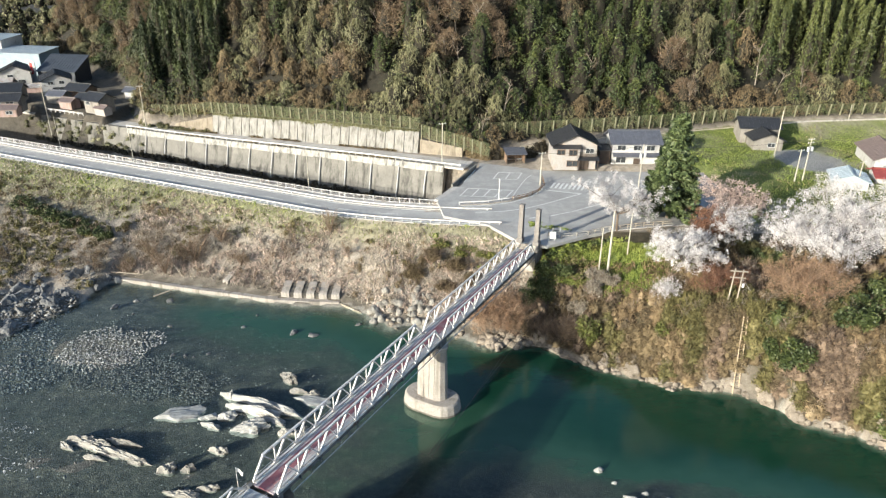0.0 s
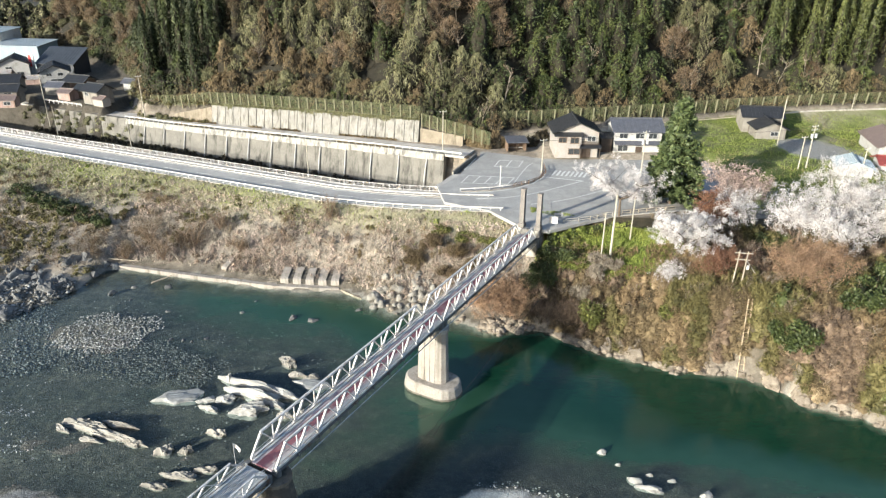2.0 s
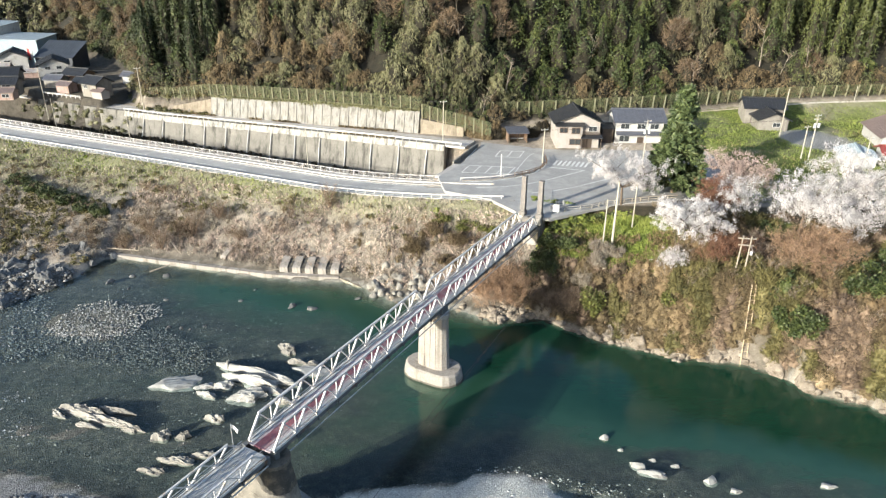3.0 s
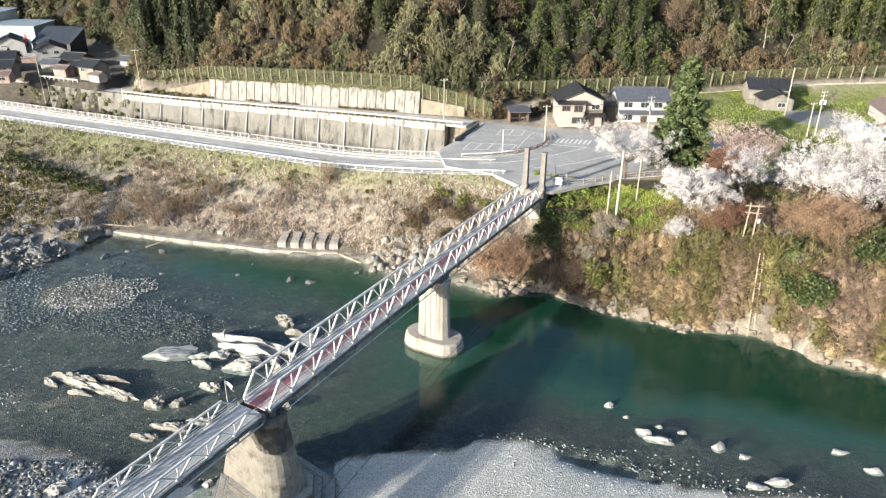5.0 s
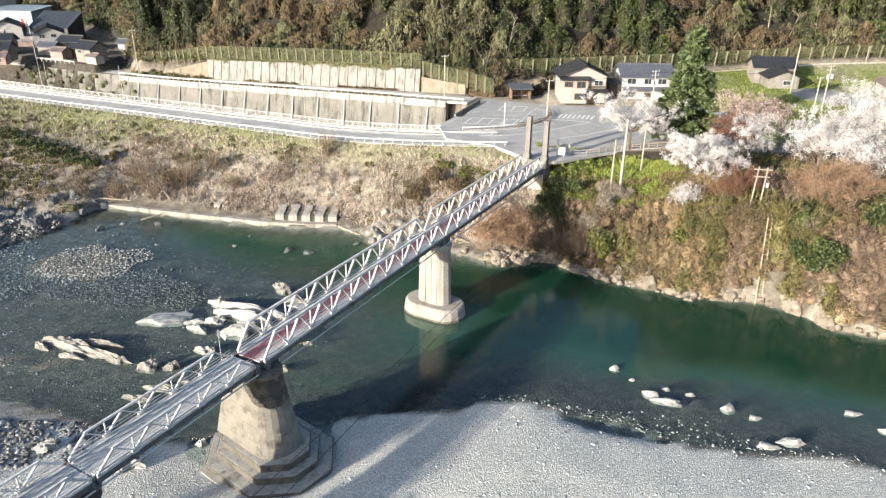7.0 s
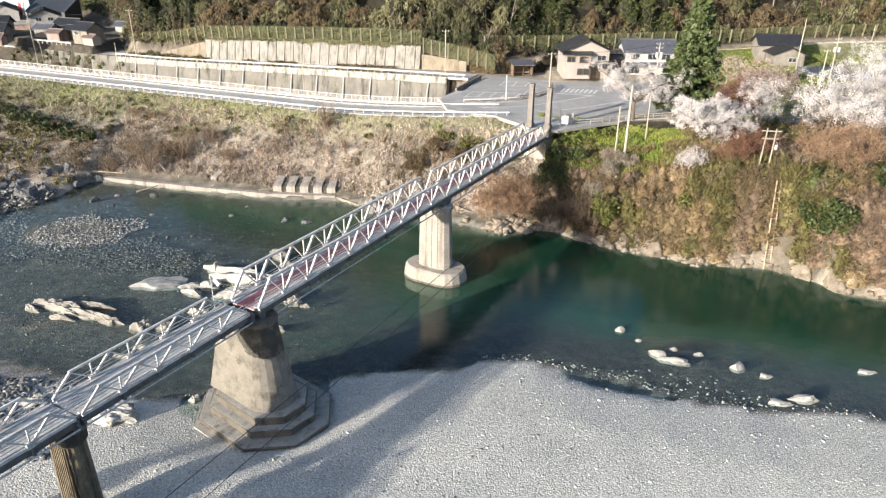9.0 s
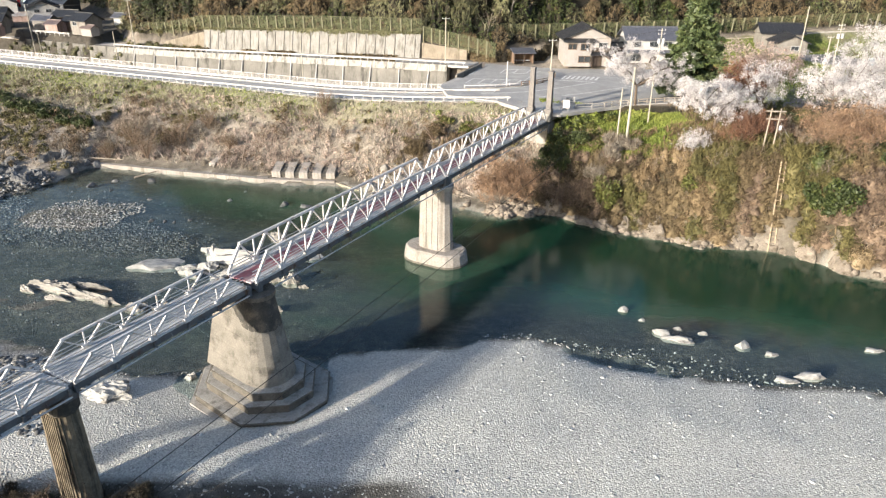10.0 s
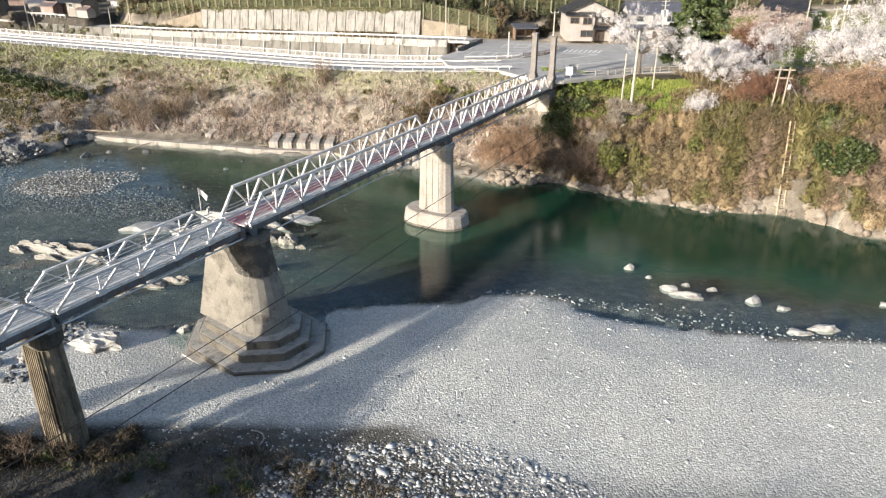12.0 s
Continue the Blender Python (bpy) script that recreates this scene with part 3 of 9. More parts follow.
def build_water():
    xs = np.concatenate([np.arange(-300, -92, 6.0), np.arange(-92, 78, 1.0), np.arange(78, 300, 6.0)])
    ys = np.concatenate([np.arange(-20, 50, 5.0), np.arange(50, 130, 1.0)])
    X, Y = np.meshgrid(xs, ys)
    x, y = X.ravel(), Y.ravel()
    depth = np.clip(-height(x, y) / 3.0, 0, 1)
    n, k = X.shape[1], X.shape[0]
    idx = np.arange(n * k).reshape(k, n)
    faces = np.stack([idx[:-1, :-1], idx[:-1, 1:], idx[1:, 1:], idx[1:, :-1]], -1).reshape(-1, 4)
    me = mesh_np("water", np.stack([x, y, 0 * x], 1), faces, M_WATER, smooth=True)
    at = me.attributes.new("depth", "FLOAT", "POINT")
    at.data.foreach_set("value", depth.astype(np.float32))
    riffle = np.clip(smooth(98, 90, y + 0.12 * (x + 50)) * smooth(-30, -40, x) + 0.9 * smooth(-68, -78, x) + 0.5 * smooth(72, 64, y) * smooth(-10, -24, x), 0, 1)
    at = me.attributes.new("riffle", "FLOAT", "POINT")
    at.data.foreach_set("value", riffle.astype(np.float32))
    ob = new("water", me)
    ob.visible_shadow = False
    return tagged(ob, "clear green river water, shallow over stones upstream", "water", kind="structure")


build_water()

# ---- roads ----
def road_point(x, off=0.0, dz=0.0):
    y, z = np.interp(x, ROAD_X, ROAD_Y), np.interp(x, ROAD_X, ROAD_Z)
    e = 0.5
    t = Vector((2 * e, np.interp(x + e, ROAD_X, ROAD_Y) - np.interp(x - e, ROAD_X, ROAD_Y), 0)).normalized()
    return Vector((x - t.y * off, y + t.x * off, z + dz))


def road_line(x0, x1, off, dz, step=2.0):
    n = max(2, int((x1 - x0) / step) + 1)
    return [road_point(x0 + (x1 - x0) * k / (n - 1), off, dz) for k in range(n)]


ROAD_W, WALK_W = 7.6, 2.6
bm = bmesh.new()
ribbon(bm, road_line(-240, 21, ROAD_W / 2, 0.06), (ROAD_W / 2, ROAD_W / 2), 0, 0.3)
road = tagged(obj_from_bm("road", bm, M_ASPHALT), "grey two-lane asphalt road along the river", "road", kind="structure")
bm = bmesh.new()
ribbon(bm, road_line(-240, -2, ROAD_W + 0.3 + WALK_W / 2, 0.2), (WALK_W / 2, WALK_W / 2 + 0.15), 0, 12.0)
tagged(obj_from_bm("pavement", bm, M_PAVE), "raised concrete pavement beside the road", "pavement", kind="structure")
# junction and car park
bm = bmesh.new()
for outline, z in (([(3.0, 148), (8.5, 163), (9, 168), (24, 162.6), (64, 162.6), (64, 130), (44, 127), (34, 124.4), (28, 121.6), (19.5, 116.4), (14.5, 118), (9, 126.3), (0, 131), (-1.5, 140)], 13.46),):
    loft(bm, [[(x, y, z - 0.6) for x, y in outline][::-1], [(x, y, z + 0.02 * (k % 2) * 0) for k, (x, y) in enumerate(outline)][::-1]])
bmesh.ops.recalc_face_normals(bm, faces=bm.faces)
tagged(obj_from_bm("road_junction", bm, M_ASPHALT), "grey asphalt junction and car park", "road", kind="structure")
# upper road
bm = bmesh.new()
ribbon(bm, [(x, wall_line(x) + 3.4, np.interp(x, UP_X, UP_Z) + 0.07) for x in np.arange(-150, 7, 3.0)], (3.4, 3.1), 0, 0.5)
tagged(obj_from_bm("upper_road", bm, M_PAVE), "pale worn upper road below the hillside wall", "road", kind="structure")


def guard_rail(points, name="guard_rail", h=0.85, label="white steel guard rail on short posts", rails=(0.78, 0.48), post_every=2.0, thick=0.08, deep=0.15, group="guard rails"):
    base = points[len(points) // 2]
    thing = tagged(empty(name, base), label, "guard rail", group)
    inv = Vector(base)
    for rz in rails:
        for a, b in zip(points, points[1:]):
            bm = bmesh.new()
            beam(bm, Vector(a) + Vector((0, 0, rz)) - inv, Vector(b) + Vector((0, 0, rz)) - inv, thick, deep)
            part("rail", bm, M_WHITE, thing)
    run, nxt = 0.0, 0.0
    bmp = bmesh.new()
    beam(bmp, (0, 0, -0.3), (0, 0, h), 0.12, 0.12)
    first = part("post", bmp, M_WHITE, thing)
    first_used = False
    for a, b in zip(points, points[1:]):
        a, b = Vector(a), Vector(b)
        L = (b - a).length
        while nxt < run + L:
            p = a + (b - a) * ((nxt - run) / L) - inv
            if first_used:
                part_of_mesh("post", first.data, thing, Matrix.Translation(p))
            else:
                first.matrix_basis = Matrix.Translation(p)
                first_used = True
            nxt += post_every
        run += L
    return thing


# ---- bridge ----
BR_ANG = math.degrees(math.atan2(0.875, 0.4835))
BR_O = (-17.0, 54.6, 0.0)
BR_W = 3.35
CHORD_Z = 12.3


def br(a, left, z):
    """Bridge place: metres along, metres to its left, height."""
    return Vector((BR_O[0] + 0.4835 * a - 0.875 * left, BR_O[1] + 0.875 * a + 0.4835 * left, z))


def truss_span(a0, a1, panels, h, deck_mat, label, thick=1.0):
    thing = tagged(empty("bridge_span", br(a0, BR_W / 2, CHORD_Z), BR_ANG), label, "bridge", "bridge spans")
    L = a1 - a0
    p = L / panels
    for side, y in (("right", -BR_W / 2), ("left", BR_W / 2)):
        bm = bmesh.new()
        beam(bm, (0, y, 0), (L, y, 0), 0.22 * thick, 0.26 * thick)
        part("bottom_chord", bm, M_WHITE, thing)
        bm = bmesh.new()
        beam(bm, (p / 2 - 0.08, y, h), (L - p / 2 + 0.08, y, h), 0.24 * thick, 0.22 * thick)
        part("top_chord", bm, M_WHITE, thing)
        for k in range(panels):
            t = (k + 0.5) * p
            bm = bmesh.new()
            beam(bm, (k * p, y, 0.1), (t, y, h - 0.1), 0.22 * thick, 0.20 * thick, (0, 1, 0))
            part("end_post" if k == 0 else "diagonal", bm, M_WHITE, thing)
            bm = bmesh.new()
            w = 0.22 if k == panels - 1 else 0.12
            beam(bm, (t, y, h - 0.1), ((k + 1) * p, y, 0.1), w * thick, w * thick, (0, 1, 0))
            part("end_post" if k == panels - 1 else "diagonal", bm, M_WHITE, thing)
            if k:
                bm = bmesh.new()
                beam(bm, (k * p, y, 0.1), (k * p, y, h - 0.1), 0.12 * thick, 0.12 * thick)
                part("vertical", bm, M_WHITE, thing)
                bm = bmesh.new()
                box(bm, k * p - 0.3, k * p + 0.3, y - 0.14, y + 0.14, -0.12, 0.32)
                part("gusset", bm, M_WHITE, thing)
        s = 1 if y > 0 else -1
        for rz in (0.35, 0.65, 0.95):
            bm = bmesh.new()
            beam(bm, (0, y - s * 0.28, rz), (L, y - s * 0.28, rz), 0.05, 0.06)
            part("handrail", bm, M_GALV, thing)
    bm = bmesh.new()
    half = 0.72 if thick == 1 else 1.1
    box(bm, -0.3, L + 0.3, -half, half, -0.12, 0.045)
    part("deck", bm, deck_mat, thing)
    for s in (-1, 1):
        bm = bmesh.new()
        box(bm, -0.3, L + 0.3, min(s * (half + 0.01), s * (BR_W / 2 - 0.3)), max(s * (half + 0.01), s * (BR_W / 2 - 0.3)), -0.12, 0.02)
        part("deck_edge", bm, M_DECKSIDE if thick == 1 else M_GALV, thing)
    if thick < 1:
        for yy in np.arange(-1.0, 1.05, 0.4):
            bm = bmesh.new()
            box(bm, 0, L, yy - 0.03, yy + 0.03, 0.03, 0.09)
            part("plank_seam", bm, M_GALV, thing)
    for s in (-1, 1):
        bm = bmesh.new()
        box(bm, 0, L, s * (BR_W / 2 - 0.4) - 0.14, s * (BR_W / 2 - 0.4) + 0.14, -0.02, 0.12)
        part("kerb", bm, M_GALV, thing)
        bm = bmesh.new()
        beam(bm, (0, s * 1.0, -0.55), (L, s * 1.0, -0.55), 0.16, 0.8)
        part("stringer", bm, M_STEEL, thing)
    for k in range(panels + 1):
        bm = bmesh.new()
        beam(bm, (k * p, -BR_W / 2 - 0.25, -0.45), (k * p, BR_W / 2 + 0.25, -0.45), 0.18, 0.5)
        part("cross_beam", bm, M_STEEL, thing)
    for k in range(panels):
        bm = bmesh.new()
        a, b = (k * p, -BR_W / 2, -0.7), ((k + 1) * p, BR_W / 2, -0.7)
        if k % 2:
            a, b = (k * p, BR_W / 2, -0.7), ((k + 1) * p, -BR_W / 2, -0.7)
        beam(bm, a, b, 0.1, 0.1)
        part("wind_brace", bm, M_STEEL, thing)
    for s in (-1, 1):
        bm = bmesh.new()
        beam(bm, (0, s * (BR_W / 2 - 0.05), -0.42), (L, s * (BR_W / 2 - 0.05), -0.42), 0.10, 0.5 if thick < 1 else 0.62)
        part("side_girder", bm, M_STEEL, thing)
    yy = -BR_W / 2 - 0.28
    drop = -1.25 if thick == 1 else -0.75
    bm = bmesh.new()
    rod(bm, (0, yy, drop), (L, yy, drop), 0.07, n=8)
    part("pipe", bm, M_GALV, thing)
    for k in range(panels * 2 + 1):
        bm = bmesh.new()
        beam(bm, (k * p / 2, yy, drop), (k * p / 2, -BR_W / 2, -0.3), 0.06, 0.06)
        part("pipe_hanger", bm, M_STEEL, thing)
    return thing


truss_span(35.2, 70.0, 10, 2.4, M_DECK, "white riveted steel truss span with a red deck")
truss_span(-0.2, 34.75, 10, 2.4, M_DECK, "white riveted steel truss span with a red deck")
truss_span(-17.9, -1.4, 5, 1.55, M_DECKGREY, "low white steel truss span with a grey deck", 0.75)
truss_span(-41.0, -18.4, 7, 1.55, M_DECKGREY, "low white steel truss span with a grey deck", 0.75)
truss_span(-58.0, -41.5, 5, 1.55, M_DECKGREY, "low white steel truss span with a grey deck", 0.75)


def stadium(half_l, half_w, z, n=8, shift=0.0):
    """A long oval across the bridge: long axis along local y."""
    pts = []
    for end, sg in ((0, 1), (1, -1)):
        for k in range(n + 1):
            a = math.pi * k / n
            pts.append((half_w * math.cos(a) * sg + shift, (half_l - half_w) * sg + half_w * math.sin(a) * sg, z))
    return pts


def bridge_pier_round():
    pier = tagged(empty("bridge_pier", br(35.2, BR_W / 2, -0.5), BR_ANG), "pale concrete bridge pier on a rounded base in the river", "bridge pier", "bridge piers")
    bm = bmesh.new()
    loft(bm, [stadium(4.75, 2.9, -2.5), stadium(4.65, 2.85, 0.9), stadium(4.45, 2.65, 2.1), stadium(4.2, 2.4, 2.35)])
    base = part("base", bm, M_CONC_LIGHT, pier, "rounded pale concrete base")
    bm = bmesh.new()
    loft(bm, [stadium(4.77, 2.92, 0.1), stadium(4.72, 2.9, 0.62), stadium(4.66, 2.86, 0.78)])
    part("water_mark", bm, M_CONC_BASE, base, "dark wet band at the waterline")
    bm = bmesh.new()
    loft(bm, [stadium(2.55, 1.35, 2.3, 5), stadium(2.3, 1.15, 10.9, 5)])
    part("shaft", bm, M_CONC_LIGHT, pier)
    for y in (-0.9, 0.0, 0.9):
        bm = bmesh.new()
        loft(bm, [[(-1.37, y - 0.14, 2.3), (-1.43, y - 0.14, 2.3), (-1.43, y + 0.14, 2.3), (-1.37, y + 0.14, 2.3)], [(-1.16, y - 0.12, 10.6), (-1.22, y - 0.12, 10.6), (-1.22, y + 0.12, 10.6), (-1.16, y + 0.12, 10.6)]])
        part("rib", bm, M_CONC_LIGHT, pier)
    bm = bmesh.new()
    loft(bm, [stadium(2.4, 1.25, 10.85, 5), stadium(2.5, 1.35, 11.2, 5), stadium(2.5, 1.35, 11.5, 5)])
    part("cap", bm, M_CONC, pier)
    for s in (-1, 1):
        for a in (-0.5, 0.5):
            bm = bmesh.new()
            box(bm, a - 0.25, a + 0.25, s * BR_W / 2 - 0.25, s * BR_W / 2 + 0.25, 11.45, 12.75)
            part("bearing", bm, M_STEEL, pier)


def bridge_pier_stepped():
    """The old river pier: three octagonal steps and a tapered shaft with a round downstream nose, set a little askew."""
    pier = tagged(empty("bridge_pier", br(0.0, 0.0, 0.0), BR_ANG - 9.0), "weathered concrete bridge pier on a stepped octagonal base", "bridge pier", "bridge piers")

    def ring(near, far, tail, nose, cut, z):
        return [(far, -nose + cut, z), (far, tail - cut, z), (far - cut, tail, z), (-near + cut, tail, z), (-near, tail - cut, z), (-near, -nose + cut, z), (-near + cut, -nose, z), (far - cut, -nose, z)]
    # risers dark with stain and painted shade, treads painted pale as skylit
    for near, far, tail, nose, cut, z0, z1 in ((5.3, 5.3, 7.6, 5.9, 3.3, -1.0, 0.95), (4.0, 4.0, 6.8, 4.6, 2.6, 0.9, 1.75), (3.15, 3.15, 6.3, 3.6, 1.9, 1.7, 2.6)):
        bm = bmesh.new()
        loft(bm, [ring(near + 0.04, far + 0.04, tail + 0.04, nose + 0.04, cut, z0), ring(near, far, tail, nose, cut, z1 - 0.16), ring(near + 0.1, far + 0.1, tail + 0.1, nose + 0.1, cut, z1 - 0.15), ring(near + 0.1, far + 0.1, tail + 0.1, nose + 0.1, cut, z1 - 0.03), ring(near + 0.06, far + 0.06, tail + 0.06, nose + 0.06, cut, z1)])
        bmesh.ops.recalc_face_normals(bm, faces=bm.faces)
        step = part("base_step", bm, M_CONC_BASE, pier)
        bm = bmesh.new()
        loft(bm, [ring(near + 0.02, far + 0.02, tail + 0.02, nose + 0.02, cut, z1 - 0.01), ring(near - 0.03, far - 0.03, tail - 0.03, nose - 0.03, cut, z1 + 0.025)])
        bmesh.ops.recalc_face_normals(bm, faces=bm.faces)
        part("tread", bm, M_TREAD, step, "pale tread with skylight painted into its colour")
    bm = bmesh.new()
    loft(bm, [ring(6.0, 5.6, 8.0, 6.6, 3.5, -0.6), ring(5.9, 5.5, 7.9, 6.5, 3.5, 0.28)])
    part("apron", bm, M_CONC, pier, "pale worn concrete apron round the base")

    def oval(half, tail, nose, z, n=10):
        """Square upstream end, round downstream nose."""
        pts = [(half, tail, z), (-half, tail, z)]
        for k in range(n + 1):
            a = math.pi * k / n
            pts.append((-half * math.cos(a), -(nose - half) - half * math.sin(a), z))
        return pts
    levels = [(2.55, 2.62, 6.0, 2.75), (4.6, 2.35, 5.6, 2.3), (7.6, 1.95, 5.05, 1.75), (10.4, 1.6, 4.6, 1.3), (10.95, 1.55, 4.5, 1.25)]

    def at(z, grow=0.0):
        zs = [v[0] for v in levels]
        return oval(*(float(np.interp(z, zs, [v[k] for v in levels])) + grow for k in (1, 2, 3)), z)
    bm = bmesh.new()
    loft(bm, [at(z) for z in (2.55, 3.6, 4.6, 6.1, 7.6, 9.0, 10.4, 10.95)])
    bmesh.ops.recalc_face_normals(bm, faces=bm.faces)
    shaft = part("shaft", bm, M_CONC_PIER, pier)
    # joints of the shuttering lifts
    for z in (4.1, 5.6, 7.1, 8.6):
        bm = bmesh.new()
        loft(bm, [at(z, 0.012), at(z + 0.06, 0.014)])
        bmesh.ops.recalc_face_normals(bm, faces=bm.faces)
        part("lift_joint", bm, M_CONC_PIER, shaft)
    # stain and the deck's painted shadow, black from the bearings over the downstream nose
    def skin(u, z, grow):
        zs = [v[0] for v in levels]
        half, nose = (float(np.interp(z, zs, [v[k] for v in levels])) for k in (1, 3))
        mid = -(nose - half)
        if u < 0.5:
            return (-half - grow, 3.2 + (mid - 3.2) * u / 0.5, z)
        a = math.pi * (u - 0.5) / 0.5
        return (-(half + grow) * math.cos(a), mid - (half + grow) * math.sin(a), z)
    bm = bmesh.new()
    grid = []
    for i in range(29):
        u = i / 28
        foot = 10.75 - 3.0 * min(1.0, u / 0.62) + 0.35 * noise.noise(Vector((u * 9, 0.3, 0))) + 0.2 * noise.noise(Vector((u * 31, 4.1, 0)))
        foot = min(foot, 10.85)
        grid.append([bm.verts.new(skin(u, foot + (10.94 - foot) * j / 6, 0.004 + 0.012 * min(1, j))) for j in range(7)])
    for p, q in zip(grid, grid[1:]):
        for j in range(6):
            bm.faces.new((p[j], q[j], q[j + 1], p[j + 1]))
    bmesh.ops.recalc_face_normals(bm, faces=bm.faces)
    part("stain", bm, M_CONC_CAP, shaft, "black stain and painted deck shadow below the bearings")
    bm = bmesh.new()
    loft(bm, [at(10.9, 0.12), at(11.3, 0.14)])
    bmesh.ops.recalc_face_normals(bm, faces=bm.faces)
    part("cap", bm, M_CONC_BASE, pier)
    for s in (0.0, BR_W):
        for a in (-1.1, 0.1):
            bm = bmesh.new()
            box(bm, a - 0.25, a + 0.25, s - 0.25, s + 0.25, 11.28, 12.2)
            part("bearing", bm, M_STEEL, pier)


def bridge_pier_plain(a, shift):
    pier = tagged(empty("bridge_pier", br(a, BR_W / 2 + shift, 0.0), BR_ANG), "streaked concrete bridge pier with rounded ends on the bank", "bridge pier", "bridge piers")
    bm = bmesh.new()
    loft(bm, [stadium(1.75, 1.08, z, 9) if z < 0 else stadium(1.75 - 0.025 * z, 1.08 - 0.02 * z, z, 9) for z in (-0.6, 3.0, 6.5, 9.7)])
    part("shaft", bm, M_CONC_BANKPIER, pier)
    # fluting of the shuttering round the front
    for k in range(11):
        t = k / 10
        ring = []
        for z in (-0.6, 9.6):
            hl, hw = 1.75 - 0.025 * max(z, 0), 1.08 - 0.02 * max(z, 0)
            y = (1 - 2 * t) * (hl - 0.35)
            over = max(0.0, abs(y) - (hl - hw))
            x = -math.sqrt(max(0.02, hw * hw - over * over))
            ring.append([(x + 0.05, y - 0.05, z), (x - 0.07, y - 0.05, z), (x - 0.07, y + 0.05, z), (x + 0.05, y + 0.05, z)])
        bm = bmesh.new()
        loft(bm, ring)
        bmesh.ops.recalc_face_normals(bm, faces=bm.faces)
        part("rib", bm, M_CONC_BANKPIER, pier)
    bm = bmesh.new()
    loft(bm, [stadium(1.55, 0.95, 9.65, 9), stadium(1.72, 1.08, 9.9, 9), stadium(1.72, 1.08, 10.9, 9), stadium(1.62, 1.0, 11.05, 9)])
    part("cap", bm, M_CONC_CAP, pier, "dark stained collar under the bearings")
    for s in (-1, 1):
        bm = bmesh.new()
        box(bm, -0.5, 0.5, s * 1.3 - shift - 0.22, s * 1.3 - shift + 0.22, 11.0, 12.2)
        part("bearing", bm, M_STEEL, pier)


bridge_pier_round()
bridge_pier_stepped()
bridge_pier_plain(-18.2, 0.5)
bridge_pier_plain(-41.5, 0.5)
bm = bmesh.new()
box(bm, -61.6, -57.6, -0.6, BR_W + 0.6, -1.0, 12.2)
ab = tagged(obj_from_bm("bridge_abutment", bm, M_CONC_OLD), "concrete bridge abutment on the river bank", "abutment")
ab.matrix_basis = pose(*BR_O, 0, 0, BR_ANG)
bm = bmesh.new()
box(bm, 70.2, 73.5, -0.3, BR_W + 0.3, 7.0, 11.6)
box(bm, 70.4, 74.5, -0.5, BR_W + 0.5, 12.1, 13.44)
ab = tagged(obj_from_bm("bridge_abutment", bm, M_CONC), "concrete bridge abutment set into the grassy bank", "abutment")
ab.matrix_basis = pose(*BR_O, 0, 0, BR_ANG)


def gate_pillar(a, left, top, label):
    base = br(a, left, 12.6)
    thing = tagged(empty("gate_pillar", base, BR_ANG), label, "gate pillar", "bridge gate pillars")
    h = top - base.z
    bm = bmesh.new()
    box(bm, -0.6, 0.6, -0.6, 0.6, -0.4, 1.6, 0.05)
    part("plinth", bm, M_PILLAR, thing)
    bm = bmesh.new()
    loft(bm, [[(-0.44, -0.44, 1.55), (0.44, -0.44, 1.55), (0.44, 0.44, 1.55), (-0.44, 0.44, 1.55)], [(-0.38, -0.38, h), (0.38, -0.38, h), (0.38, 0.38, h), (-0.38, 0.38, h)]])
    part("shaft", bm, M_PILLAR, thing)
    bm = bmesh.new()
    box(bm, -0.47, 0.47, -0.47, 0.47, h - 0.02, h + 0.25, 0.04)
    part("cap", bm, M_PILLAR, thing)


gate_pillar(71.2, 0.0, 20.3, "tall square concrete gate pillar at the bridge end")
gate_pillar(71.2, 3.3, 20.7, "tall square concrete gate pillar at the bridge end")

# ---- walls along the roads ----
def wall_strip(name, pts_bottom, pts_top, thick, material, label, back=(0, 1)):
    bm = bmesh.new()
    rows = []
    for b, t in zip(pts_bottom, pts_top):
        b, t = Vector(b), Vector(t)
        o = Vector((back[0] * thick, back[1] * thick, 0))
        rows.append([bm.verts.new(v) for v in (b, t, t + o, b + o)])
    for r, s in zip(rows, rows[1:]):
        for k in range(4):
            j = (k + 1) % 4
            bm.faces.new((r[k], s[k], s[j], r[j]))
    bm.faces.new(rows[0])
    bm.faces.new(rows[-1][::-1])
    bmesh.ops.recalc_face_normals(bm, faces=bm.faces)
    return tagged(obj_from_bm(name, bm, material), label, "wall", kind="structure")


def up_z(x):
    return float(np.interp(x, UP_X, UP_Z))


def hill_y(x):
    return float(np.interp(x, HILL_X, HILL_Y))


def hill_z(x):
    return float(np.interp(x, HILL_X, HILL_Z))


WX = np.arange(-138.5, 3.1, 3.55)
wall_south = wall_strip("wall_south", [(x - 0.9, wall_line(x) - 2.1, 2.0) for x in WX], [(x, wall_line(x) - 0.1, up_z(x) + 0.12) for x in WX], 1.4, M_WALLGREY, "grey stained concrete retaining wall", (0.42, 0.91))
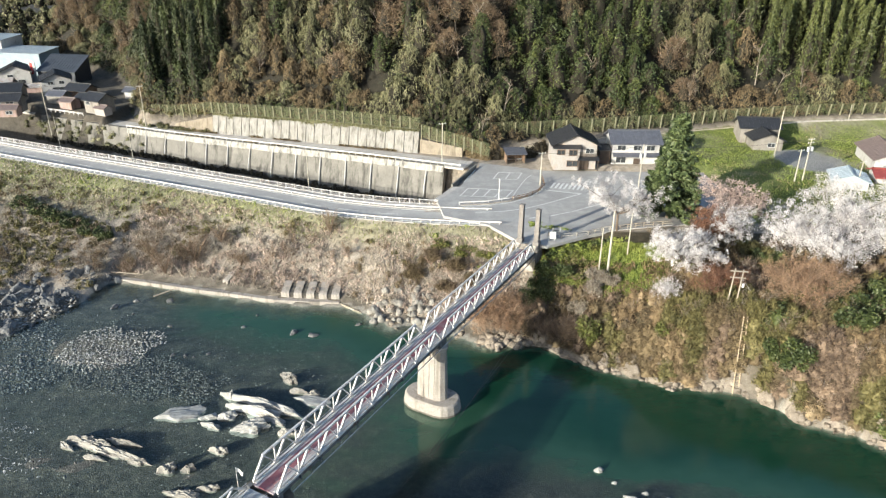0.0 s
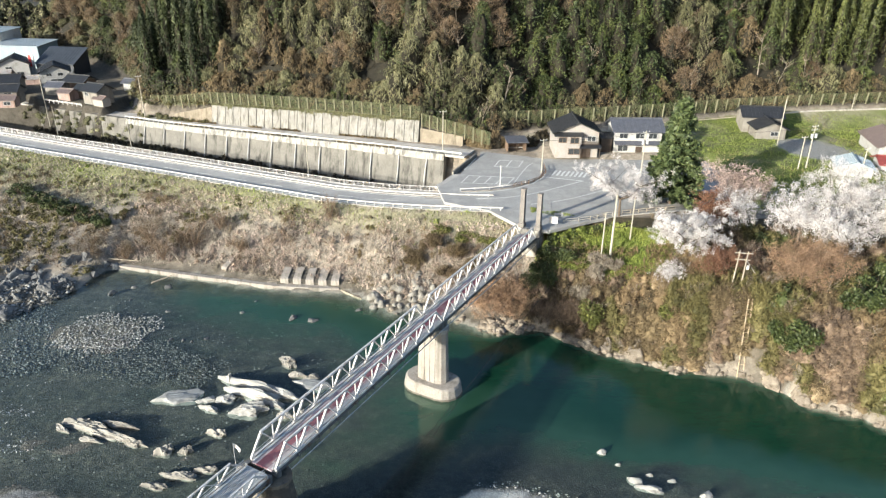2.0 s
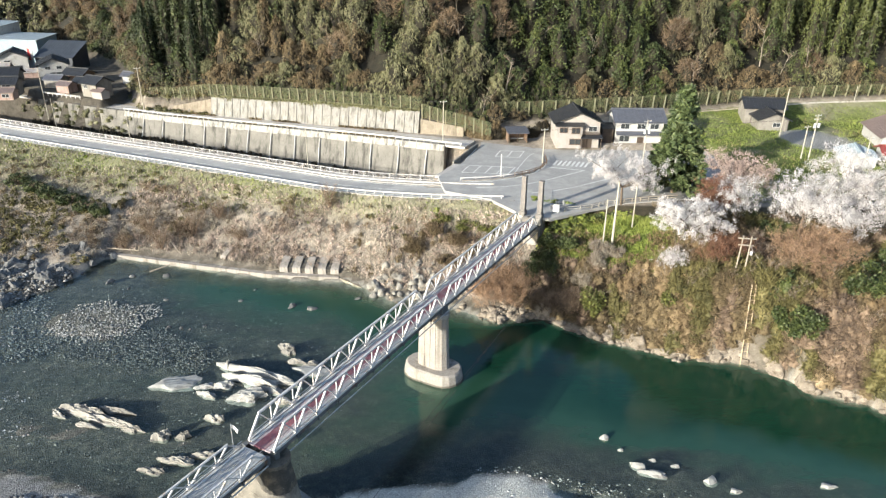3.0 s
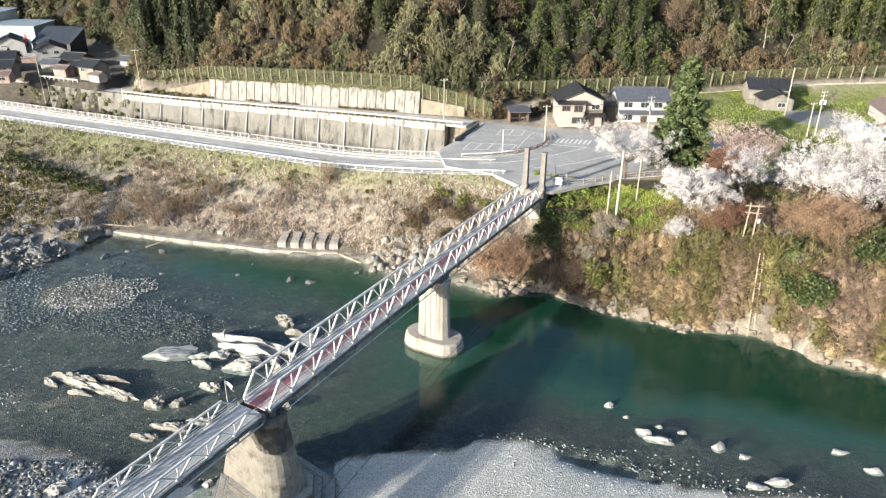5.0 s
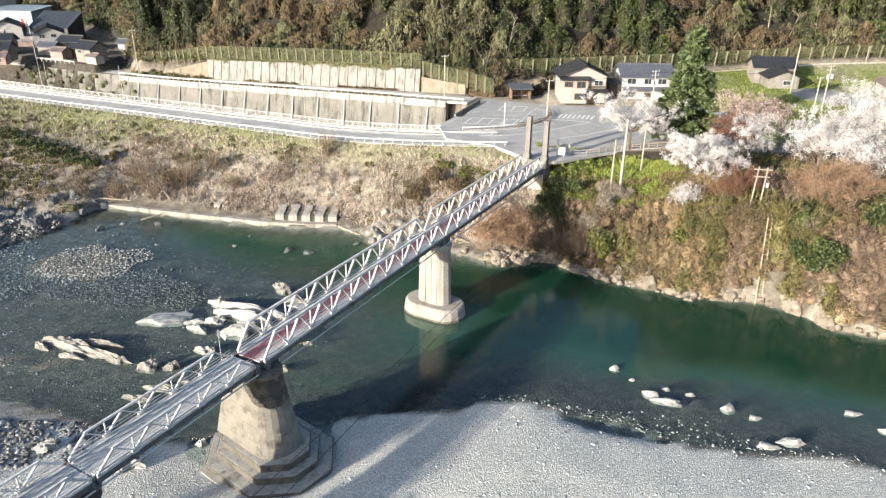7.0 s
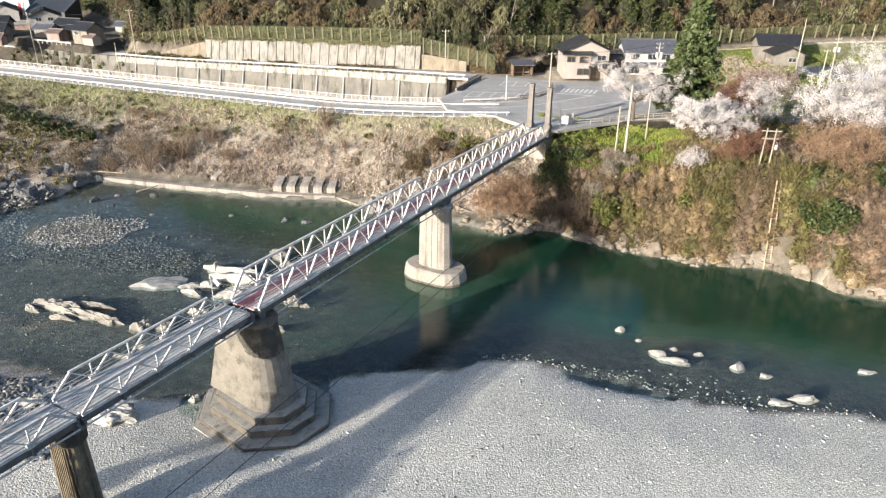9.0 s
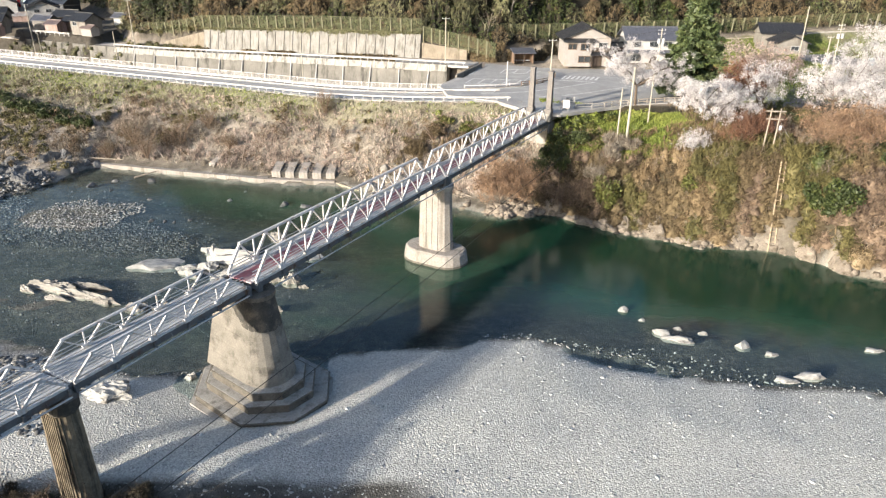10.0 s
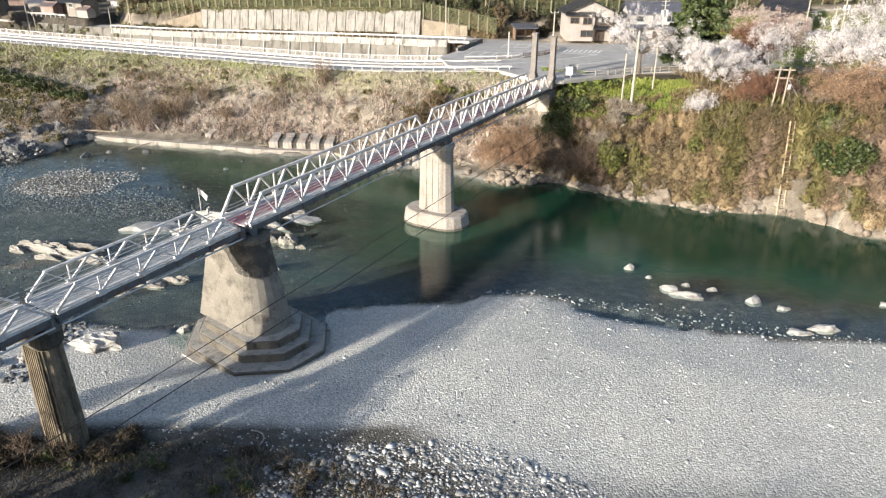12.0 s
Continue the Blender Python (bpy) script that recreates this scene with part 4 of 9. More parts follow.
# its pale upper course, and the drain pipes down its face
for k, (x0, x1) in enumerate(zip(WX, WX[1:])):
    bm = bmesh.new()
    d = Vector((x1 - x0, wall_line(x1) - wall_line(x0), 0)).normalized()
    n = Vector((d.y, -d.x, 0))
    p0 = Vector((x0, wall_line(x0) - 0.1, up_z(x0) + 0.14)) + d * 0.04
    p1 = Vector((x1, wall_line(x1) - 0.1, up_z(x1) + 0.14)) - d * 0.04
    lo = Vector((-0.25, -0.55, -1.5 - 0.1 * math.sin(k * 2.1)))
    if x0 < -100:
        continue
    f = [p0, p1, p1 + lo, p0 + lo]
    loft(bm, [[v + n * 0.0 for v in f], [v + n * 0.10 for v in f]])
    bmesh.ops.recalc_face_normals(bm, faces=bm.faces)
    part("wall_panel", bm, M_WALLMID, wall_south)
for x in list(np.arange(-92, -2, 7.3)):
    bm = bmesh.new()
    top = Vector((x, wall_line(x) - 0.3, up_z(x) - 0.1))
    bot = Vector((x - 0.95 - 0.15 * math.sin(x), wall_line(x) - 2.35, 3.2))
    mid = top.lerp(bot, 0.55) + Vector((0.25 * math.sin(x * 3), -0.1, 0))
    rod(bm, top, mid, 0.19, n=7)
    rod(bm, mid, bot, 0.19, n=7)
    part("drain_pipe", bm, M_WALL_WHITE, wall_south, "white plastic drain pipe")
HX = list(np.arange(-70, -7, 2.1)) + [-6.8]
wall_north = wall_strip("wall_north", [(x - 0.5, hill_y(x) - 1.1, up_z(x) - 0.4) for x in HX], [(x, hill_y(x), hill_z(x) + 0.15) for x in HX], 1.9, M_WALLPALE, "pale stained concrete wall at the foot of the hill", (0.4, 0.91))
for x in np.arange(-68, -8, 2.6):
    bm = bmesh.new()
    b, t = Vector((x - 0.5, hill_y(x) - 1.25, up_z(x) - 0.2)), Vector((x, hill_y(x) - 0.1, hill_z(x) + 0.1))
    beam(bm, b, t, 0.22, 0.12, (0.4, 0.9, 0.1))
    part("wall_rib", bm, M_WALLPALE, wall_north)
X2 = list(np.arange(-6.6, 4.6, 1.6)) + [4.6]
wall_low = wall_strip("wall_east", [(x, hill_y(x) - 0.9, up_z(min(x, 8)) - 0.4) for x in X2], [(x, hill_y(x) - 0.2, np.interp(x, [-6.6, 4.6], [17.0, 15.9])) for x in X2], 1.9, M_WALLBROWN, "low brown-stained concrete wall at the foot of the hill", (0.3, 0.95))
XL = list(np.arange(-84, -70, 2.0)) + [-70.2]
wall_strip("wall_west", [(x, hill_y(x) - 0.9, up_z(x) - 0.4) for x in XL], [(x, hill_y(x) - 0.2, np.interp(x, [-84, -70], [12.4, 16.0])) for x in XL], 1.9, M_WALLBROWN, "low sloping concrete wall below the wooded hill", (0.4, 0.91))
X3 = list(np.arange(92, 190, 4.0))
wall_strip("wall_right", [(x, hill_y(x) - 0.9, hill_z(x) - 2.6) for x in X3], [(x, hill_y(x) - 0.3, hill_z(x) + 0.2) for x in X3], 1.0, M_CONC, "pale concrete wall behind the grass field", (0, 1))
X3 = list(np.arange(20, 92, 4.0))
wall_strip("wall_behind_houses", [(x, hill_y(x) - 0.9, hill_z(x) - 2.2) for x in X3], [(x, hill_y(x) - 0.3, hill_z(x) + 0.1) for x in X3], 1.0, M_CONC_OLD, "old concrete wall behind the houses", (0, 1))
# retaining edge of the car park
bm = bmesh.new()
loft(bm, [[(1.6, 149.6, 2.5), (7.6, 164.2, 2.5), (8.4, 163.9, 2.5), (2.4, 149.3, 2.5)][::-1], [(1.6, 149.6, 14.0), (7.6, 164.2, 14.2), (8.0, 164.1, 14.2), (2.0, 149.5, 14.0)][::-1]])
bmesh.ops.recalc_face_normals(bm, faces=bm.faces)
tagged(obj_from_bm("wall_car_park", bm, M_WALLGREY), "dark stained retaining wall beside the car park", "wall", kind="structure")
bm = bmesh.new()
loft(bm, [[(-2.2, 141.2, 2.5), (2.0, 149.6, 2.5), (4.4, 149.2, 2.5), (4.0, 139.0, 2.5)], [(-2.2, 141.2, 13.3), (2.0, 149.6, 13.42), (4.4, 149.2, 13.42), (4.0, 139.0, 13.3)]])
bmesh.ops.recalc_face_normals(bm, faces=bm.faces)
tagged(obj_from_bm("pavement_corner", bm, M_PAVE), "pale concrete pavement corner by the car park", "pavement", kind="structure")

# ---- rails, fences, road markings ----
guard_rail(road_line(-160, 11.5, 0.25, 0.05, 4.0), rails=(0.72,), deep=0.26)
guard_rail([(x, wall_line(x) + 0.3, up_z(x) + 0.1) for x in np.arange(-100, 4.5, 4.0)], rails=(0.72,), deep=0.32)
guard_rail(road_line(-128, 9, ROAD_W + 0.25, 0.05, 4.0), label="low white road edge rail beside the pavement", rails=(0.62,), h=0.7, deep=0.22)


def picket_rail(points, label, h=1.15):
    """Pavement railing: top and bottom rails, close upright bars in bays."""
    base = points[len(points) // 2]
    thing = tagged(empty("pavement_railing", base), label, "railing", "pavement railings")
    inv = Vector(base)
    for a, b in zip(points, points[1:]):
        a, b = Vector(a) - inv, Vector(b) - inv
        bm = bmesh.new()
        for z in (0.2, h):
            beam(bm, a + Vector((0, 0, z)), b + Vector((0, 0, z)), 0.07, 0.09)
        n = max(3, int((b - a).length / 0.28))
        for k in range(1, n):
            p = a.lerp(b, k / n)
            beam(bm, p + Vector((0, 0, 0.2)), p + Vector((0, 0, h)), 0.05, 0.05)
        bay = part("bay", bm, M_WHITE, thing)
        bm = bmesh.new()
        beam(bm, a + Vector((0, 0, -0.2)), a + Vector((0, 0, h + 0.1)), 0.14, 0.14)
        part("post", bm, M_WHITE, thing)
    return thing


picket_rail(road_line(-150, -3.2, ROAD_W + 0.3 + WALK_W - 0.15, 0.2, 2.2), "white steel pavement railing with upright bars")


def flat_mark(name, outline, z, label, mat=None, group="road markings"):
    bm = bmesh.new()
    loft(bm, [[(x, y, z - 0.004) for x, y in outline], [(x, y, z + 0.008) for x, y in outline]])
    bmesh.ops.recalc_face_normals(bm, faces=bm.faces)
    return tagged(obj_from_bm(name, bm, mat or M_MARK), label, "road marking", group, "structure")


def road_stripe(x0, x1, off, w, label):
    bm = bmesh.new()
    ribbon(bm, road_line(x0, x1, off, 0.0, 2.0), (w / 2, w / 2), 0.075, 0.01)
    return tagged(obj_from_bm("road_line", bm, M_MARK), label, "road marking", "road markings", "structure")


road_stripe(-200, 6, 0.75, 0.22, "white painted edge line")
road_stripe(-200, 4, ROAD_W - 0.5, 0.22, "white painted edge line")
for x in np.arange(-150, -6, 9.0):
    road_stripe(x, x + 4.5, ROAD_W / 2 + 0.15, 0.2, "dashed white centre line")
JZ = 13.47


def seg_mark(p, q, w, name="painted_line", label="white painted line on the asphalt"):
    p, q = Vector((*p, 0)), Vector((*q, 0))
    d = (q - p).normalized()
    n = Vector((-d.y, d.x, 0)) * w / 2
    return flat_mark(name, [(v.x, v.y) for v in (p + n, p - n, q - n, q + n)], JZ, label)


# parking bays
for k in range(5):
    x = 3.6 + 2.55 * k
    seg_mark((x, 143.2 - 0.15 * k), (x + 1.9, 148.4 - 0.3 * k), 0.24, "bay_line", "white parking bay line")
seg_mark((5.5, 148.4), (15.8, 147.2), 0.24, "bay_line", "white parking bay line")
seg_mark((3.6, 143.2), (13.8, 142.5), 0.24, "bay_line", "white parking bay line")
for k in range(3):
    x = 12.6 + 2.9 * k
    seg_mark((x - 0.9, 155.4), (x + 0.7, 160.4), 0.24, "bay_line", "white parking bay line")
seg_mark((13.3, 160.4), (19.1, 160.0), 0.24, "bay_line", "white parking bay line")
seg_mark((11.7, 155.4), (17.5, 155.0), 0.24, "bay_line", "white parking bay line")
curve = [(15.2, 143.0), (16.6, 147.5), (18.0, 151.5), (19.6, 156.0), (21.2, 158.5)]
for a, b in zip(curve, curve[1:]):
    seg_mark(a, b, 0.2, "painted_line", "white painted line round the car park")
seg_mark((4.6, 152.5), (7.6, 162.0), 0.24, "bay_line", "white parking bay line")
# zebra crossing
for k in range(8):
    x = 24.6 + 0.98 * k
    seg_mark((x, 149.3 - 0.2 * k), (x + 1.5, 153.0 - 0.2 * k), 0.5, "zebra_stripe", "white zebra crossing stripe")
seg_mark((23.0, 147.8), (31.0, 145.4), 0.35, "stop_line", "white stop line before the crossing")
curve = [(6.5, 133.2), (12, 133.8), (17, 135.6), (22, 138.8), (26.5, 142.2), (31, 145.5)]
for a, b in zip(curve, curve[1:]):
    seg_mark(a, b, 0.24)
curve = [(17.5, 130.2), (22, 131.6), (27, 134.2), (33, 138.4), (40, 143)]
for a, b in zip(curve, curve[1:]):
    seg_mark(a, b, 0.24)
curve = [(4, 136.6), (10, 137.6), (15, 139.6), (19.6, 143.4), (22.4, 148.0), (23.2, 152), (23.6, 156)]
for k, (a, b) in enumerate(zip(curve, curve[1:])):
    seg_mark(a, b, 0.24)
# kerb between car park and road
bm = bmesh.new()
for a, b in zip(curve, curve[1:]):
    beam(bm, (a[0] - 0.4, a[1] + 0.6, JZ + 0.06), (b[0] - 0.4, b[1] + 0.6, JZ + 0.06), 0.35, 0.22)
tagged(obj_from_bm("kerb", bm, M_CONC_LIGHT), "pale concrete kerb round the car park", "kerb", kind="structure")
guard_rail([(x - 0.7, y + 1.0, JZ) for x, y in curve[:4]], label="low white barrier between road and car park", rails=(0.55,), h=0.75, post_every=3.2, deep=0.2)

# ---- houses ----
def house(loc, rz, w, d, h, rise, walls, roof, label, name="house", over=0.7, windows=(), door=None, hip=False, pent=None, ridge_x=True):
    """A house: w along x, d along y, front towards -y. windows: (x, z, width, height) on the front."""
    thing = tagged(empty(name, loc, rz), label, "house", "houses")
    bm = bmesh.new()
    if ridge_x:
        prof = [(-d / 2, 0), (d / 2, 0), (d / 2, h), (0, h + rise), (-d / 2, h)]
        loft(bm, [[(-w / 2, a, b) for a, b in prof], [(w / 2, a, b) for a, b in prof]])
    else:
        prof = [(-w / 2, 0), (w / 2, 0), (w / 2, h), (0, h + rise), (-w / 2, h)]
        loft(bm, [[(a, -d / 2, b) for a, b in prof], [(a, d / 2, b) for a, b in prof]])
    bmesh.ops.recalc_face_normals(bm, faces=bm.faces)
    part("wall", bm, walls, thing)
    run = d / 2 if ridge_x else w / 2
    sl = rise / run
    lo = h - sl * over + 0.05
    top = h + rise + 0.05
    L = (w if ridge_x else d) / 2 + over
    for s in (-1, 1):
        bm = bmesh.new()
        prof = [(0, top), (s * (run + over), lo), (s * (run + over), lo + 0.2), (0, top + 0.22)]
        if ridge_x:
            loft(bm, [[(-L, a, b) for a, b in prof], [(L, a, b) for a, b in prof]])
        else:
            loft(bm, [[(a, -L, b) for a, b in prof], [(a, L, b) for a, b in prof]])
        bmesh.ops.recalc_face_normals(bm, faces=bm.faces)
        slope = part("roof", bm, roof, thing)
        n = max(4, int(L * 2 / 0.9))
        for k in range(n + 1):
            t = -L + 2 * L * k / n
            bm = bmesh.new()
            a, b = (0, top + 0.24), (s * (run + over), lo + 0.22)
            if ridge_x:
                beam(bm, (t, a[0], a[1]), (t, b[0], b[1]), 0.10, 0.08)
            else:
                beam(bm, (a[0], t, a[1]), (b[0], t, b[1]), 0.10, 0.08)
            part("roof_batten", bm, roof, slope)
    bm = bmesh.new()
    if ridge_x:
        beam(bm, (-L - 0.05, 0, top + 0.28), (L + 0.05, 0, top + 0.28), 0.35, 0.3)
    else:
        beam(bm, (0, -L - 0.05, top + 0.28), (0, L + 0.05, top + 0.28), 0.35, 0.3)
    part("ridge", bm, roof, thing)
    for x, z, ww, hh in windows:
        bm = bmesh.new()
        y = -d / 2
        for bx in ((x - ww / 2 - 0.08, x - ww / 2), (x + ww / 2, x + ww / 2 + 0.08), (x - 0.03, x + 0.03)):
            box(bm, *bx, y - 0.10, y + 0.02, z - 0.06, z + hh + 0.06)
        for bz in ((z - 0.1, z), (z + hh, z + hh + 0.1)):
            box(bm, x - ww / 2 - 0.08, x + ww / 2 + 0.08, y - 0.10, y + 0.02, *bz)
        wn = part("window", bm, M_GALV, thing)
        bm = bmesh.new()
        box(bm, x - ww / 2, x + ww / 2, y - 0.045, y + 0.01, z, z + hh)
        part("pane", bm, M_GLASS, wn)
    if door:
        x, ww, hh = door
        bm = bmesh.new()
        box(bm, x - ww / 2, x + ww / 2, -d / 2 - 0.06, -d / 2 + 0.02, 0, hh)
        part("door", bm, M_WOOD_DARK, thing)
    if pent:
        x0, x1, z, out = pent
        bm = bmesh.new()
        y = -d / 2
        loft(bm, [[(x0, y, z + 0.5), (x0, y - out, z), (x0, y - out, z + 0.12), (x0, y, z + 0.68)], [(x1, y, z + 0.5), (x1, y - out, z), (x1, y - out, z + 0.12), (x1, y, z + 0.68)]])
        bmesh.ops.recalc_face_normals(bm, faces=bm.faces)
        part("pent_roof", bm, roof, thing)
    return thing


G = 13.9
h1 = house((31.9, 166.0, 14.2), 0, 10.4, 9.0, 6.2, 2.3, M_WALL_CREAM, M_ROOF_BLACK, "two-storey cream house with a black tiled gable roof", ridge_x=False, windows=((3.5, 4.1, 1.9, 1.1),), over=0.9)
bm = bmesh.new()
box(bm, -5.2, 0.9, -5.4, -4.5, 0, 5.5)
front = part("front_block", bm, M_WALL_CREAM, h1)
bm = bmesh.new()
loft(bm, [[(-5.7, -4.5, 5.5), (1.4, -4.5, 5.5), (1.4, -6.1, 5.42), (-5.7, -6.1, 5.42)], [(-5.7, -4.5, 6.15), (1.4, -4.5, 6.15), (1.4, -6.1, 5.66), (-5.7, -6.1, 5.66)]])
bmesh.ops.recalc_face_normals(bm, faces=bm.faces)
part("pent_roof", bm, M_ROOF_BLACK, h1)
for x, z, ww, hh in ((-3.6, 3.9, 1.8, 1.1), (-0.7, 3.7, 1.9, 1.3), (-0.7, 1.0, 2.6, 1.3)):
    bm = bmesh.new()
    for bx in ((x - ww / 2 - 0.1, x - ww / 2), (x + ww / 2, x + ww / 2 + 0.1), (x - 0.04, x + 0.04)):
        box(bm, *bx, -5.52, -5.38, z - 0.08, z + hh + 0.08)
    for bz in ((z - 0.12, z), (z + hh, z + hh + 0.12)):
        box(bm, x - ww / 2 - 0.1, x + ww / 2 + 0.1, -5.52, -5.38, *bz)
    wn = part("window", bm, M_WALL_BROWN, h1)
    bm = bmesh.new()
    box(bm, x - ww / 2, x + ww / 2, -5.45, -5.39, z, z + hh)
    part("pane", bm, M_GLASS, wn)
bm = bmesh.new()
loft(bm, [[(0.6, -4.4, 2.75), (5.8, -4.4, 2.75), (5.8, -6.0, 2.55), (0.6, -6.0, 2.55)], [(0.6, -4.4, 3.25), (5.8, -4.4, 3.25), (5.8, -6.0, 2.75), (0.6, -6.0, 2.75)]])
bmesh.ops.recalc_face_normals(bm, faces=bm.faces)
part("porch_roof", bm, M_ROOF_BLACK, h1)
bm = bmesh.new()
box(bm, 1.3, 3.5, -4.62, -4.48, 0, 2.3)
part("door", bm, M_WOOD_DARK, h1)
for x in (1.0, 5.5):
    bm = bmesh.new()
    box(bm, x - 0.09, x + 0.09, -5.9, -5.72, 0, 2.6)
    part("porch_post", bm, M_WOOD_DARK, h1)
bm = bmesh.new()
for z in (3.3, 3.6, 3.9):
    box(bm, 1.2, 5.4, -5.0, -4.9, z, z + 0.14)
part("balcony_rail", bm, M_WOOD_DARK, h1)
house((47.6, 169.0, 13.9), 0, 11.6, 8.0, 6.0, 2.0, M_WALL_WHITE, M_ROOF_GREY, "two-storey white house with a grey tiled roof", windows=((-3.6, 4.2, 2.0, 1.2), (0.4, 4.2, 2.0, 1.2), (3.6, 4.2, 2.0, 1.2), (-3.5, 1.0, 2.4, 1.4)), door=(0.5, 1.6, 2.1), pent=(-5.8, 5.8, 2.9, 1.6))
house((86.4, 181.0, 14.4), -6, 7.4, 8.0, 3.4, 1.6, M_WALL_TAN, M_ROOF_BLACK, "small weathered house with a black tiled gable roof", ridge_x=False, windows=((0.8, 1.6, 1.8, 1.0),))
house((86.8, 187.5, 14.8), -6, 10.0, 6.5, 4.6, 1.8, M_WALL_TAN, M_ROOF_BLACK, "weathered house wing with a black tiled roof")
house((110.5, 166, 14.4), -14, 9.0, 15, 3.6, 1.9, M_WALL_WHITE, M_ROOF_BROWN, "white house with a brown metal gable roof", ridge_x=False)
house((104.5, 152.5, 13.9), -14, 8, 6, 2.6, 1.0, M_WALL_WHITE, M_ROOF_RED, "low white building with a red metal roof")
house((93.0, 150, 13.9), -20, 7, 7, 2.8, 1.2, M_WALL_WHITE, M_ROOF_BLUE, "low white building with a pale metal roof", ridge_x=False)
house((40.0, 168.0, 13.9), 0, 2.6, 6.0, 4.0, 0.5, M_WOOD_DARK, M_ROOF_BLACK, "narrow dark timber lean-to between the two houses", name="shed", over=0.2)


def shelter(loc, rz):
    """An open-fronted shelter with a sloping roof on posts."""
    thing = tagged(empty("shelter", loc, rz), "open dark timber shelter with a grey-brown roof beside the car park", "shelter")
    for x in (-2.3, 0.0, 2.3):
        bm = bmesh.new()
        box(bm, x - 0.1, x + 0.1, -1.7, -1.5, 0, 2.5)
        part("post", bm, M_WOOD_DARK, thing)
    bm = bmesh.new()
    box(bm, -2.4, 2.4, 1.5, 1.7, 0, 2.9)
    part("back_wall", bm, M_WALL_BROWN, thing)
    for x in (-2.4, 2.25):
        bm = bmesh.new()
        box(bm, x, x + 0.15, -1.5, 1.5, 0, 2.6)
        part("side_wall", bm, M_WALL_BROWN, thing)
    bm = bmesh.new()
    loft(bm, [[(-2.75, -2.3, 2.45), (2.75, -2.3, 2.45), (2.75, 2.1, 3.05), (-2.75, 2.1, 3.05)], [(-2.75, -2.3, 2.65), (2.75, -2.3, 2.65), (2.75, 2.1, 3.27), (-2.75, 2.1, 3.27)]])
    bmesh.ops.recalc_face_normals(bm, faces=bm.faces)
    part("roof", bm, M_ROOF_GREY, thing)
    bm = bmesh.new()
    box(bm, -1.6, 1.9, 0.6, 1.2, 0.4, 0.55)
    part("bench", bm, M_GALV, thing)


shelter((18.0, 169.0, 13.6), 6)

# ---- foliage ----
rng = np.random.default_rng(7)


def leaf_cloud(name, centres, sizes, material, flat=0.0, parent=None, aspect=1.6, bias=None, facing=None, jitter=0.7):
    """Many small leaf clumps, each a bent kite. bias: the way they point; facing: the way they face."""
    c, s = np.asarray(centres, float), np.asarray(sizes, float)
    n = len(c)
    if facing is not None:
        w = np.asarray(facing) + jitter * rng.normal(size=(n, 3))
        w /= np.linalg.norm(w, axis=1)[:, None] + 1e-9
        a = np.cross(w, rng.normal(size=(n, 3)))
        a /= np.linalg.norm(a, axis=1)[:, None] + 1e-9
        b = np.cross(w, a)
    else:
        a = rng.normal(size=(n, 3))
        a[:, 2] *= 1 - flat
        if bias is not None:
            a = a * 0.8 + bias
        a /= np.linalg.norm(a, axis=1)[:, None] + 1e-9
        b = np.cross(a, rng.normal(size=(n, 3)))
        b /= np.linalg.norm(b, axis=1)[:, None] + 1e-9
        w = np.cross(a, b)
    a, b, w = a * (s * aspect / 2)[:, None], b * (s / 2)[:, None], w * (s * 0.18)[:, None]
    v = np.stack([c - a, c + b + w, c + a, c - b + w], 1).reshape(-1, 3)
    f = np.arange(4 * n).reshape(n, 4)
    me = mesh_np(name, v, f, material)
    ob = new(name, me)
    ob.parent = parent
    return ob


def blob_points(centre, radii, n, hollow=0.55):
    """Points in a rough crown, more of them near its outside."""
    p = rng.normal(size=(n, 3))
    p /= np.linalg.norm(p, axis=1)[:, None]
    r = hollow + (1 - hollow) * rng.random(n) ** 0.5
    return np.asarray(centre) + p * r[:, None] * np.asarray(radii)


M_CONIFER = foliage("conifer_needles", [(0.0, (0.009, 0.013, 0.004)), (0.4, (0.026, 0.037, 0.010)), (0.8, (0.066, 0.081, 0.023)), (1.0, (0.114, 0.128, 0.044))], 0.1, spread=0.34)
M_EVERGREEN = foliage("evergreen_leaves", [(0.0, (0.011, 0.018, 0.005)), (0.45, (0.042, 0.059, 0.016)), (0.8, (0.110, 0.126, 0.033)), (1.0, (0.185, 0.184, 0.065))], 0.09, spread=0.34)
M_SCRUB = foliage("bare_wood_scrub", [(0.0, (0.035, 0.029, 0.018)), (0.4, (0.101, 0.074, 0.040)), (0.75, (0.194, 0.145, 0.079)), (1.0, (0.299, 0.229, 0.128))], 0.08, 0.9, spread=0.34)
M_RUSTY = foliage("rusty_twigs", [(0.0, (0.07, 0.03, 0.02)), (0.5, (0.16, 0.075, 0.045)), (1.0, (0.27, 0.15, 0.09))], 0.3, 0.9)
M_REED = foliage("dry_reeds", [(0.0, (0.072, 0.049, 0.025)), (0.4, (0.207, 0.147, 0.080)), (0.75, (0.360, 0.271, 0.160)), (1.0, (0.504, 0.405, 0.270))], 0.15, 0.9)
M_BANKREED = foliage("brown_bank_reeds", [(0.0, (0.048, 0.032, 0.016)), (0.4, (0.145, 0.100, 0.053)), (0.75, (0.265, 0.195, 0.110)), (1.0, (0.40, 0.315, 0.20))], 0.15, 0.9)
M_GREYREED = foliage("grey_dry_reeds", [(0.0, (0.09, 0.073, 0.055)), (0.4, (0.225, 0.19, 0.147)), (0.75, (0.37, 0.325, 0.26)), (1.0, (0.51, 0.455, 0.38))], 0.15, 0.9)
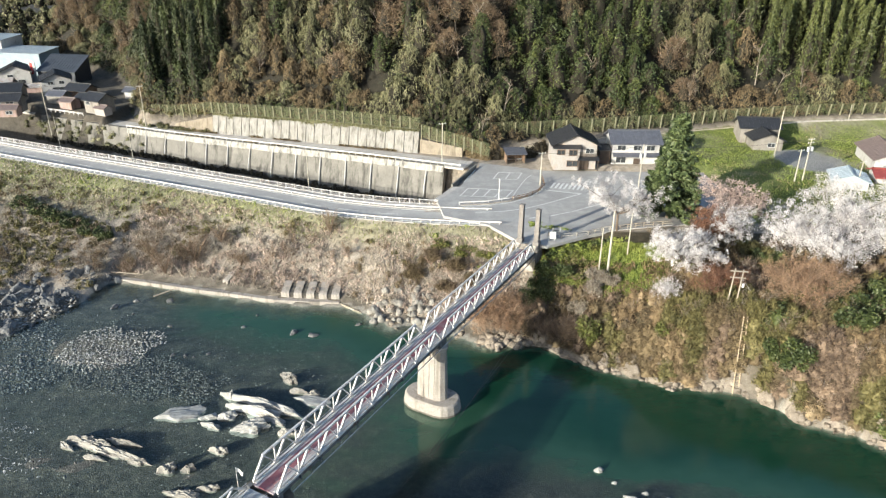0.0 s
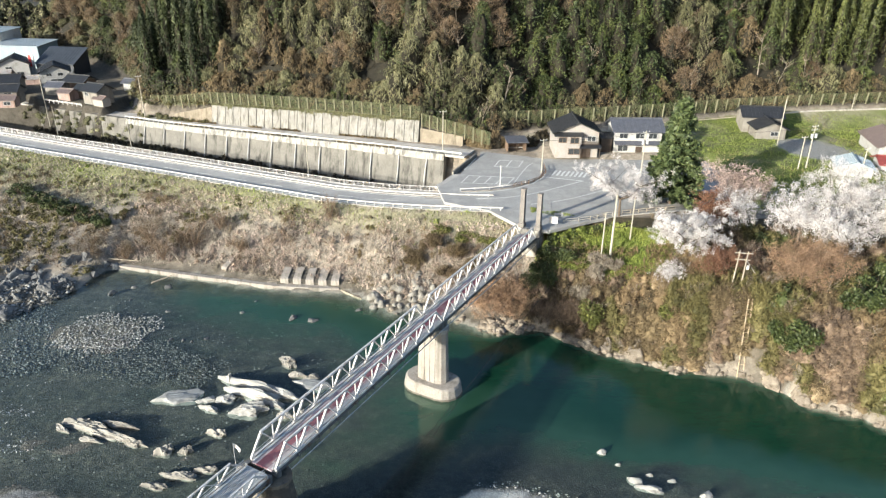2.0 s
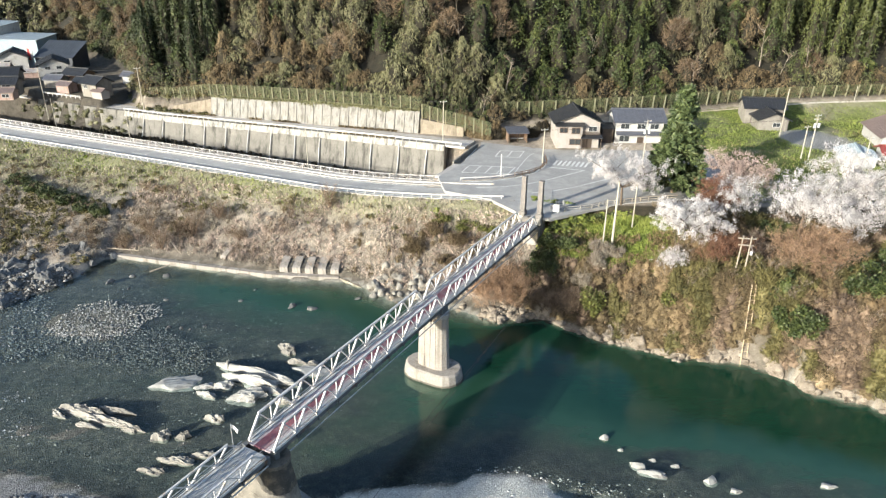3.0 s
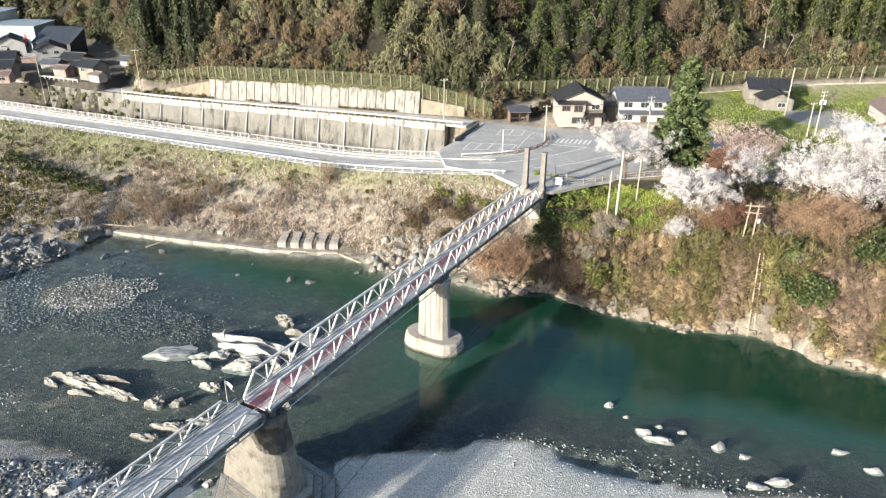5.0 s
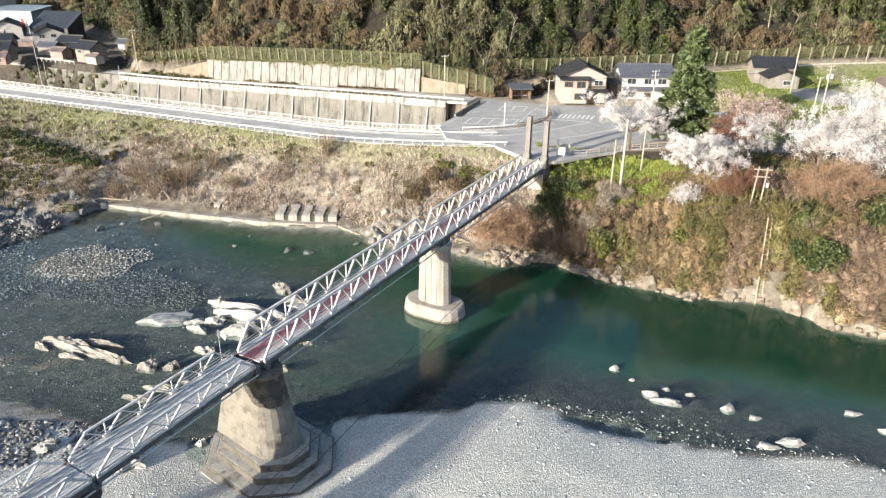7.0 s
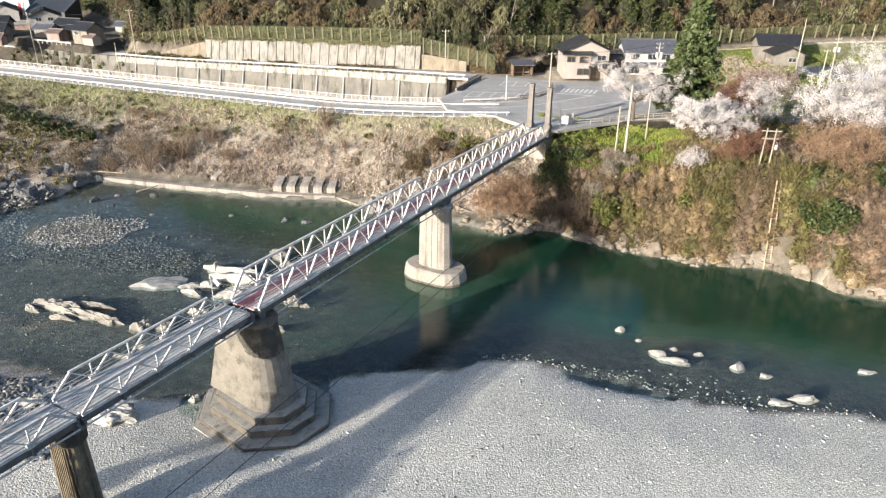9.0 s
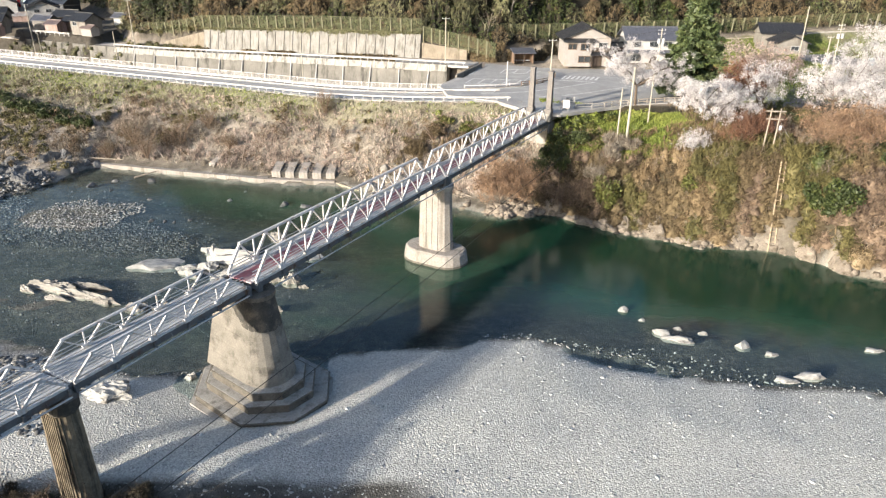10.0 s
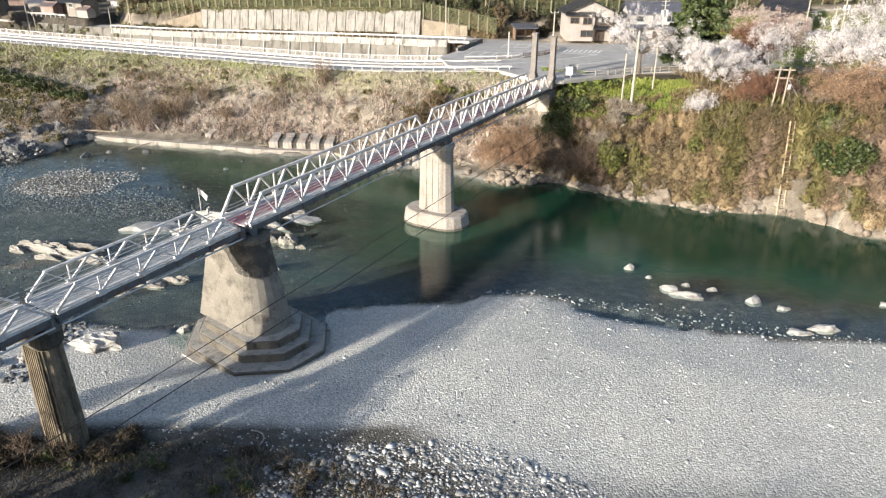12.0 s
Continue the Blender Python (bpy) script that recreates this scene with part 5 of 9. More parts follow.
M_GRASSLEAF = foliage("green_grass", [(0.0, (0.075, 0.105, 0.018)), (0.5, (0.185, 0.23, 0.040)), (1.0, (0.32, 0.335, 0.085))], 0.2, 0.7)
M_BLOSSOM = foliage("cherry_blossom", [(0.0, (0.32, 0.285, 0.285)), (0.4, (0.55, 0.52, 0.52)), (0.8, (0.73, 0.705, 0.705))], 0.3, 0.7, 0.15)


M_VINE = foliage("vine_draped_scrub", [(0.0, (0.029, 0.031, 0.014)), (0.4, (0.097, 0.096, 0.044)), (0.75, (0.197, 0.187, 0.099)), (1.0, (0.328, 0.305, 0.189))], 0.06, 0.8, spread=0.34)
M_PINKBARE = foliage("pinkish_bare_crowns", [(0.0, (0.045, 0.031, 0.020)), (0.5, (0.149, 0.104, 0.063)), (1.0, (0.288, 0.211, 0.135))], 0.08, 0.9, spread=0.34)


CORE_BM = bmesh.new()
bmesh.ops.create_icosphere(CORE_BM, subdivisions=1, radius=1.0)
CORE_BM.verts.ensure_lookup_table()
CORE_V = np.array([v.co[:] for v in CORE_BM.verts])
CORE_F = np.array([[v.index for v in f.verts] for f in CORE_BM.faces])
CORE_BM.free()


def foliage_masses(name, centres, radii, material, label, per=45, leaf=(0.25, 0.5), aspect=1.6, category="woodland", core=0.8, jitter=0.5, parent=None):
    """Lumps of foliage: a rough inner mass with leaf clumps standing out of it, in one mesh."""
    c, r = np.asarray(centres, float), np.asarray(radii, float)
    base = c - np.stack([0 * r[:, 0], 0 * r[:, 0], r[:, 2] * 0.6], 1)
    return thicket(name, base, r[:, 0], r[:, 2] * 1.6, material, label, per, leaf, aspect, category=category, core=core, parent=parent)


def thicket(name, base, R, H, material, label, per=60, leaf=(0.25, 0.5), aspect=1.8, droop=0.0, spread=0.6, core=0.7, power=2.4, wild=0.32, category="woodland", parent=None, inner=None):
    """Plants of uneven outline in one mesh: a rough inner mass under many leaf or twig clumps.
    droop: how far they hang (up: minus); spread: how far they stand out."""
    base, R, H = np.asarray(base, float), np.asarray(R, float), np.asarray(H, float)
    n = len(base)
    ph = rng.random((n, 1, 4)) * math.tau

    def envelope(an, t):
        lump = 1 + wild * (np.sin(2 * an + 7 * t + ph[..., 0]) + 0.8 * np.sin(3 * an - 9 * t + ph[..., 1]) + 0.7 * np.sin(5 * an + 17 * t + ph[..., 2])) * 0.6
        return R[:, None] * (1 - t ** power) ** 0.65 * np.maximum(lump, 0.25)
    rings, seg = 5, 7
    ct = np.repeat(np.array([-0.04, 0.22, 0.48, 0.72, 0.93]), seg)[None] + 0.05 * rng.normal(size=(n, rings * seg))
    ca = np.tile(np.arange(seg) * math.tau / seg, rings)[None] + 0 * ct
    cr = envelope(ca, np.clip(ct, 0, 0.97)) * core * (1 + 0.12 * rng.normal(size=ct.shape))
    cv = np.stack([base[:, None, 0] + cr * np.cos(ca), base[:, None, 1] + cr * np.sin(ca), base[:, None, 2] + ct * H[:, None] * min(1.0, core + 0.22)], -1)
    fc = []
    for k in range(rings - 1):
        for j in range(seg):
            p0, p1, p2, p3 = k * seg + j, k * seg + (j + 1) % seg, (k + 1) * seg + (j + 1) % seg, (k + 1) * seg + j
            fc += [(p0, p1, p2), (p0, p2, p3)]
    top = (rings - 1) * seg
    fc += [(top, top + j, top + j + 1) for j in range(1, seg - 1)]
    cf = np.array(fc)[None] + (np.arange(n) * rings * seg)[:, None, None]
    t = rng.random((n, per)) ** 0.85
    an = rng.random((n, per)) * math.tau
    rr = envelope(an, t) * (0.72 + 0.36 * rng.random((n, per)))
    out = np.stack([np.cos(an), np.sin(an), 0.15 + 0.9 * t ** 3], -1)
    pos = np.stack([base[:, None, 0] + rr * np.cos(an), base[:, None, 1] + rr * np.sin(an), base[:, None, 2] + t * H[:, None]], -1)
    a = out * spread + np.array([0, 0, -droop]) + 0.55 * rng.normal(size=pos.shape)
    a /= np.linalg.norm(a, axis=-1)[..., None]
    w = out + 0.55 * rng.normal(size=pos.shape)
    b = np.cross(w, a)
    b /= np.linalg.norm(b, axis=-1)[..., None] + 1e-9
    s = rng.uniform(*leaf, (n, per, 1))
    a, b = a * s * aspect / 2, b * s / 2
    lv = np.stack([pos + a, pos - 0.55 * a + b, pos - 0.8 * a - 0.8 * b], -2).reshape(-1, 3)
    lf = np.arange(len(lv)).reshape(-1, 3) + n * rings * seg
    me = mesh_np(name, np.concatenate([cv.reshape(-1, 3), lv]), np.concatenate([cf.reshape(-1, 3), lf]), material)
    # inner colours the core near-black, as painted shade behind the leaves
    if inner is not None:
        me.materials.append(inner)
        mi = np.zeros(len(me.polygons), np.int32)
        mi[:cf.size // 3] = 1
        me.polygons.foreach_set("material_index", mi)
    ob = new(name, me)
    if parent is not None:
        ob.parent = parent
        return ob
    return tagged(ob, label, category, kind="stuff")


def stick_mesh(name, P, Q, r0, r1, material):
    """Many tapered three-sided sticks in one mesh."""
    P, Q = np.asarray(P, float), np.asarray(Q, float)
    n = len(P)
    d = Q - P
    s = np.cross(d, rng.normal(size=(n, 3)))
    s /= np.linalg.norm(s, axis=1)[:, None] + 1e-9
    u = np.cross(d, s)
    u /= np.linalg.norm(u, axis=1)[:, None] + 1e-9
    vs = []
    for c, r in ((P, np.asarray(r0)), (Q, np.asarray(r1))):
        for k in range(3):
            vs.append(c + (s * math.cos(k * math.tau / 3) + u * math.sin(k * math.tau / 3)) * (r * np.ones(n))[:, None])
    v = np.stack(vs, 1).reshape(-1, 3)
    f = np.array([(0, 1, 4, 3), (1, 2, 5, 4), (2, 0, 3, 5)])[None] + (np.arange(n) * 6)[:, None, None]
    return mesh_np(name, v, f.reshape(-1, 4), material)


def bare_trees(base, H, spread, twig_material, stick_material, label, twigs=170, limbs=9, name="bare_wood", leaf=(0.05, 0.09), aspect=12, radius=0.016):
    """Leafless trees: stems, limbs and branches, with a haze of twigs at their ends."""
    base, H, spread = np.asarray(base, float), np.asarray(H, float), np.asarray(spread, float)
    n = len(base)
    lean = rng.normal(size=(n, 3)) * np.array([0.12, 0.12, 0])
    tip = base + (lean + np.array([0, 0, 1])) * (H * 0.8)[:, None]
    P, Q, A, B = [base], [tip], [H * radius], [H * 0.003]
    k = np.arange(limbs)
    f = 0.22 + 0.7 * rng.random((n, limbs, 1))
    start = base[:, None] + (tip - base)[:, None] * f
    an = k * 2.4 + rng.random((n, 1)) * 6.28
    out = np.stack([np.cos(an), np.sin(an), 0.7 + 0.9 * rng.random((n, limbs))], -1)
    end = start + out * (spread[:, None] * rng.uniform(0.5, 1.0, (n, limbs)))[..., None]
    P.append(start.reshape(-1, 3)), Q.append(end.reshape(-1, 3))
    A.append(np.repeat(H * radius * 0.45, limbs)), B.append(np.repeat(H * 0.0025, limbs))
    sub = 4
    g = rng.uniform(0.35, 0.95, (n, limbs, sub, 1))
    s2 = start[:, :, None] + (end - start)[:, :, None] * g
    e2 = s2 + (out[:, :, None] * 0.6 + rng.normal(size=(n, limbs, sub, 3)) * 0.6) * (spread * 0.42)[:, None, None, None]
    P.append(s2.reshape(-1, 3)), Q.append(e2.reshape(-1, 3))
    A.append(np.repeat(H * radius * 0.2, limbs * sub)), B.append(np.repeat(H * 0.0015, limbs * sub))
    ob = new(name, stick_mesh(name, np.concatenate(P), np.concatenate(Q), np.concatenate(A), np.concatenate(B), stick_material))
    tagged(ob, label, "woodland", kind="stuff")
    if twigs:
        seg0, seg1 = s2.reshape(n, -1, 3), e2.reshape(n, -1, 3)
        i = rng.integers(limbs * sub, size=(n, twigs))
        w = rng.random((n, twigs, 1))
        r = np.arange(n)[:, None]
        pos = seg0[r, i] * (1 - w) + seg1[r, i] * w + rng.normal(size=(n, twigs, 3)) * (spread * 0.11)[:, None, None]
        up = (seg1 - seg0)[r, i]
        up = up / (np.linalg.norm(up, axis=-1)[..., None] + 1e-9)
        cl = leaf_cloud(name, pos.reshape(-1, 3), rng.uniform(*leaf, n * twigs), twig_material, bias=up.reshape(-1, 3) * 1.2, aspect=aspect)
        tagged(cl, label, "woodland", kind="stuff")


M_PALESTEM = surface("pale_branch_bark", (0.24, 0.20, 0.16), (0.38, 0.33, 0.28), 0.7, 6, 0.9, 0.2)


# lighter copy of the conifer colours, with sunlight painted in
M_CONIFER_LIT = foliage("sunlit_conifer_needles", [(0.0, (0.013, 0.018, 0.005)), (0.4, (0.050, 0.061, 0.016)), (0.8, (0.113, 0.126, 0.036)), (1.0, (0.180, 0.184, 0.063))], 0.1, spread=0.34)
# crown cores: the shade between leaves put into their colour
M_INNER = surface("crown_inner_shade", (0.016, 0.014, 0.009), (0.04, 0.034, 0.021), 0.5, 3, 0.95, 0.0)


def hill_forest():
    """The wood on the hillside: conifers, evergreens, vine-draped scrub and bare trees in drifts."""
    pts = []
    for x in np.arange(-240, 176, 5.4):
        hl = np.interp(x, HILL_X, HILL_Y)
        for dy in np.arange(6.5, 98, 5.0):
            if dy > 46 and rng.random() < 0.3:
                continue
            pts.append((x + rng.uniform(-2.1, 2.1), hl + dy + rng.uniform(-2.2, 2.2), dy))
    pts = np.array(pts)
    z = height(pts[:, 0], pts[:, 1])
    px, py, dy = pts.T
    n = len(px)
    cone = 1.3 * smooth(86, 102, px) * smooth(8, 14, dy) + 1.2 * np.exp(-((px + 97) / 24) ** 4) * smooth(5, 11, dy) + 0.5 * hash_noise(px, py, 8, 22)
    green = hash_noise(px, py * 0.6, 9, 23) + 0.6 * hash_noise(px, py, 4, 24) + 0.7 * np.exp(-((px - 26) / 7) ** 2) - 0.5 * np.exp(-((px + 46) / 24) ** 4)
    bare = hash_noise(px, py, 12, 25) + 0.4 * hash_noise(px, py, 5, 26) + 0.3 * smooth(-8, 4, px) * smooth(80, 62, px) + 1.0 * np.exp(-((px + 2) / 14) ** 2) * smooth(15, 22, dy) + 0.9 * np.exp(-((px + 121) / 9) ** 2) + 0.9 * np.exp(-((px - 42) / 6) ** 2) * smooth(10, 16, dy) - 0.8 * np.exp(-((px + 46) / 26) ** 4)
    rnd = rng.random(n)
    kind = np.where(cone > 0.55, 0, np.where(green > 0.34 - 0.2 * smooth(5, 30, px), 1, np.where(bare > 0.42, 2, np.where(rnd < 0.3, 3, 4))))
    kind = np.where((kind > 0) & (rnd > 0.9 - 0.06 * smooth(5, 30, px)), 9, kind)
    near = (dy < 42) & (px > -185) & (px < 150)
    vale = smooth(-95, -102, px)
    edge = 0.5 + 0.5 * smooth(4, 16, dy)
    B = np.stack([px, py, z - 0.3], 1)

    def pick(k, *more):
        m = kind == k
        for c in more:
            m = m & c
        return m
    for m, mat, lab in ((pick(0, near, px < 40), M_CONIFER, "tall dark cedar wood on the steep hillside"), (pick(0, near, px >= 40), M_CONIFER_LIT, "tall conifer wood on the steep hillside, painted lighter as sunlit")):
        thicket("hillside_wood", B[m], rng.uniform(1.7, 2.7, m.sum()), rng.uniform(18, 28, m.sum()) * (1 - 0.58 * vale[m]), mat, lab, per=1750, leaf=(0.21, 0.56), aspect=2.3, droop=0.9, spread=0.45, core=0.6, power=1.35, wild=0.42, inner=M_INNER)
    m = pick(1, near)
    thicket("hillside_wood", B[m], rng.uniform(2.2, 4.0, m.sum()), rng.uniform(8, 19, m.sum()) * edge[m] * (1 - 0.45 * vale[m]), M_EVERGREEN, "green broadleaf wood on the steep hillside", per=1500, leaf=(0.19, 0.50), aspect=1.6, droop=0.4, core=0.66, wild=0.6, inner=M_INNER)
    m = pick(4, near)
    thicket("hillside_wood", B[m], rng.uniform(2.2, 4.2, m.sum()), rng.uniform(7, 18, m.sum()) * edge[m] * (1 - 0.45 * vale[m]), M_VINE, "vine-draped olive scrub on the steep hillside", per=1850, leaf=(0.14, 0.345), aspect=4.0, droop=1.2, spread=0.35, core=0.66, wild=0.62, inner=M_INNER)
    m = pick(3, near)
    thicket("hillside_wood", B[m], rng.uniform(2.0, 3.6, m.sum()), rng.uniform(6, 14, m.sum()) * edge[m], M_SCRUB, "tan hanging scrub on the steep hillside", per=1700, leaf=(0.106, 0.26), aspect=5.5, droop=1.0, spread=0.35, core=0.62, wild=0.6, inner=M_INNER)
    m = pick(2, near)
    H2 = rng.uniform(9, 16, m.sum()) * edge[m]
    bare_trees(B[m], H2, rng.uniform(2.6, 4.4, m.sum()), M_PINKBARE, M_PALESTEM, "leafless brown trees on the steep hillside", twigs=500, leaf=(0.06, 0.11), aspect=10)
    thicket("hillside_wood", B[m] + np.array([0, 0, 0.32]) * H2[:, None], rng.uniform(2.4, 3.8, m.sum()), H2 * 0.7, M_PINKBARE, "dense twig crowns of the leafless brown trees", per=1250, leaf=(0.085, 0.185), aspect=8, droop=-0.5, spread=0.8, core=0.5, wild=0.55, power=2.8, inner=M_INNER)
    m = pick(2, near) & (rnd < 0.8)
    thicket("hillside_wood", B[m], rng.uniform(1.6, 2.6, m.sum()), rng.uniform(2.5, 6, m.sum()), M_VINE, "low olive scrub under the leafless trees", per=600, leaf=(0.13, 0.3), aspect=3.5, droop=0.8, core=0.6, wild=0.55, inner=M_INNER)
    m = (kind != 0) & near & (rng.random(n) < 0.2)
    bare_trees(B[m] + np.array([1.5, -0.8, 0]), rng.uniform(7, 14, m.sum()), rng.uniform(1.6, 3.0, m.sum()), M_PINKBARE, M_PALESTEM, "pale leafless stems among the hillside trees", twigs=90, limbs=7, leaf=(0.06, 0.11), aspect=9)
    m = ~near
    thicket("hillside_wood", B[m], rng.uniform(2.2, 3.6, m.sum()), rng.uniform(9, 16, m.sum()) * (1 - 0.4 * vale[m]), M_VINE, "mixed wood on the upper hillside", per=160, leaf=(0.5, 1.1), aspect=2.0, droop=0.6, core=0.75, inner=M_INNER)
    # the edge of the wood
    ex = np.repeat(np.arange(-150, 190, 1.9), 4)
    ed = np.tile(np.array([2.4, 3.6, 5.0, 6.8]), len(ex) // 4) + rng.uniform(-0.8, 0.8, len(ex))
    ex = ex + rng.uniform(-0.9, 0.9, len(ex))
    ey = np.interp(ex, HILL_X, HILL_Y) + ed
    E = np.stack([ex, ey, height(ex, ey) - 0.2], 1)
    g = hash_noise(ex, ey, 7, 64) + 0.5 * hash_noise(ex, ey, 3, 66)
    for cond, mat, lab, per, leaf, asp, dr in ((g > 0.25, M_EVERGREEN, "green brush along the edge of the wood", 130, (0.16, 0.36), 1.6, 0.2), ((g <= 0.25) & (g > -0.15), M_VINE, "olive vine brush along the edge of the wood", 150, (0.11, 0.26), 3.8, 0.9), (g <= -0.15, M_SCRUB, "tan dead brush along the edge of the wood", 120, (0.1, 0.24), 5.5, 0.4)):
        k = cond.sum()
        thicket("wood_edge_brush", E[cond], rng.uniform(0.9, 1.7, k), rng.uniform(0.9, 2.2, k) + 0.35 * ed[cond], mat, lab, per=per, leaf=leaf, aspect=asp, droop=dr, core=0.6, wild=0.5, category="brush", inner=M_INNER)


hill_forest()

# ---- village upstream ----
VL = "old house with a dark tiled roof in the village"
M_WALL_PINK = surface("faded_pink_boards", (0.36, 0.25, 0.22), (0.46, 0.34, 0.30), 0.8, 6, 0.85, 0.15, stain=(0.22, 0.15, 0.12), stain_scale=0.6, streaks=True)
M_ROOF_PALE = surface("faded_metal_roof", (0.34, 0.32, 0.31), (0.46, 0.44, 0.43), 0.6, 5, 0.5, 0.15, stain=(0.24, 0.17, 0.13), stain_scale=0.7)
house((-143.0, 253.0, 12.9), 28, 9.5, 11.5, 5.0, 2.1, M_WALL_WHITE, M_ROOF_BLACK, "two-storey white village house with a dark tiled gable roof", windows=((0.6, 1.0, 4.2, 1.5), (-1.8, 3.6, 1.6, 1.0), (1.8, 3.6, 1.6, 1.0)), ridge_x=False)
house((-149.8, 249.8, 12.8), 20, 5.6, 4.4, 2.4, 0.8, M_WALL_PINK, M_ROOF_PALE, "low lean-to with a faded pale roof beside the white house", name="shed", over=0.4)
house((-165.0, 266.0, 12.9), 24, 10.5, 11.0, 5.2, 2.4, M_WALL_WHITE, M_ROOF_BLACK, "white village house with a steep dark gable roof", windows=((-1.5, 3.2, 2, 1.2), (2.0, 1.0, 2.4, 1.4)), ridge_x=False)
house((-150.0, 234.5, 12.6), 14, 9.5, 8.0, 4.4, 2.0, M_WALL_TAN, M_ROOF_BLACK, "tan village house with a dark gable roof", windows=((-2.0, 1.0, 2.2, 1.4), (1.6, 3.0, 1.8, 1.0)), pent=(-4.6, 4.6, 2.5, 1.2))
house((-143.0, 222.0, 12.5), 8, 9.0, 6.0, 4.2, 1.6, M_WALL_TAN, M_ROOF_BLACK, "tan two-storey village house beside the road", windows=((-2, 2.8, 2.4, 1.1), (2, 2.8, 2.4, 1.1)))
house((-141.0, 216.6, 12.4), 8, 8.4, 4.0, 2.4, 1.0, M_WALL_PINK, M_ROOF_BROWN, "low pinkish lean-to with a brown roof beside the road", name="shed", windows=((-2, 0.9, 2.0, 1.0), (2, 0.9, 2.0, 1.0)), over=0.4)
house((-113.2, 222.6, 12.6), -26, 6.8, 6.0, 4.4, 1.7, M_WALL_TAN, M_ROOF_BLACK, "small dark-roofed village house beside the road", windows=((-1.5, 2.8, 1.6, 1.0),))
house((-110.4, 218.6, 12.6), -26, 4.4, 3.0, 2.2, 0.8, M_WALL_CREAM, M_ROOF_BROWN, "low cream lean-to in front of the small house", name="shed", over=0.3)
house((-125.4, 227.0, 12.7), -16, 4.8, 4.0, 2.4, 0.9, M_WALL_PINK, M_ROOF_BROWN, "small faded pink shed among the village houses", name="shed", over=0.35)
house((-121.0, 230.5, 12.7), -20, 5.5, 4.5, 3.0, 1.2, M_WALL_BROWN, M_ROOF_BLACK, "dark timber shed among the village houses", name="shed", over=0.4)
house((-128.5, 242.0, 12.8), -16, 8.0, 6.0, 3.4, 1.6, M_WALL_BROWN, M_ROOF_BLACK, "dark timber village house with a black roof")
house((-133.0, 235.0, 12.7), -10, 6.0, 4.6, 2.8, 1.2, M_WALL_TAN, M_ROOF_GREY, "grey-roofed shed beside the village lane", name="shed", over=0.4)
house((-109.8, 240.0, 13.4), -15, 3.6, 3.4, 2.8, 0.9, M_WALL_WHITE, M_ROOF_GREY, "small white shed below the wooded slope", name="shed")
house((-160.0, 247.0, 12.8), 14, 8.0, 6.5, 3.8, 1.7, M_WALL_PINK, M_ROOF_PALE, "old village house with a faded pale roof")
house((-166.0, 232.0, 12.7), -14, 10.0, 7.0, 4.2, 1.8, M_WALL_TAN, M_ROOF_BLACK, VL)


def hall(loc, rz, w, d, h0, h1, walls, roof, label):
    """A big shed with one roof slope."""
    thing = tagged(empty("hall", loc, rz), label, "building", "village halls")
    bm = bmesh.new()
    loft(bm, [[(-w / 2, -d / 2, 0), (w / 2, -d / 2, 0), (w / 2, d / 2, 0), (-w / 2, d / 2, 0)], [(-w / 2, -d / 2, h0), (w / 2, -d / 2, h0), (w / 2, d / 2, h1), (-w / 2, d / 2, h1)]])
    part("wall", bm, walls, thing)
    bm = bmesh.new()
    a, b, c, e = (-w / 2 - 0.4, -d / 2 - 0.4), (w / 2 + 0.4, -d / 2 - 0.4), (w / 2 + 0.4, d / 2 + 0.4), (-w / 2 - 0.4, d / 2 + 0.4)
    loft(bm, [[(*a, h0 + 0.02), (*b, h0 + 0.02), (*c, h1 + 0.02), (*e, h1 + 0.02)], [(*a, h0 + 0.25), (*b, h0 + 0.25), (*c, h1 + 0.25), (*e, h1 + 0.25)]])
    roof_ob = part("roof", bm, roof, thing)
    for k in range(int(w / 1.2)):
        x = -w / 2 + 0.6 + 1.2 * k
        bm = bmesh.new()
        beam(bm, (x, -d / 2 - 0.4, h0 + 0.28), (x, d / 2 + 0.4, h1 + 0.28), 0.08, 0.08)
        part("roof_seam", bm, roof, roof_ob)
    return thing


M_BLUEWALL = surface("blue_cladding", (0.25, 0.33, 0.39), (0.32, 0.40, 0.46), 0.4, 6, 0.6, 0.1)
M_NAVY = surface("dark_blue_grey_cladding", (0.035, 0.042, 0.055), (0.06, 0.068, 0.085), 0.4, 6, 0.5, 0.1)
hall((-172.5, 287.0, 13.5), -6, 21, 13, 8.5, 9.6, M_BLUEWALL, M_ROOF_BLUE, "long blue hall with a pale metal roof")
hall((-192.0, 296.0, 14.0), -10, 22, 12, 12.0, 13.0, M_WALL_WHITE, M_ROOF_BLUE, "tall white hall with a pale roof behind the village")
dark = hall((-148.5, 270.0, 13.0), -8, 15.5, 10, 4.6, 9.6, M_NAVY, M_NAVY, "dark blue-grey hall with a steep single slope roof")
bm = bmesh.new()
loft(bm, [[(-11.2, -4.6, 0), (-7.9, -5.6, 0), (-7.9, -5.3, 0), (-11.2, -4.3, 0)], [(-11.2, -4.6, 9.2), (-7.9, -5.6, 8.4), (-7.9, -5.3, 8.4), (-11.2, -4.3, 9.2)]])
part("side_panel", bm, M_GALV, dark, "grey sign panel")
bm = bmesh.new()
loft(bm, [[(-10.6, -4.9, 3.6), (-9.2, -5.33, 3.6), (-9.2, -5.2, 3.6), (-10.6, -4.75, 3.6)], [(-10.6, -4.9, 8.0), (-9.2, -5.33, 7.8), (-9.2, -5.2, 7.8), (-10.6, -4.75, 8.0)]])
bmesh.ops.recalc_face_normals(bm, faces=bm.faces)
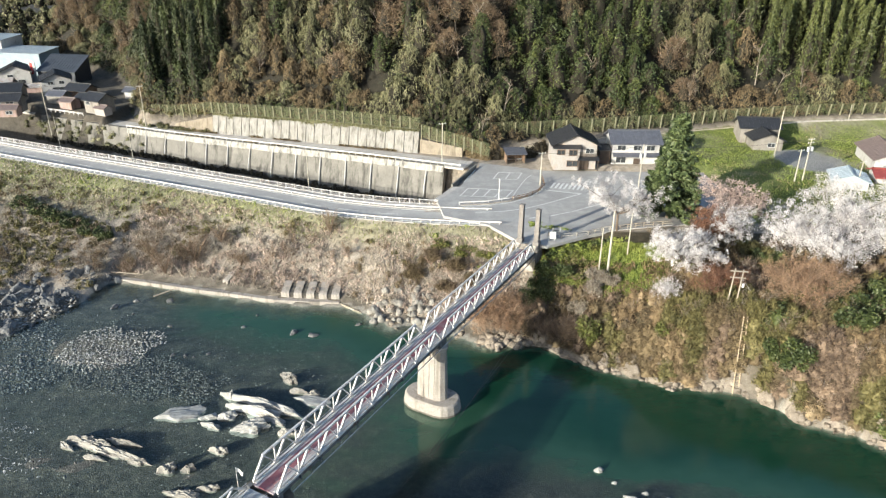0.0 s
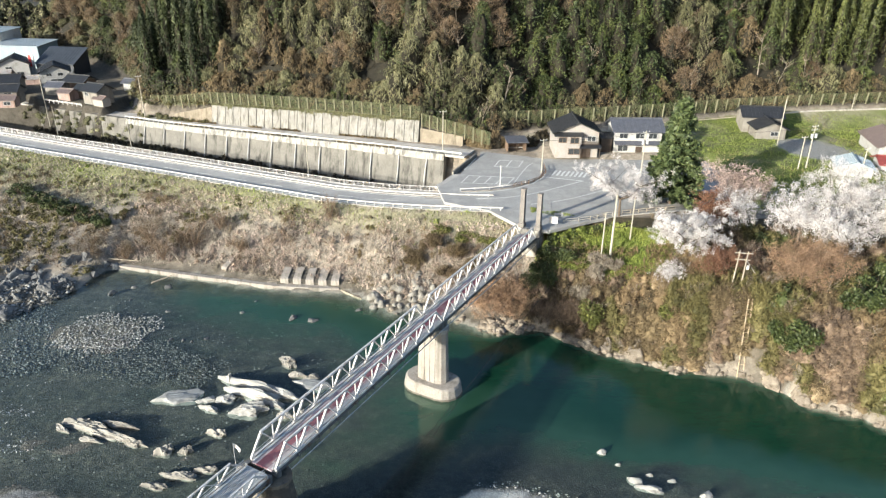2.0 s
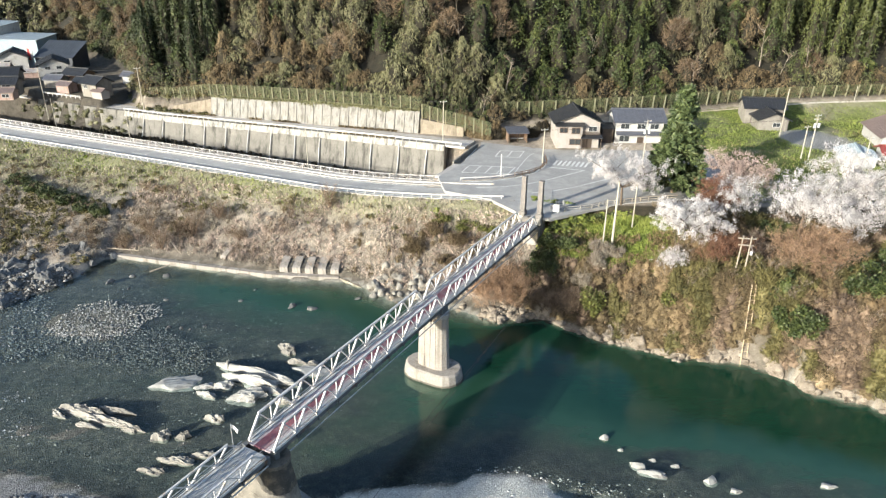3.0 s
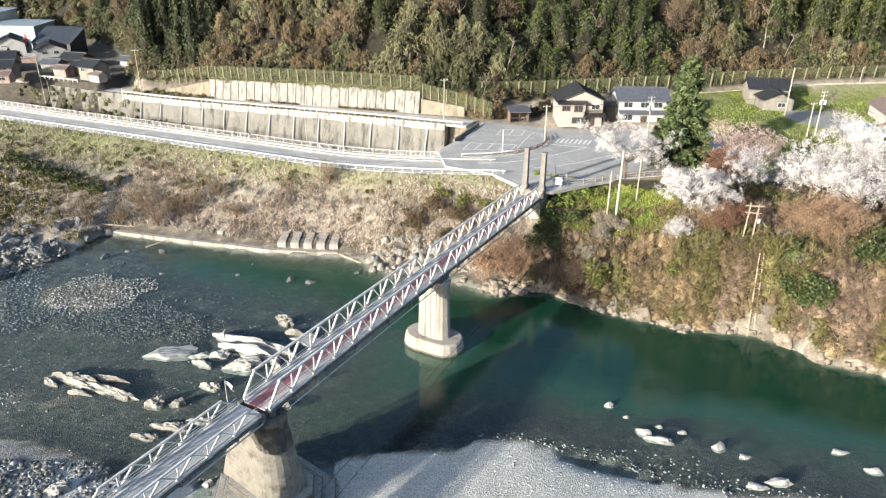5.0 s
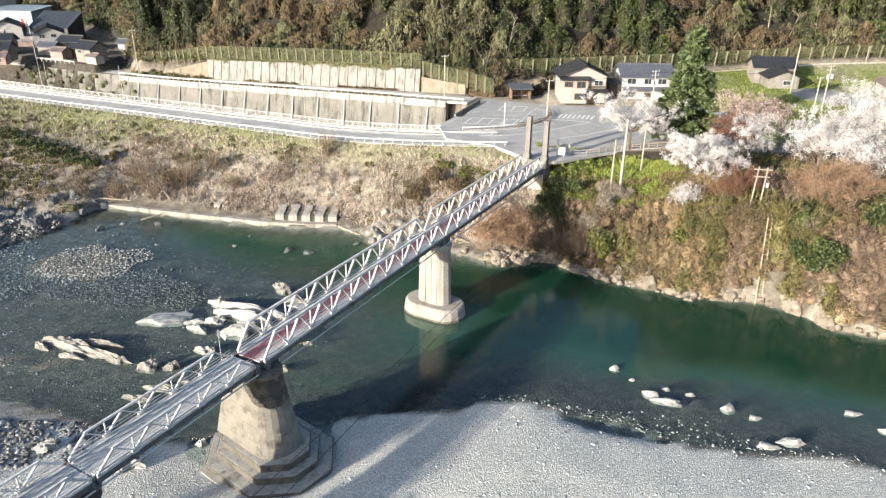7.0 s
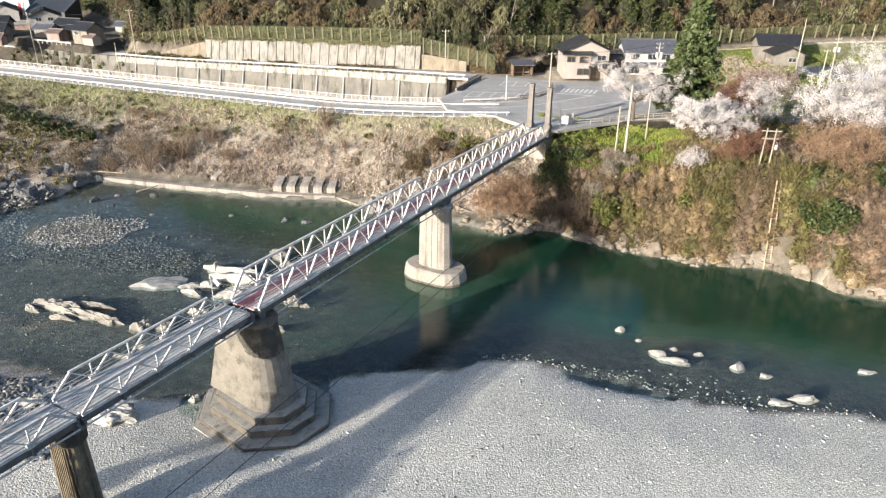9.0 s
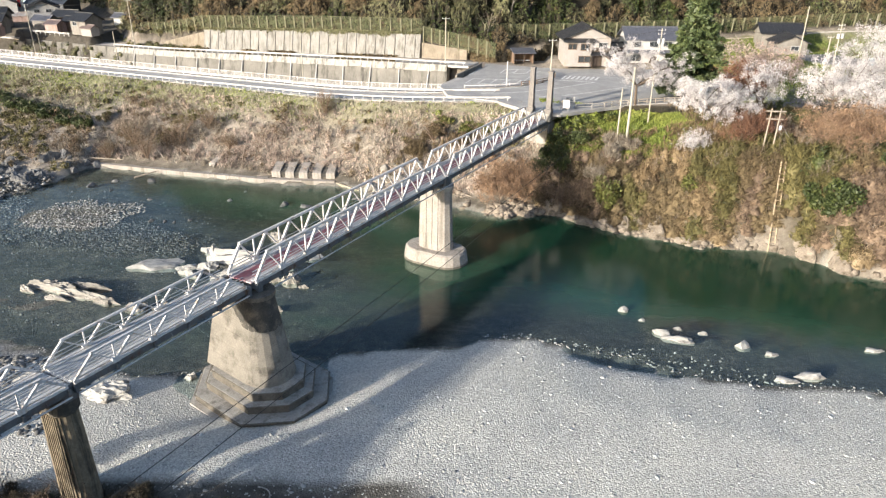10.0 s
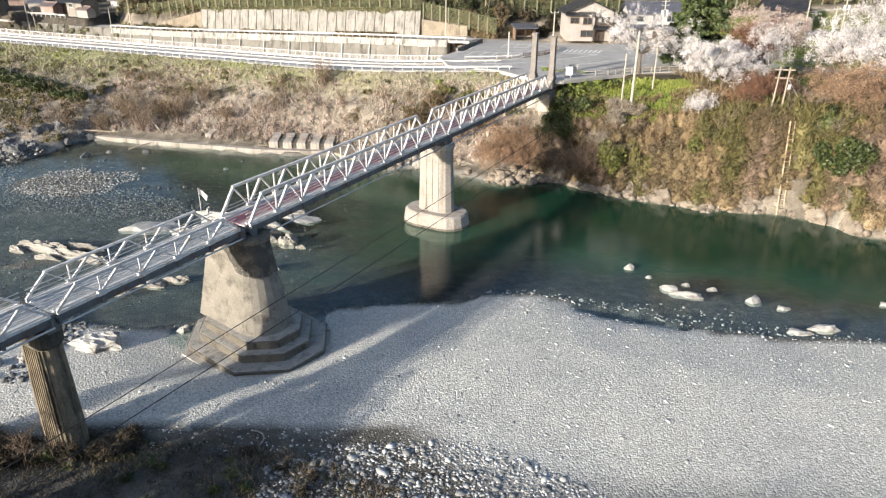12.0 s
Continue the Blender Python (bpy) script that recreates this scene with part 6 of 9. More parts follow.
part("sign", bm, M_RED, dark, "red painted sign")

# ---- rocks ----
def rock_mesh(name, seed, material, sub=4, rough=0.10, planes=13, strata=0.16, taper=0.0, ridge=0.55):
    """A broken rock: a ball cut by flat planes, with ledges along its layers and a rough skin."""
    rd = random.Random(seed * 17 + 3)
    cuts = []
    for k in range(planes):
        a, u = rd.uniform(0, math.tau), rd.uniform(-0.2, 1.0)
        w = math.sqrt(max(0.0, 1 - u * u))
        cuts.append((Vector((w * math.cos(a), w * math.sin(a), u)), rd.uniform(0.52, 0.88)))
    tilt = Vector((rd.uniform(-0.25, 0.25), rd.uniform(-0.35, 0.35), 1)).normalized()
    bm = bmesh.new()
    bmesh.ops.create_icosphere(bm, subdivisions=sub, radius=1.0)
    off = Vector((seed * 3.7, seed * 1.3, seed * 7.1))
    for v in bm.verts:
        p = v.co.copy()
        for n, d in cuts:
            over = p.dot(n) - d
            if over > 0:
                p -= n * over
        layer = p.dot(tilt) * 5.5 + 0.7 * noise.noise(p * 1.4 + off)
        step = math.floor(layer)
        edge = min(1.0, (layer - step) * 3.0)
        out = Vector((p.x, p.y, 0))
        p += out * strata * (noise.noise(Vector((step * 2.3, seed, p.x * 1.2 + p.y))) - 0.35 * (1 - edge))
        p += p.normalized() * rough * (noise.noise(p * 2.6 + off) + 0.6 * noise.noise(p * 7 + off))
        lump = Vector((p.x, p.y, 0))
        p += lump * 0.30 * noise.noise(lump * 2.2 + off)
        if p.z > -0.3:
            q = Vector((p.x * 2.2, p.y * 4.2, 0)) + off
            p.z += ridge * (0.5 - 1.6 * abs(noise.noise(q)) + 0.5 * noise.noise(q * 2.3))
        p.y *= 1 + taper * p.x
        p.z = max(p.z, -0.6)
        v.co = p
    me = bpy.data.meshes.new(name)
    bm.to_mesh(me)
    bm.free()
    me.materials.append(material)
    return me


ROCKS = {m.name: [rock_mesh("rock", k + 1, m, 4 if m is not M_ROCK_GREY else 3, ridge=0.5 if m is M_ROCK else 0.16) for k in range(6)] for m in (M_ROCK, M_ROCK_GREY, M_ROCK_WHITE)}
SMALL = {m.name: [rock_mesh("rock", k + 11, m, 2, ridge=0.2) for k in range(5)] for m in (M_ROCK, M_ROCK_GREY, M_ROCK_WHITE)}


def rock(x, y, sx, sy, sz, material, label, rz=0.0, z=None, small=False, k=None, group="river rocks"):
    lib = (SMALL if small else ROCKS)[material.name]
    me = lib[random.randrange(len(lib)) if k is None else k % len(lib)]
    ob = new("rock", me)
    zz = max(height1(x, y), -0.25) if z is None else z
    ob.matrix_basis = pose(x, y, zz, 0, 0, rz) @ Matrix.Diagonal((sx / 2, sy / 2, sz / 1.1, 1))
    return tagged(ob, label, "rock", group)


WR = "large white layered rock in the river"
for x, y, sx, sy, sz, rz in ((-27.6, 85.4, 13.0, 2.4, 1.5, -21), (-27.4, 83.3, 10.0, 2.0, 1.7, -18), (-23.6, 83.8, 6.5, 2.4, 1.2, -24), (-27.4, 80.0, 6.6, 3.2, 1.5, 6), (-31.8, 82.6, 3.4, 2.2, 1.1, 12), (-33.6, 80.2, 3.4, 1.3, 0.8, -20), (-24.4, 81.4, 4.0, 1.6, 0.7, -24), (-32.7, 87.0, 1.1, 1.0, 2.0, 0), (-34.6, 82.4, 3.0, 1.8, 0.5, 15)):
    rock(x, y, sx, sy, sz, M_ROCK_WHITE, WR, rz, z=0.05)
GR = "flat grey slab of rock just above the water"
slab = rock_mesh("rock", 41, M_ROCK_SLAB, 4, 0.04, 10, 0.05, 0.85, 0.15)
for x, y, sx, sy, sz, rz in ((-39.4, 82.9, 8.6, 4.4, 0.7, 18), (-20.2, 86.6, 7.0, 3.4, 0.4, -12)):
    ob = new("rock", slab)
    ob.matrix_basis = pose(x, y, 0.0, 0, 0, rz) @ Matrix.Diagonal((sx / 2, sy / 2, sz / 1.1, 1))
    tagged(ob, GR, "rock", "river rocks")
for x, y, sx, sy, sz, rz in ((-48.6, 75.8, 9.0, 1.6, 0.9, -14), (-46.6, 74.6, 10.0, 1.5, 0.8, -18), (-43.0, 73.4, 7.0, 1.4, 0.7, -22), (-50.8, 76.9, 5.0, 1.6, 0.8, -8), (-45.0, 76.2, 5.4, 1.2, 0.7, -12), (-41.0, 72.4, 3.4, 1.2, 0.6, -10), (-52.6, 75.4, 3.0, 1.3, 0.5, -30), (-47.6, 73.2, 4.0, 1.2, 0.5, -16)):
    rock(x, y, sx, sy, sz, M_ROCK, "long layered grey rock breaking the shallow water", rz, z=0.05)
BR_ = "rough brownish rock standing in the shallows"
for x, y, sx, sy, sz, rz in ((-36.7, 71.2, 3.0, 2.0, 1.1, 20), (-33.8, 71.2, 2.4, 1.5, 0.8, 0), (-30.8, 74.9, 3.4, 1.5, 0.8, -12), (-33.0, 66.6, 5.5, 1.4, 0.6, -8), (-30.0, 67.8, 3.6, 1.2, 0.6, 4), (-25.2, 92.8, 2.6, 2.2, 0.8, 0), (-24.2, 91.4, 3.0, 1.6, 0.7, -20), (-22.6, 88.8, 3.6, 1.4, 0.7, -10), (-20.2, 88.2, 2.8, 1.4, 0.6, 10), (-22.4, 78.8, 3.0, 1.8, 0.9, -10), (-19.9, 78.6, 2.8, 2.2, 1.1, 0), (-20.4, 71.0, 3.2, 1.3, 0.5, -20), (-18.0, 77.0, 1.3, 0.8, 0.4, 0), (-35.4, 64.8, 4.2, 1.3, 0.5, -10)):
    rock(x, y, sx, sy, sz, M_ROCK, BR_, rz, z=0.05)
PR = "pale rock breaking the green water"
for x, y, sx, sy, sz, rz in ((21.4, 71.9, 1.5, 1.1, 0.7, 0), (24.6, 66.6, 3.4, 1.3, 0.7, -28), (26.0, 65.4, 4.4, 1.5, 0.7, -14), (32.8, 64.3, 2.6, 1.5, 0.8, 15), (35.0, 62.6, 1.8, 0.9, 0.5, 0), (37.4, 58.6, 3.6, 1.4, 0.7, -4), (34.4, 57.9, 3.0, 1.2, 0.5, -8), (29.2, 66.8, 1.4, 0.8, 0.4, 0), (26.6, 67.8, 1.2, 0.7, 0.4, 0), (46.5, 63.6, 2.6, 1.0, 0.5, 0), (49.0, 60.5, 3.0, 1.2, 0.5, -10), (23.0, 69.6, 0.9, 0.6, 0.3, 0)):
    rock(x, y, sx, sy, sz, M_ROCK_WHITE, PR, rz, z=0.03, small=True)
SW = "small stone in the shallow river"
for x, y, s in ((-40.3, 99.2, 1.2), (-44.0, 98.6, 1.0), (-46.2, 98.8, 1.4), (-42.4, 98.3, 0.8), (-35.2, 112.6, 1.0), (-36.6, 108.2, 1.4), (-27.0, 106.5, 2.2), (-23.5, 105.6, 2.4), (-15.6, 109.6, 1.6), (-63.5, 115.3, 2.4), (-53.6, 117.8, 2.4), (-58.8, 112.6, 1.0), (-50.3, 108.3, 1.2), (-60.2, 117.6, 1.4)):
    rock(x, y, s, s * 0.6, s * 0.3, M_ROCK_GREY, SW, random.uniform(0, 90), z=0.02, small=True)
# the big white rocks by the third pier
for x, y, sx, sy, sz, rz in ((-32.0, 53.4, 6.6, 3.6, 1.5, -12), (-37.2, 50.8, 2.6, 2.2, 0.8, 0), (-39.0, 49.2, 2.0, 1.6, 0.6, 0), (-34.6, 48.6, 1.2, 0.9, 0.4, 0), (-25.6, 57.2, 1.6, 1.2, 0.9, 0), (-40.9, 55.4, 3.4, 2.2, 1.2, 10), (-39.0, 46.4, 2.0, 1.4, 0.8, 30)):
    rock(x, y, sx, sy, sz, M_ROCK_WHITE, "big white boulder on the gravel by the bridge pier", rz, k=2, group="gravel boulders")
# grey boulders of the upstream point
random.seed(5)
for k in range(85):
    x, y = random.uniform(-92, -66.5), random.uniform(97, 127)
    if y < float(far_shore(np.array([x]))[0]) - 1.5:
        continue
    s = random.uniform(1.0, 2.6) * (1.6 if random.random() < 0.16 else 1)
    rock(x, y, s * 1.3, s, s * 0.55, M_ROCK_GREY, "dark grey boulder on the stony river point", random.uniform(0, 180), small=s < 2, group="grey boulders")
def rock_field(name, spots, material, label):
    """Many rocks of the small shapes joined in one mesh. spots: x, y, z, size x, y, z, turn."""
    lib = []
    for me in SMALL[material.name]:
        lib.append((np.array([v.co[:] for v in me.vertices]), np.array([p.vertices[:] for p in me.polygons])))
    vs, fs, at = [], [], 0
    for k, (x, y, z, sx, sy, sz, rz) in enumerate(spots):
        v, f = lib[k % len(lib)]
        v = v * np.array([sx / 2, sy / 2, sz / 1.1])
        lean = 0.45 * math.sin(k * 2.399)
        v = np.stack([v[:, 0] * math.cos(lean) - v[:, 2] * math.sin(lean), v[:, 1], v[:, 0] * math.sin(lean) + v[:, 2] * math.cos(lean)], 1)
        c, q = math.cos(radians(rz)), math.sin(radians(rz))
        vs.append(np.stack([v[:, 0] * c - v[:, 1] * q + x, v[:, 0] * q + v[:, 1] * c + y, v[:, 2] + z], 1))
        fs.append(f + at)
        at += len(v)
    me = mesh_np(name, np.concatenate(vs), np.concatenate(fs), material)
    return tagged(new(name, me), label, "rocks", kind="stuff")


M_ROCK_TAN = surface("tan_bank_rock", (0.170, 0.139, 0.106), (0.340, 0.290, 0.237), 0.8, 4, 0.9, 0.7, dist=0.15, stain=(0.085, 0.066, 0.046), stain_scale=0.7, vary=0.2)
ROCKS[M_ROCK_TAN.name] = [rock_mesh("rock", k + 51, M_ROCK_TAN, 3, strata=0.22, ridge=0.3) for k in range(6)]
SMALL[M_ROCK_TAN.name] = [rock_mesh("rock", k + 61, M_ROCK_TAN, 2, ridge=0.2) for k in range(5)]
random.seed(23)
x = 17.0
while x < 70:
    s = random.uniform(1.3, 3.4)
    y = float(np.interp(x, FAR_X, FAR_Y)) + random.uniform(0.1, 0.9)
    slope = math.degrees(math.atan2(np.interp(x + 1.5, FAR_X, FAR_Y) - np.interp(x - 1.5, FAR_X, FAR_Y), 3.0))
    rock(x, y, s * 1.5, s * 0.8, s * random.uniform(0.45, 0.85), M_ROCK_TAN, "tan rock outcrop at the foot of the overgrown bank", slope + random.uniform(-14, 14), z=random.uniform(-0.2, 0.15), group="bank outcrops")
    if random.random() < 0.6:
        rock(x + random.uniform(-0.6, 0.6), y + 1.1, s * 1.1, s * 0.7, s * 0.7, M_ROCK_TAN, "tan rock outcrop under the hanging vines", slope + random.uniform(-20, 20), z=random.uniform(0.7, 1.5), group="bank outcrops")
    x += s * random.uniform(0.75, 1.25)
spots = []
for k in range(420):
    x, y = random.uniform(1.5, 17), random.uniform(102.0, 110)
    s = 0.3 + 2.1 * random.random() ** 3.2
    if y < 102.6 + 0.25 * x and y > float(far_shore(np.array([x]))[0]) - 0.4:
        spots.append((x, y, height1(x, y) - 0.16 * s, s * random.uniform(1.0, 2.0), s, s * random.uniform(0.3, 0.7), random.uniform(0, 180)))
for k in range(150):
    x = random.uniform(-14, 68)
    y = float(far_shore(np.array([x]))[0]) + random.uniform(-0.6, 0.6 if x > 16 else 3.2)
    s = random.uniform(0.35, 1.2)
    spots.append((x, y, max(height1(x, y) - 0.1, -0.1), s * 1.5, s, s * 0.6, random.uniform(-30, 30)))
for k in range(46):
    x = random.uniform(40, 67)
    y = float(np.interp(x, FAR_X, FAR_Y)) + random.uniform(0.8, 2.4)
    s = random.uniform(0.8, 2.0)
    if height1(x, y) < 3.4:
        spots.append((x, y, height1(x, y) - 0.3 * s, s * 1.3, s * 0.8, s * 0.9, random.uniform(-40, 20)))
rock_field("bank_rubble", spots, M_ROCK_TAN, "pinkish tan rubble along the foot of the bank")
spots = []
for k in range(60):
    x, y = random.uniform(-13.5, -2), random.uniform(109, 118)
    s = random.uniform(0.7, 2.2)
    spots.append((x, y, max(height1(x, y), -0.2) - 0.1, s * 1.4, s, s * 0.6, random.uniform(0, 180)))
rock_field("bank_rubble", spots, M_ROCK, "pale broken rocks on the stony bank below the bridge")

# ---- loose stones ----
def stone_field(name, pts, sizes, material, label):
    """Many small faceted stones in one mesh."""
    base = []
    bm = bmesh.new()
    bmesh.ops.create_icosphere(bm, subdivisions=1, radius=0.5)
    bm.verts.ensure_lookup_table()
    bv = np.array([v.co[:] for v in bm.verts])
    bf = np.array([[v.index for v in f.verts] for f in bm.faces])
    bm.free()
    n = len(pts)
    an = rng.random(n) * math.tau
    sc = np.stack([sizes * rng.uniform(0.9, 1.5, n), sizes * rng.uniform(0.7, 1.0, n), sizes * rng.uniform(0.35, 0.65, n)], 1)
    v = bv[None] * (1 + 0.2 * rng.normal(size=(n, len(bv), 1))) * sc[:, None]
    c, s = np.cos(an)[:, None], np.sin(an)[:, None]
    v = np.stack([v[..., 0] * c - v[..., 1] * s, v[..., 0] * s + v[..., 1] * c, v[..., 2]], -1) + np.asarray(pts)[:, None]
    f = bf[None] + (np.arange(n) * len(bv))[:, None, None]
    me = mesh_np(name, v.reshape(-1, 3), f.reshape(-1, 3), material)
    return tagged(new(name, me), label, "stones", kind="stuff")


def stone_mat(name, stops):
    m, nt, p = nodes_of(name)
    g = nt.nodes.new("ShaderNodeNewGeometry")
    col = ramp(nt, g.outputs["Random Per Island"], stops).outputs[0]
    gr = noise_node(nt, 9.0, 3, 0.7, coords(nt))
    gc = ramp(nt, gr.outputs["Fac"], [(0.3, (0.75, 0.75, 0.75)), (0.7, (1.15, 1.15, 1.15))]).outputs[0]
    nt.links.new(blend(nt, 1.0, col, gc, "MULTIPLY"), p.inputs["Base Color"])
    p.inputs["Roughness"].default_value = 0.88
    return m


M_STONES = stone_mat("river_stones", [(0.0, (0.24, 0.242, 0.23)), (0.5, (0.44, 0.442, 0.42)), (0.85, (0.58, 0.58, 0.555)), (1.0, (0.68, 0.68, 0.66))])
M_STONES_DARK = stone_mat("dark_stones", [(0.0, (0.06, 0.058, 0.055)), (0.5, (0.15, 0.147, 0.14)), (0.85, (0.27, 0.265, 0.255)), (1.0, (0.44, 0.43, 0.41))])

M_STONES_BLUE = stone_mat("blue_grey_stones", [(0.0, (0.06, 0.068, 0.072)), (0.5, (0.14, 0.152, 0.158)), (0.85, (0.24, 0.255, 0.26)), (1.0, (0.38, 0.39, 0.385))])
M_STONES_ISLET = stone_mat("islet_stones", [(0.0, (0.09, 0.095, 0.088)), (0.4, (0.20, 0.207, 0.195)), (0.8, (0.33, 0.338, 0.325)), (1.0, (0.50, 0.505, 0.49))])
M_STONES_NEAR = stone_mat("mixed_cobbles", [(0.0, (0.11, 0.112, 0.113)), (0.4, (0.29, 0.293, 0.29)), (0.75, (0.46, 0.46, 0.45)), (1.0, (0.62, 0.615, 0.60))])


def scatter(n, x0, x1, y0, y1, keep):
    x, y = rng.uniform(x0, x1, n), rng.uniform(y0, y1, n)
    k = keep(x, y)
    x, y = x[k], y[k]
    return x, y, height(x, y)


x, y, z = scatter(9500, -44, 46, 38, 67, lambda x, y: (y < near_shore(x) + 0.4))
stone_field("gravel_stones", np.stack([x, y, z], 1), rng.uniform(0.08, 0.2, len(x)) * (1 + (rng.random(len(x)) < 0.05)), M_STONES, "pale rounded stones lying on the gravel bar")
x, y, z = scatter(13000, -30, 24, 30, 42.5, lambda x, y: (y + 0.06 * x + 0.5 * np.clip(x - 3.5, 0, 30) < 39.6 + 1.0 * hash_noise(x, y, 4, 31)) & (x > -8 + 3 * hash_noise(y, x, 3, 4) - 5 * smooth(40, 36, y)))
stone_field("cobbles", np.stack([x, y, z], 1), rng.uniform(0.10, 0.32, len(x)) * (1 + 1.3 * (rng.random(len(x)) < 0.05)), M_STONES_NEAR, "dark and white cobbles along the near edge of the bar")
x, y, z = scatter(1500, -50, -35, 40, 60, lambda x, y: (y < near_shore(x) + 0.4) & (hash_noise(x, y, 5, 33) > -0.2))
stone_field("cobbles", np.stack([x, y, z], 1), rng.uniform(0.25, 0.8, len(x)), M_STONES_DARK, "grey cobbles beside the bridge pier")
def in_river(x, y):
    return (y > near_shore(x)) & (y < far_shore(x) - 1)


x, y, z = scatter(6500, -74, -42, 90, 114, lambda x, y: in_river(x, y) & (((x + 58) / 9.5) ** 2 + ((y - 101.5) / 7) ** 2 + 0.7 * hash_noise(x, y, 3, 91) + 0.35 * rng.random(len(x)) < 0.95))
stone_field("shallow_stones", np.stack([x, y, np.maximum(z, 0.0)], 1), rng.uniform(0.14, 0.45, len(x)), M_STONES_ISLET, "pale greenish stones heaped on the small gravel islet")
x, y, z = scatter(7500, -68, -28, 82, 104, lambda x, y: in_river(x, y) & (((x + 48) / 17) ** 2 + ((y - 92 + 0.15 * (x + 47)) / 6) ** 2 + 0.8 * hash_noise(x, y, 3, 92) + 0.6 * rng.random(len(x)) < 1.0))
stone_field("shallow_stones", np.stack([x, y, np.maximum(z, -0.1)], 1), rng.uniform(0.14, 0.42, len(x)), M_STONES_DARK, "dark wet stones breaking the surface of the shallows")
x, y, z = scatter(7000, -96, -52, 76, 116, lambda x, y: in_river(x, y) & (((x + 78) / 20) ** 2 + ((y - 97) / 13) ** 2 + 0.9 * hash_noise(x, y, 5, 93) + 0.5 * rng.random(len(x)) < 0.9))
stone_field("shallow_stones", np.stack([x, y, np.maximum(z, -0.10)], 1), rng.uniform(0.16, 0.5, len(x)), M_STONES_BLUE, "blue-grey wet stones in the riffle")
x, y, z = scatter(2600, -70, -14, 62, 114, lambda x, y: in_river(x, y) & (rng.random(len(x)) < 0.6))
stone_field("shallow_stones", np.stack([x, y, np.maximum(z, -0.12)], 1), rng.uniform(0.12, 0.4, len(x)), M_STONES_DARK, "scattered dark stones in the shallow river")
x, y, z = scatter(1500, 4, 46, 56, 70, lambda x, y: (y > near_shore(x) - 0.3) & (y < near_shore(x) + 1.2 + 4 * np.exp(-((x - 28) / 10) ** 2) * rng.random(len(x))))
stone_field("shallow_stones", np.stack([x, y, np.maximum(z, -0.1) + 0.02], 1), rng.uniform(0.10, 0.34, len(x)), M_STONES, "pale stones along the edge of the gravel bar")
x, y, z = scatter(5200, -92, -64, 95, 130, lambda x, y: (y > far_shore(x) - 2) & (y < 119 + 4 * hash_noise(x, y, 5, 2)))
stone_field("cobbles", np.stack([x, y, z], 1), rng.uniform(0.2, 0.9, len(x)), M_STONES_DARK, "grey stones of the upstream river point")

# white water where the river runs over the stones
n = 270
fx = np.concatenate([rng.normal(-62.5, 2.6, n // 3), rng.normal(-58.5, 2.2, n // 3), rng.normal(-66, 7, n // 3)])
fy = np.concatenate([rng.normal(78.6, 0.9, n // 3), rng.normal(71.6, 1.0, n // 3), rng.normal(87, 8, n // 3)])
ok = in_river(fx, fy)
fx, fy = fx[ok], fy[ok]
M_FOAM = surface("river_foam", (0.55, 0.58, 0.60), (0.70, 0.72, 0.73), 1.0, 8, 0.6, 0.2)
tagged(leaf_cloud("white_water", np.stack([fx, fy, 0.03 + 0.04 * rng.random(len(fx))], 1), rng.uniform(0.04, 0.13, len(fx)), M_FOAM, facing=np.tile([0, 0, 1.0], (len(fx), 1)), jitter=0.25, aspect=4.0), "small white ripples where the river runs over stones", "ripples", kind="stuff")

# ---- trees and shrubs ----
def limb_tree(bm, base, h, spread, r, n_limbs, seed, tips):
    """Trunk and forking limbs; fills tips with limb ends."""
    rd = random.Random(seed)
    base = Vector(base)
    fork = base + Vector((rd.uniform(-0.3, 0.3), rd.uniform(-0.3, 0.3), h * 0.32))
    rod(bm, base - Vector((0, 0, 0.4)), fork, r, r * 0.75, 8)
    for k in range(n_limbs):
        a = math.tau * k / n_limbs + rd.uniform(-0.4, 0.4)
        out = Vector((math.cos(a) * spread[0], math.sin(a) * spread[1], h * rd.uniform(0.16, 0.66))) * rd.uniform(0.7, 1.05)
        mid = fork + out * 0.5 + Vector((0, 0, h * 0.06))
        end = fork + out
        rod(bm, fork, mid, r * 0.5, r * 0.32, 6)
        rod(bm, mid, end, r * 0.32, r * 0.1, 5)
        tips += [mid, end]
        for j in range(3):
            e2 = mid + Vector((rd.uniform(-1, 1) * spread[0] * 0.45, rd.uniform(-1, 1) * spread[1] * 0.45, h * rd.uniform(-0.08, 0.30)))
            rod(bm, mid, e2, r * 0.22, r * 0.06, 4)
            tips.append(e2)


def crown_tree(name, base, top_z, spread, material, label, category="tree", n=2600, leaf=0.32, n_limbs=7, seed=1, clump=1.7, group="", aspect=1.3, trunk_r=0.28):
    base = Vector((base[0], base[1], height1(base[0], base[1]) if len(base) < 3 else base[2]))
    thing = tagged(empty(name, base), label, category, group)
    bm = bmesh.new()
    tips = []
    h = top_z - base.z
    limb_tree(bm, (0, 0, 0), h, spread, trunk_r, n_limbs, seed, tips)
    part("trunk", bm, M_BARK, thing)
    tips = np.array([t[:] for t in tips])
    n_small = int(n * 3.6)
    sub = rng.normal(size=(len(tips), 9, 3)) * clump * np.array([0.66, 0.66, 0.42])
    ti = rng.integers(len(tips), size=n_small)
    pos = tips[ti] + sub[ti, rng.integers(9, size=n_small)] + rng.normal(size=(n_small, 3)) * clump * 0.2
    out = pos - tips.mean(axis=0)
    out /= np.linalg.norm(out, axis=1)[:, None] + 1e-9
    leaf_cloud("crown", pos, rng.uniform(0.5, 1.2, n_small) * leaf * 0.42, material, parent=thing, aspect=aspect, facing=out if aspect < 2 else None, jitter=0.8)
    return thing


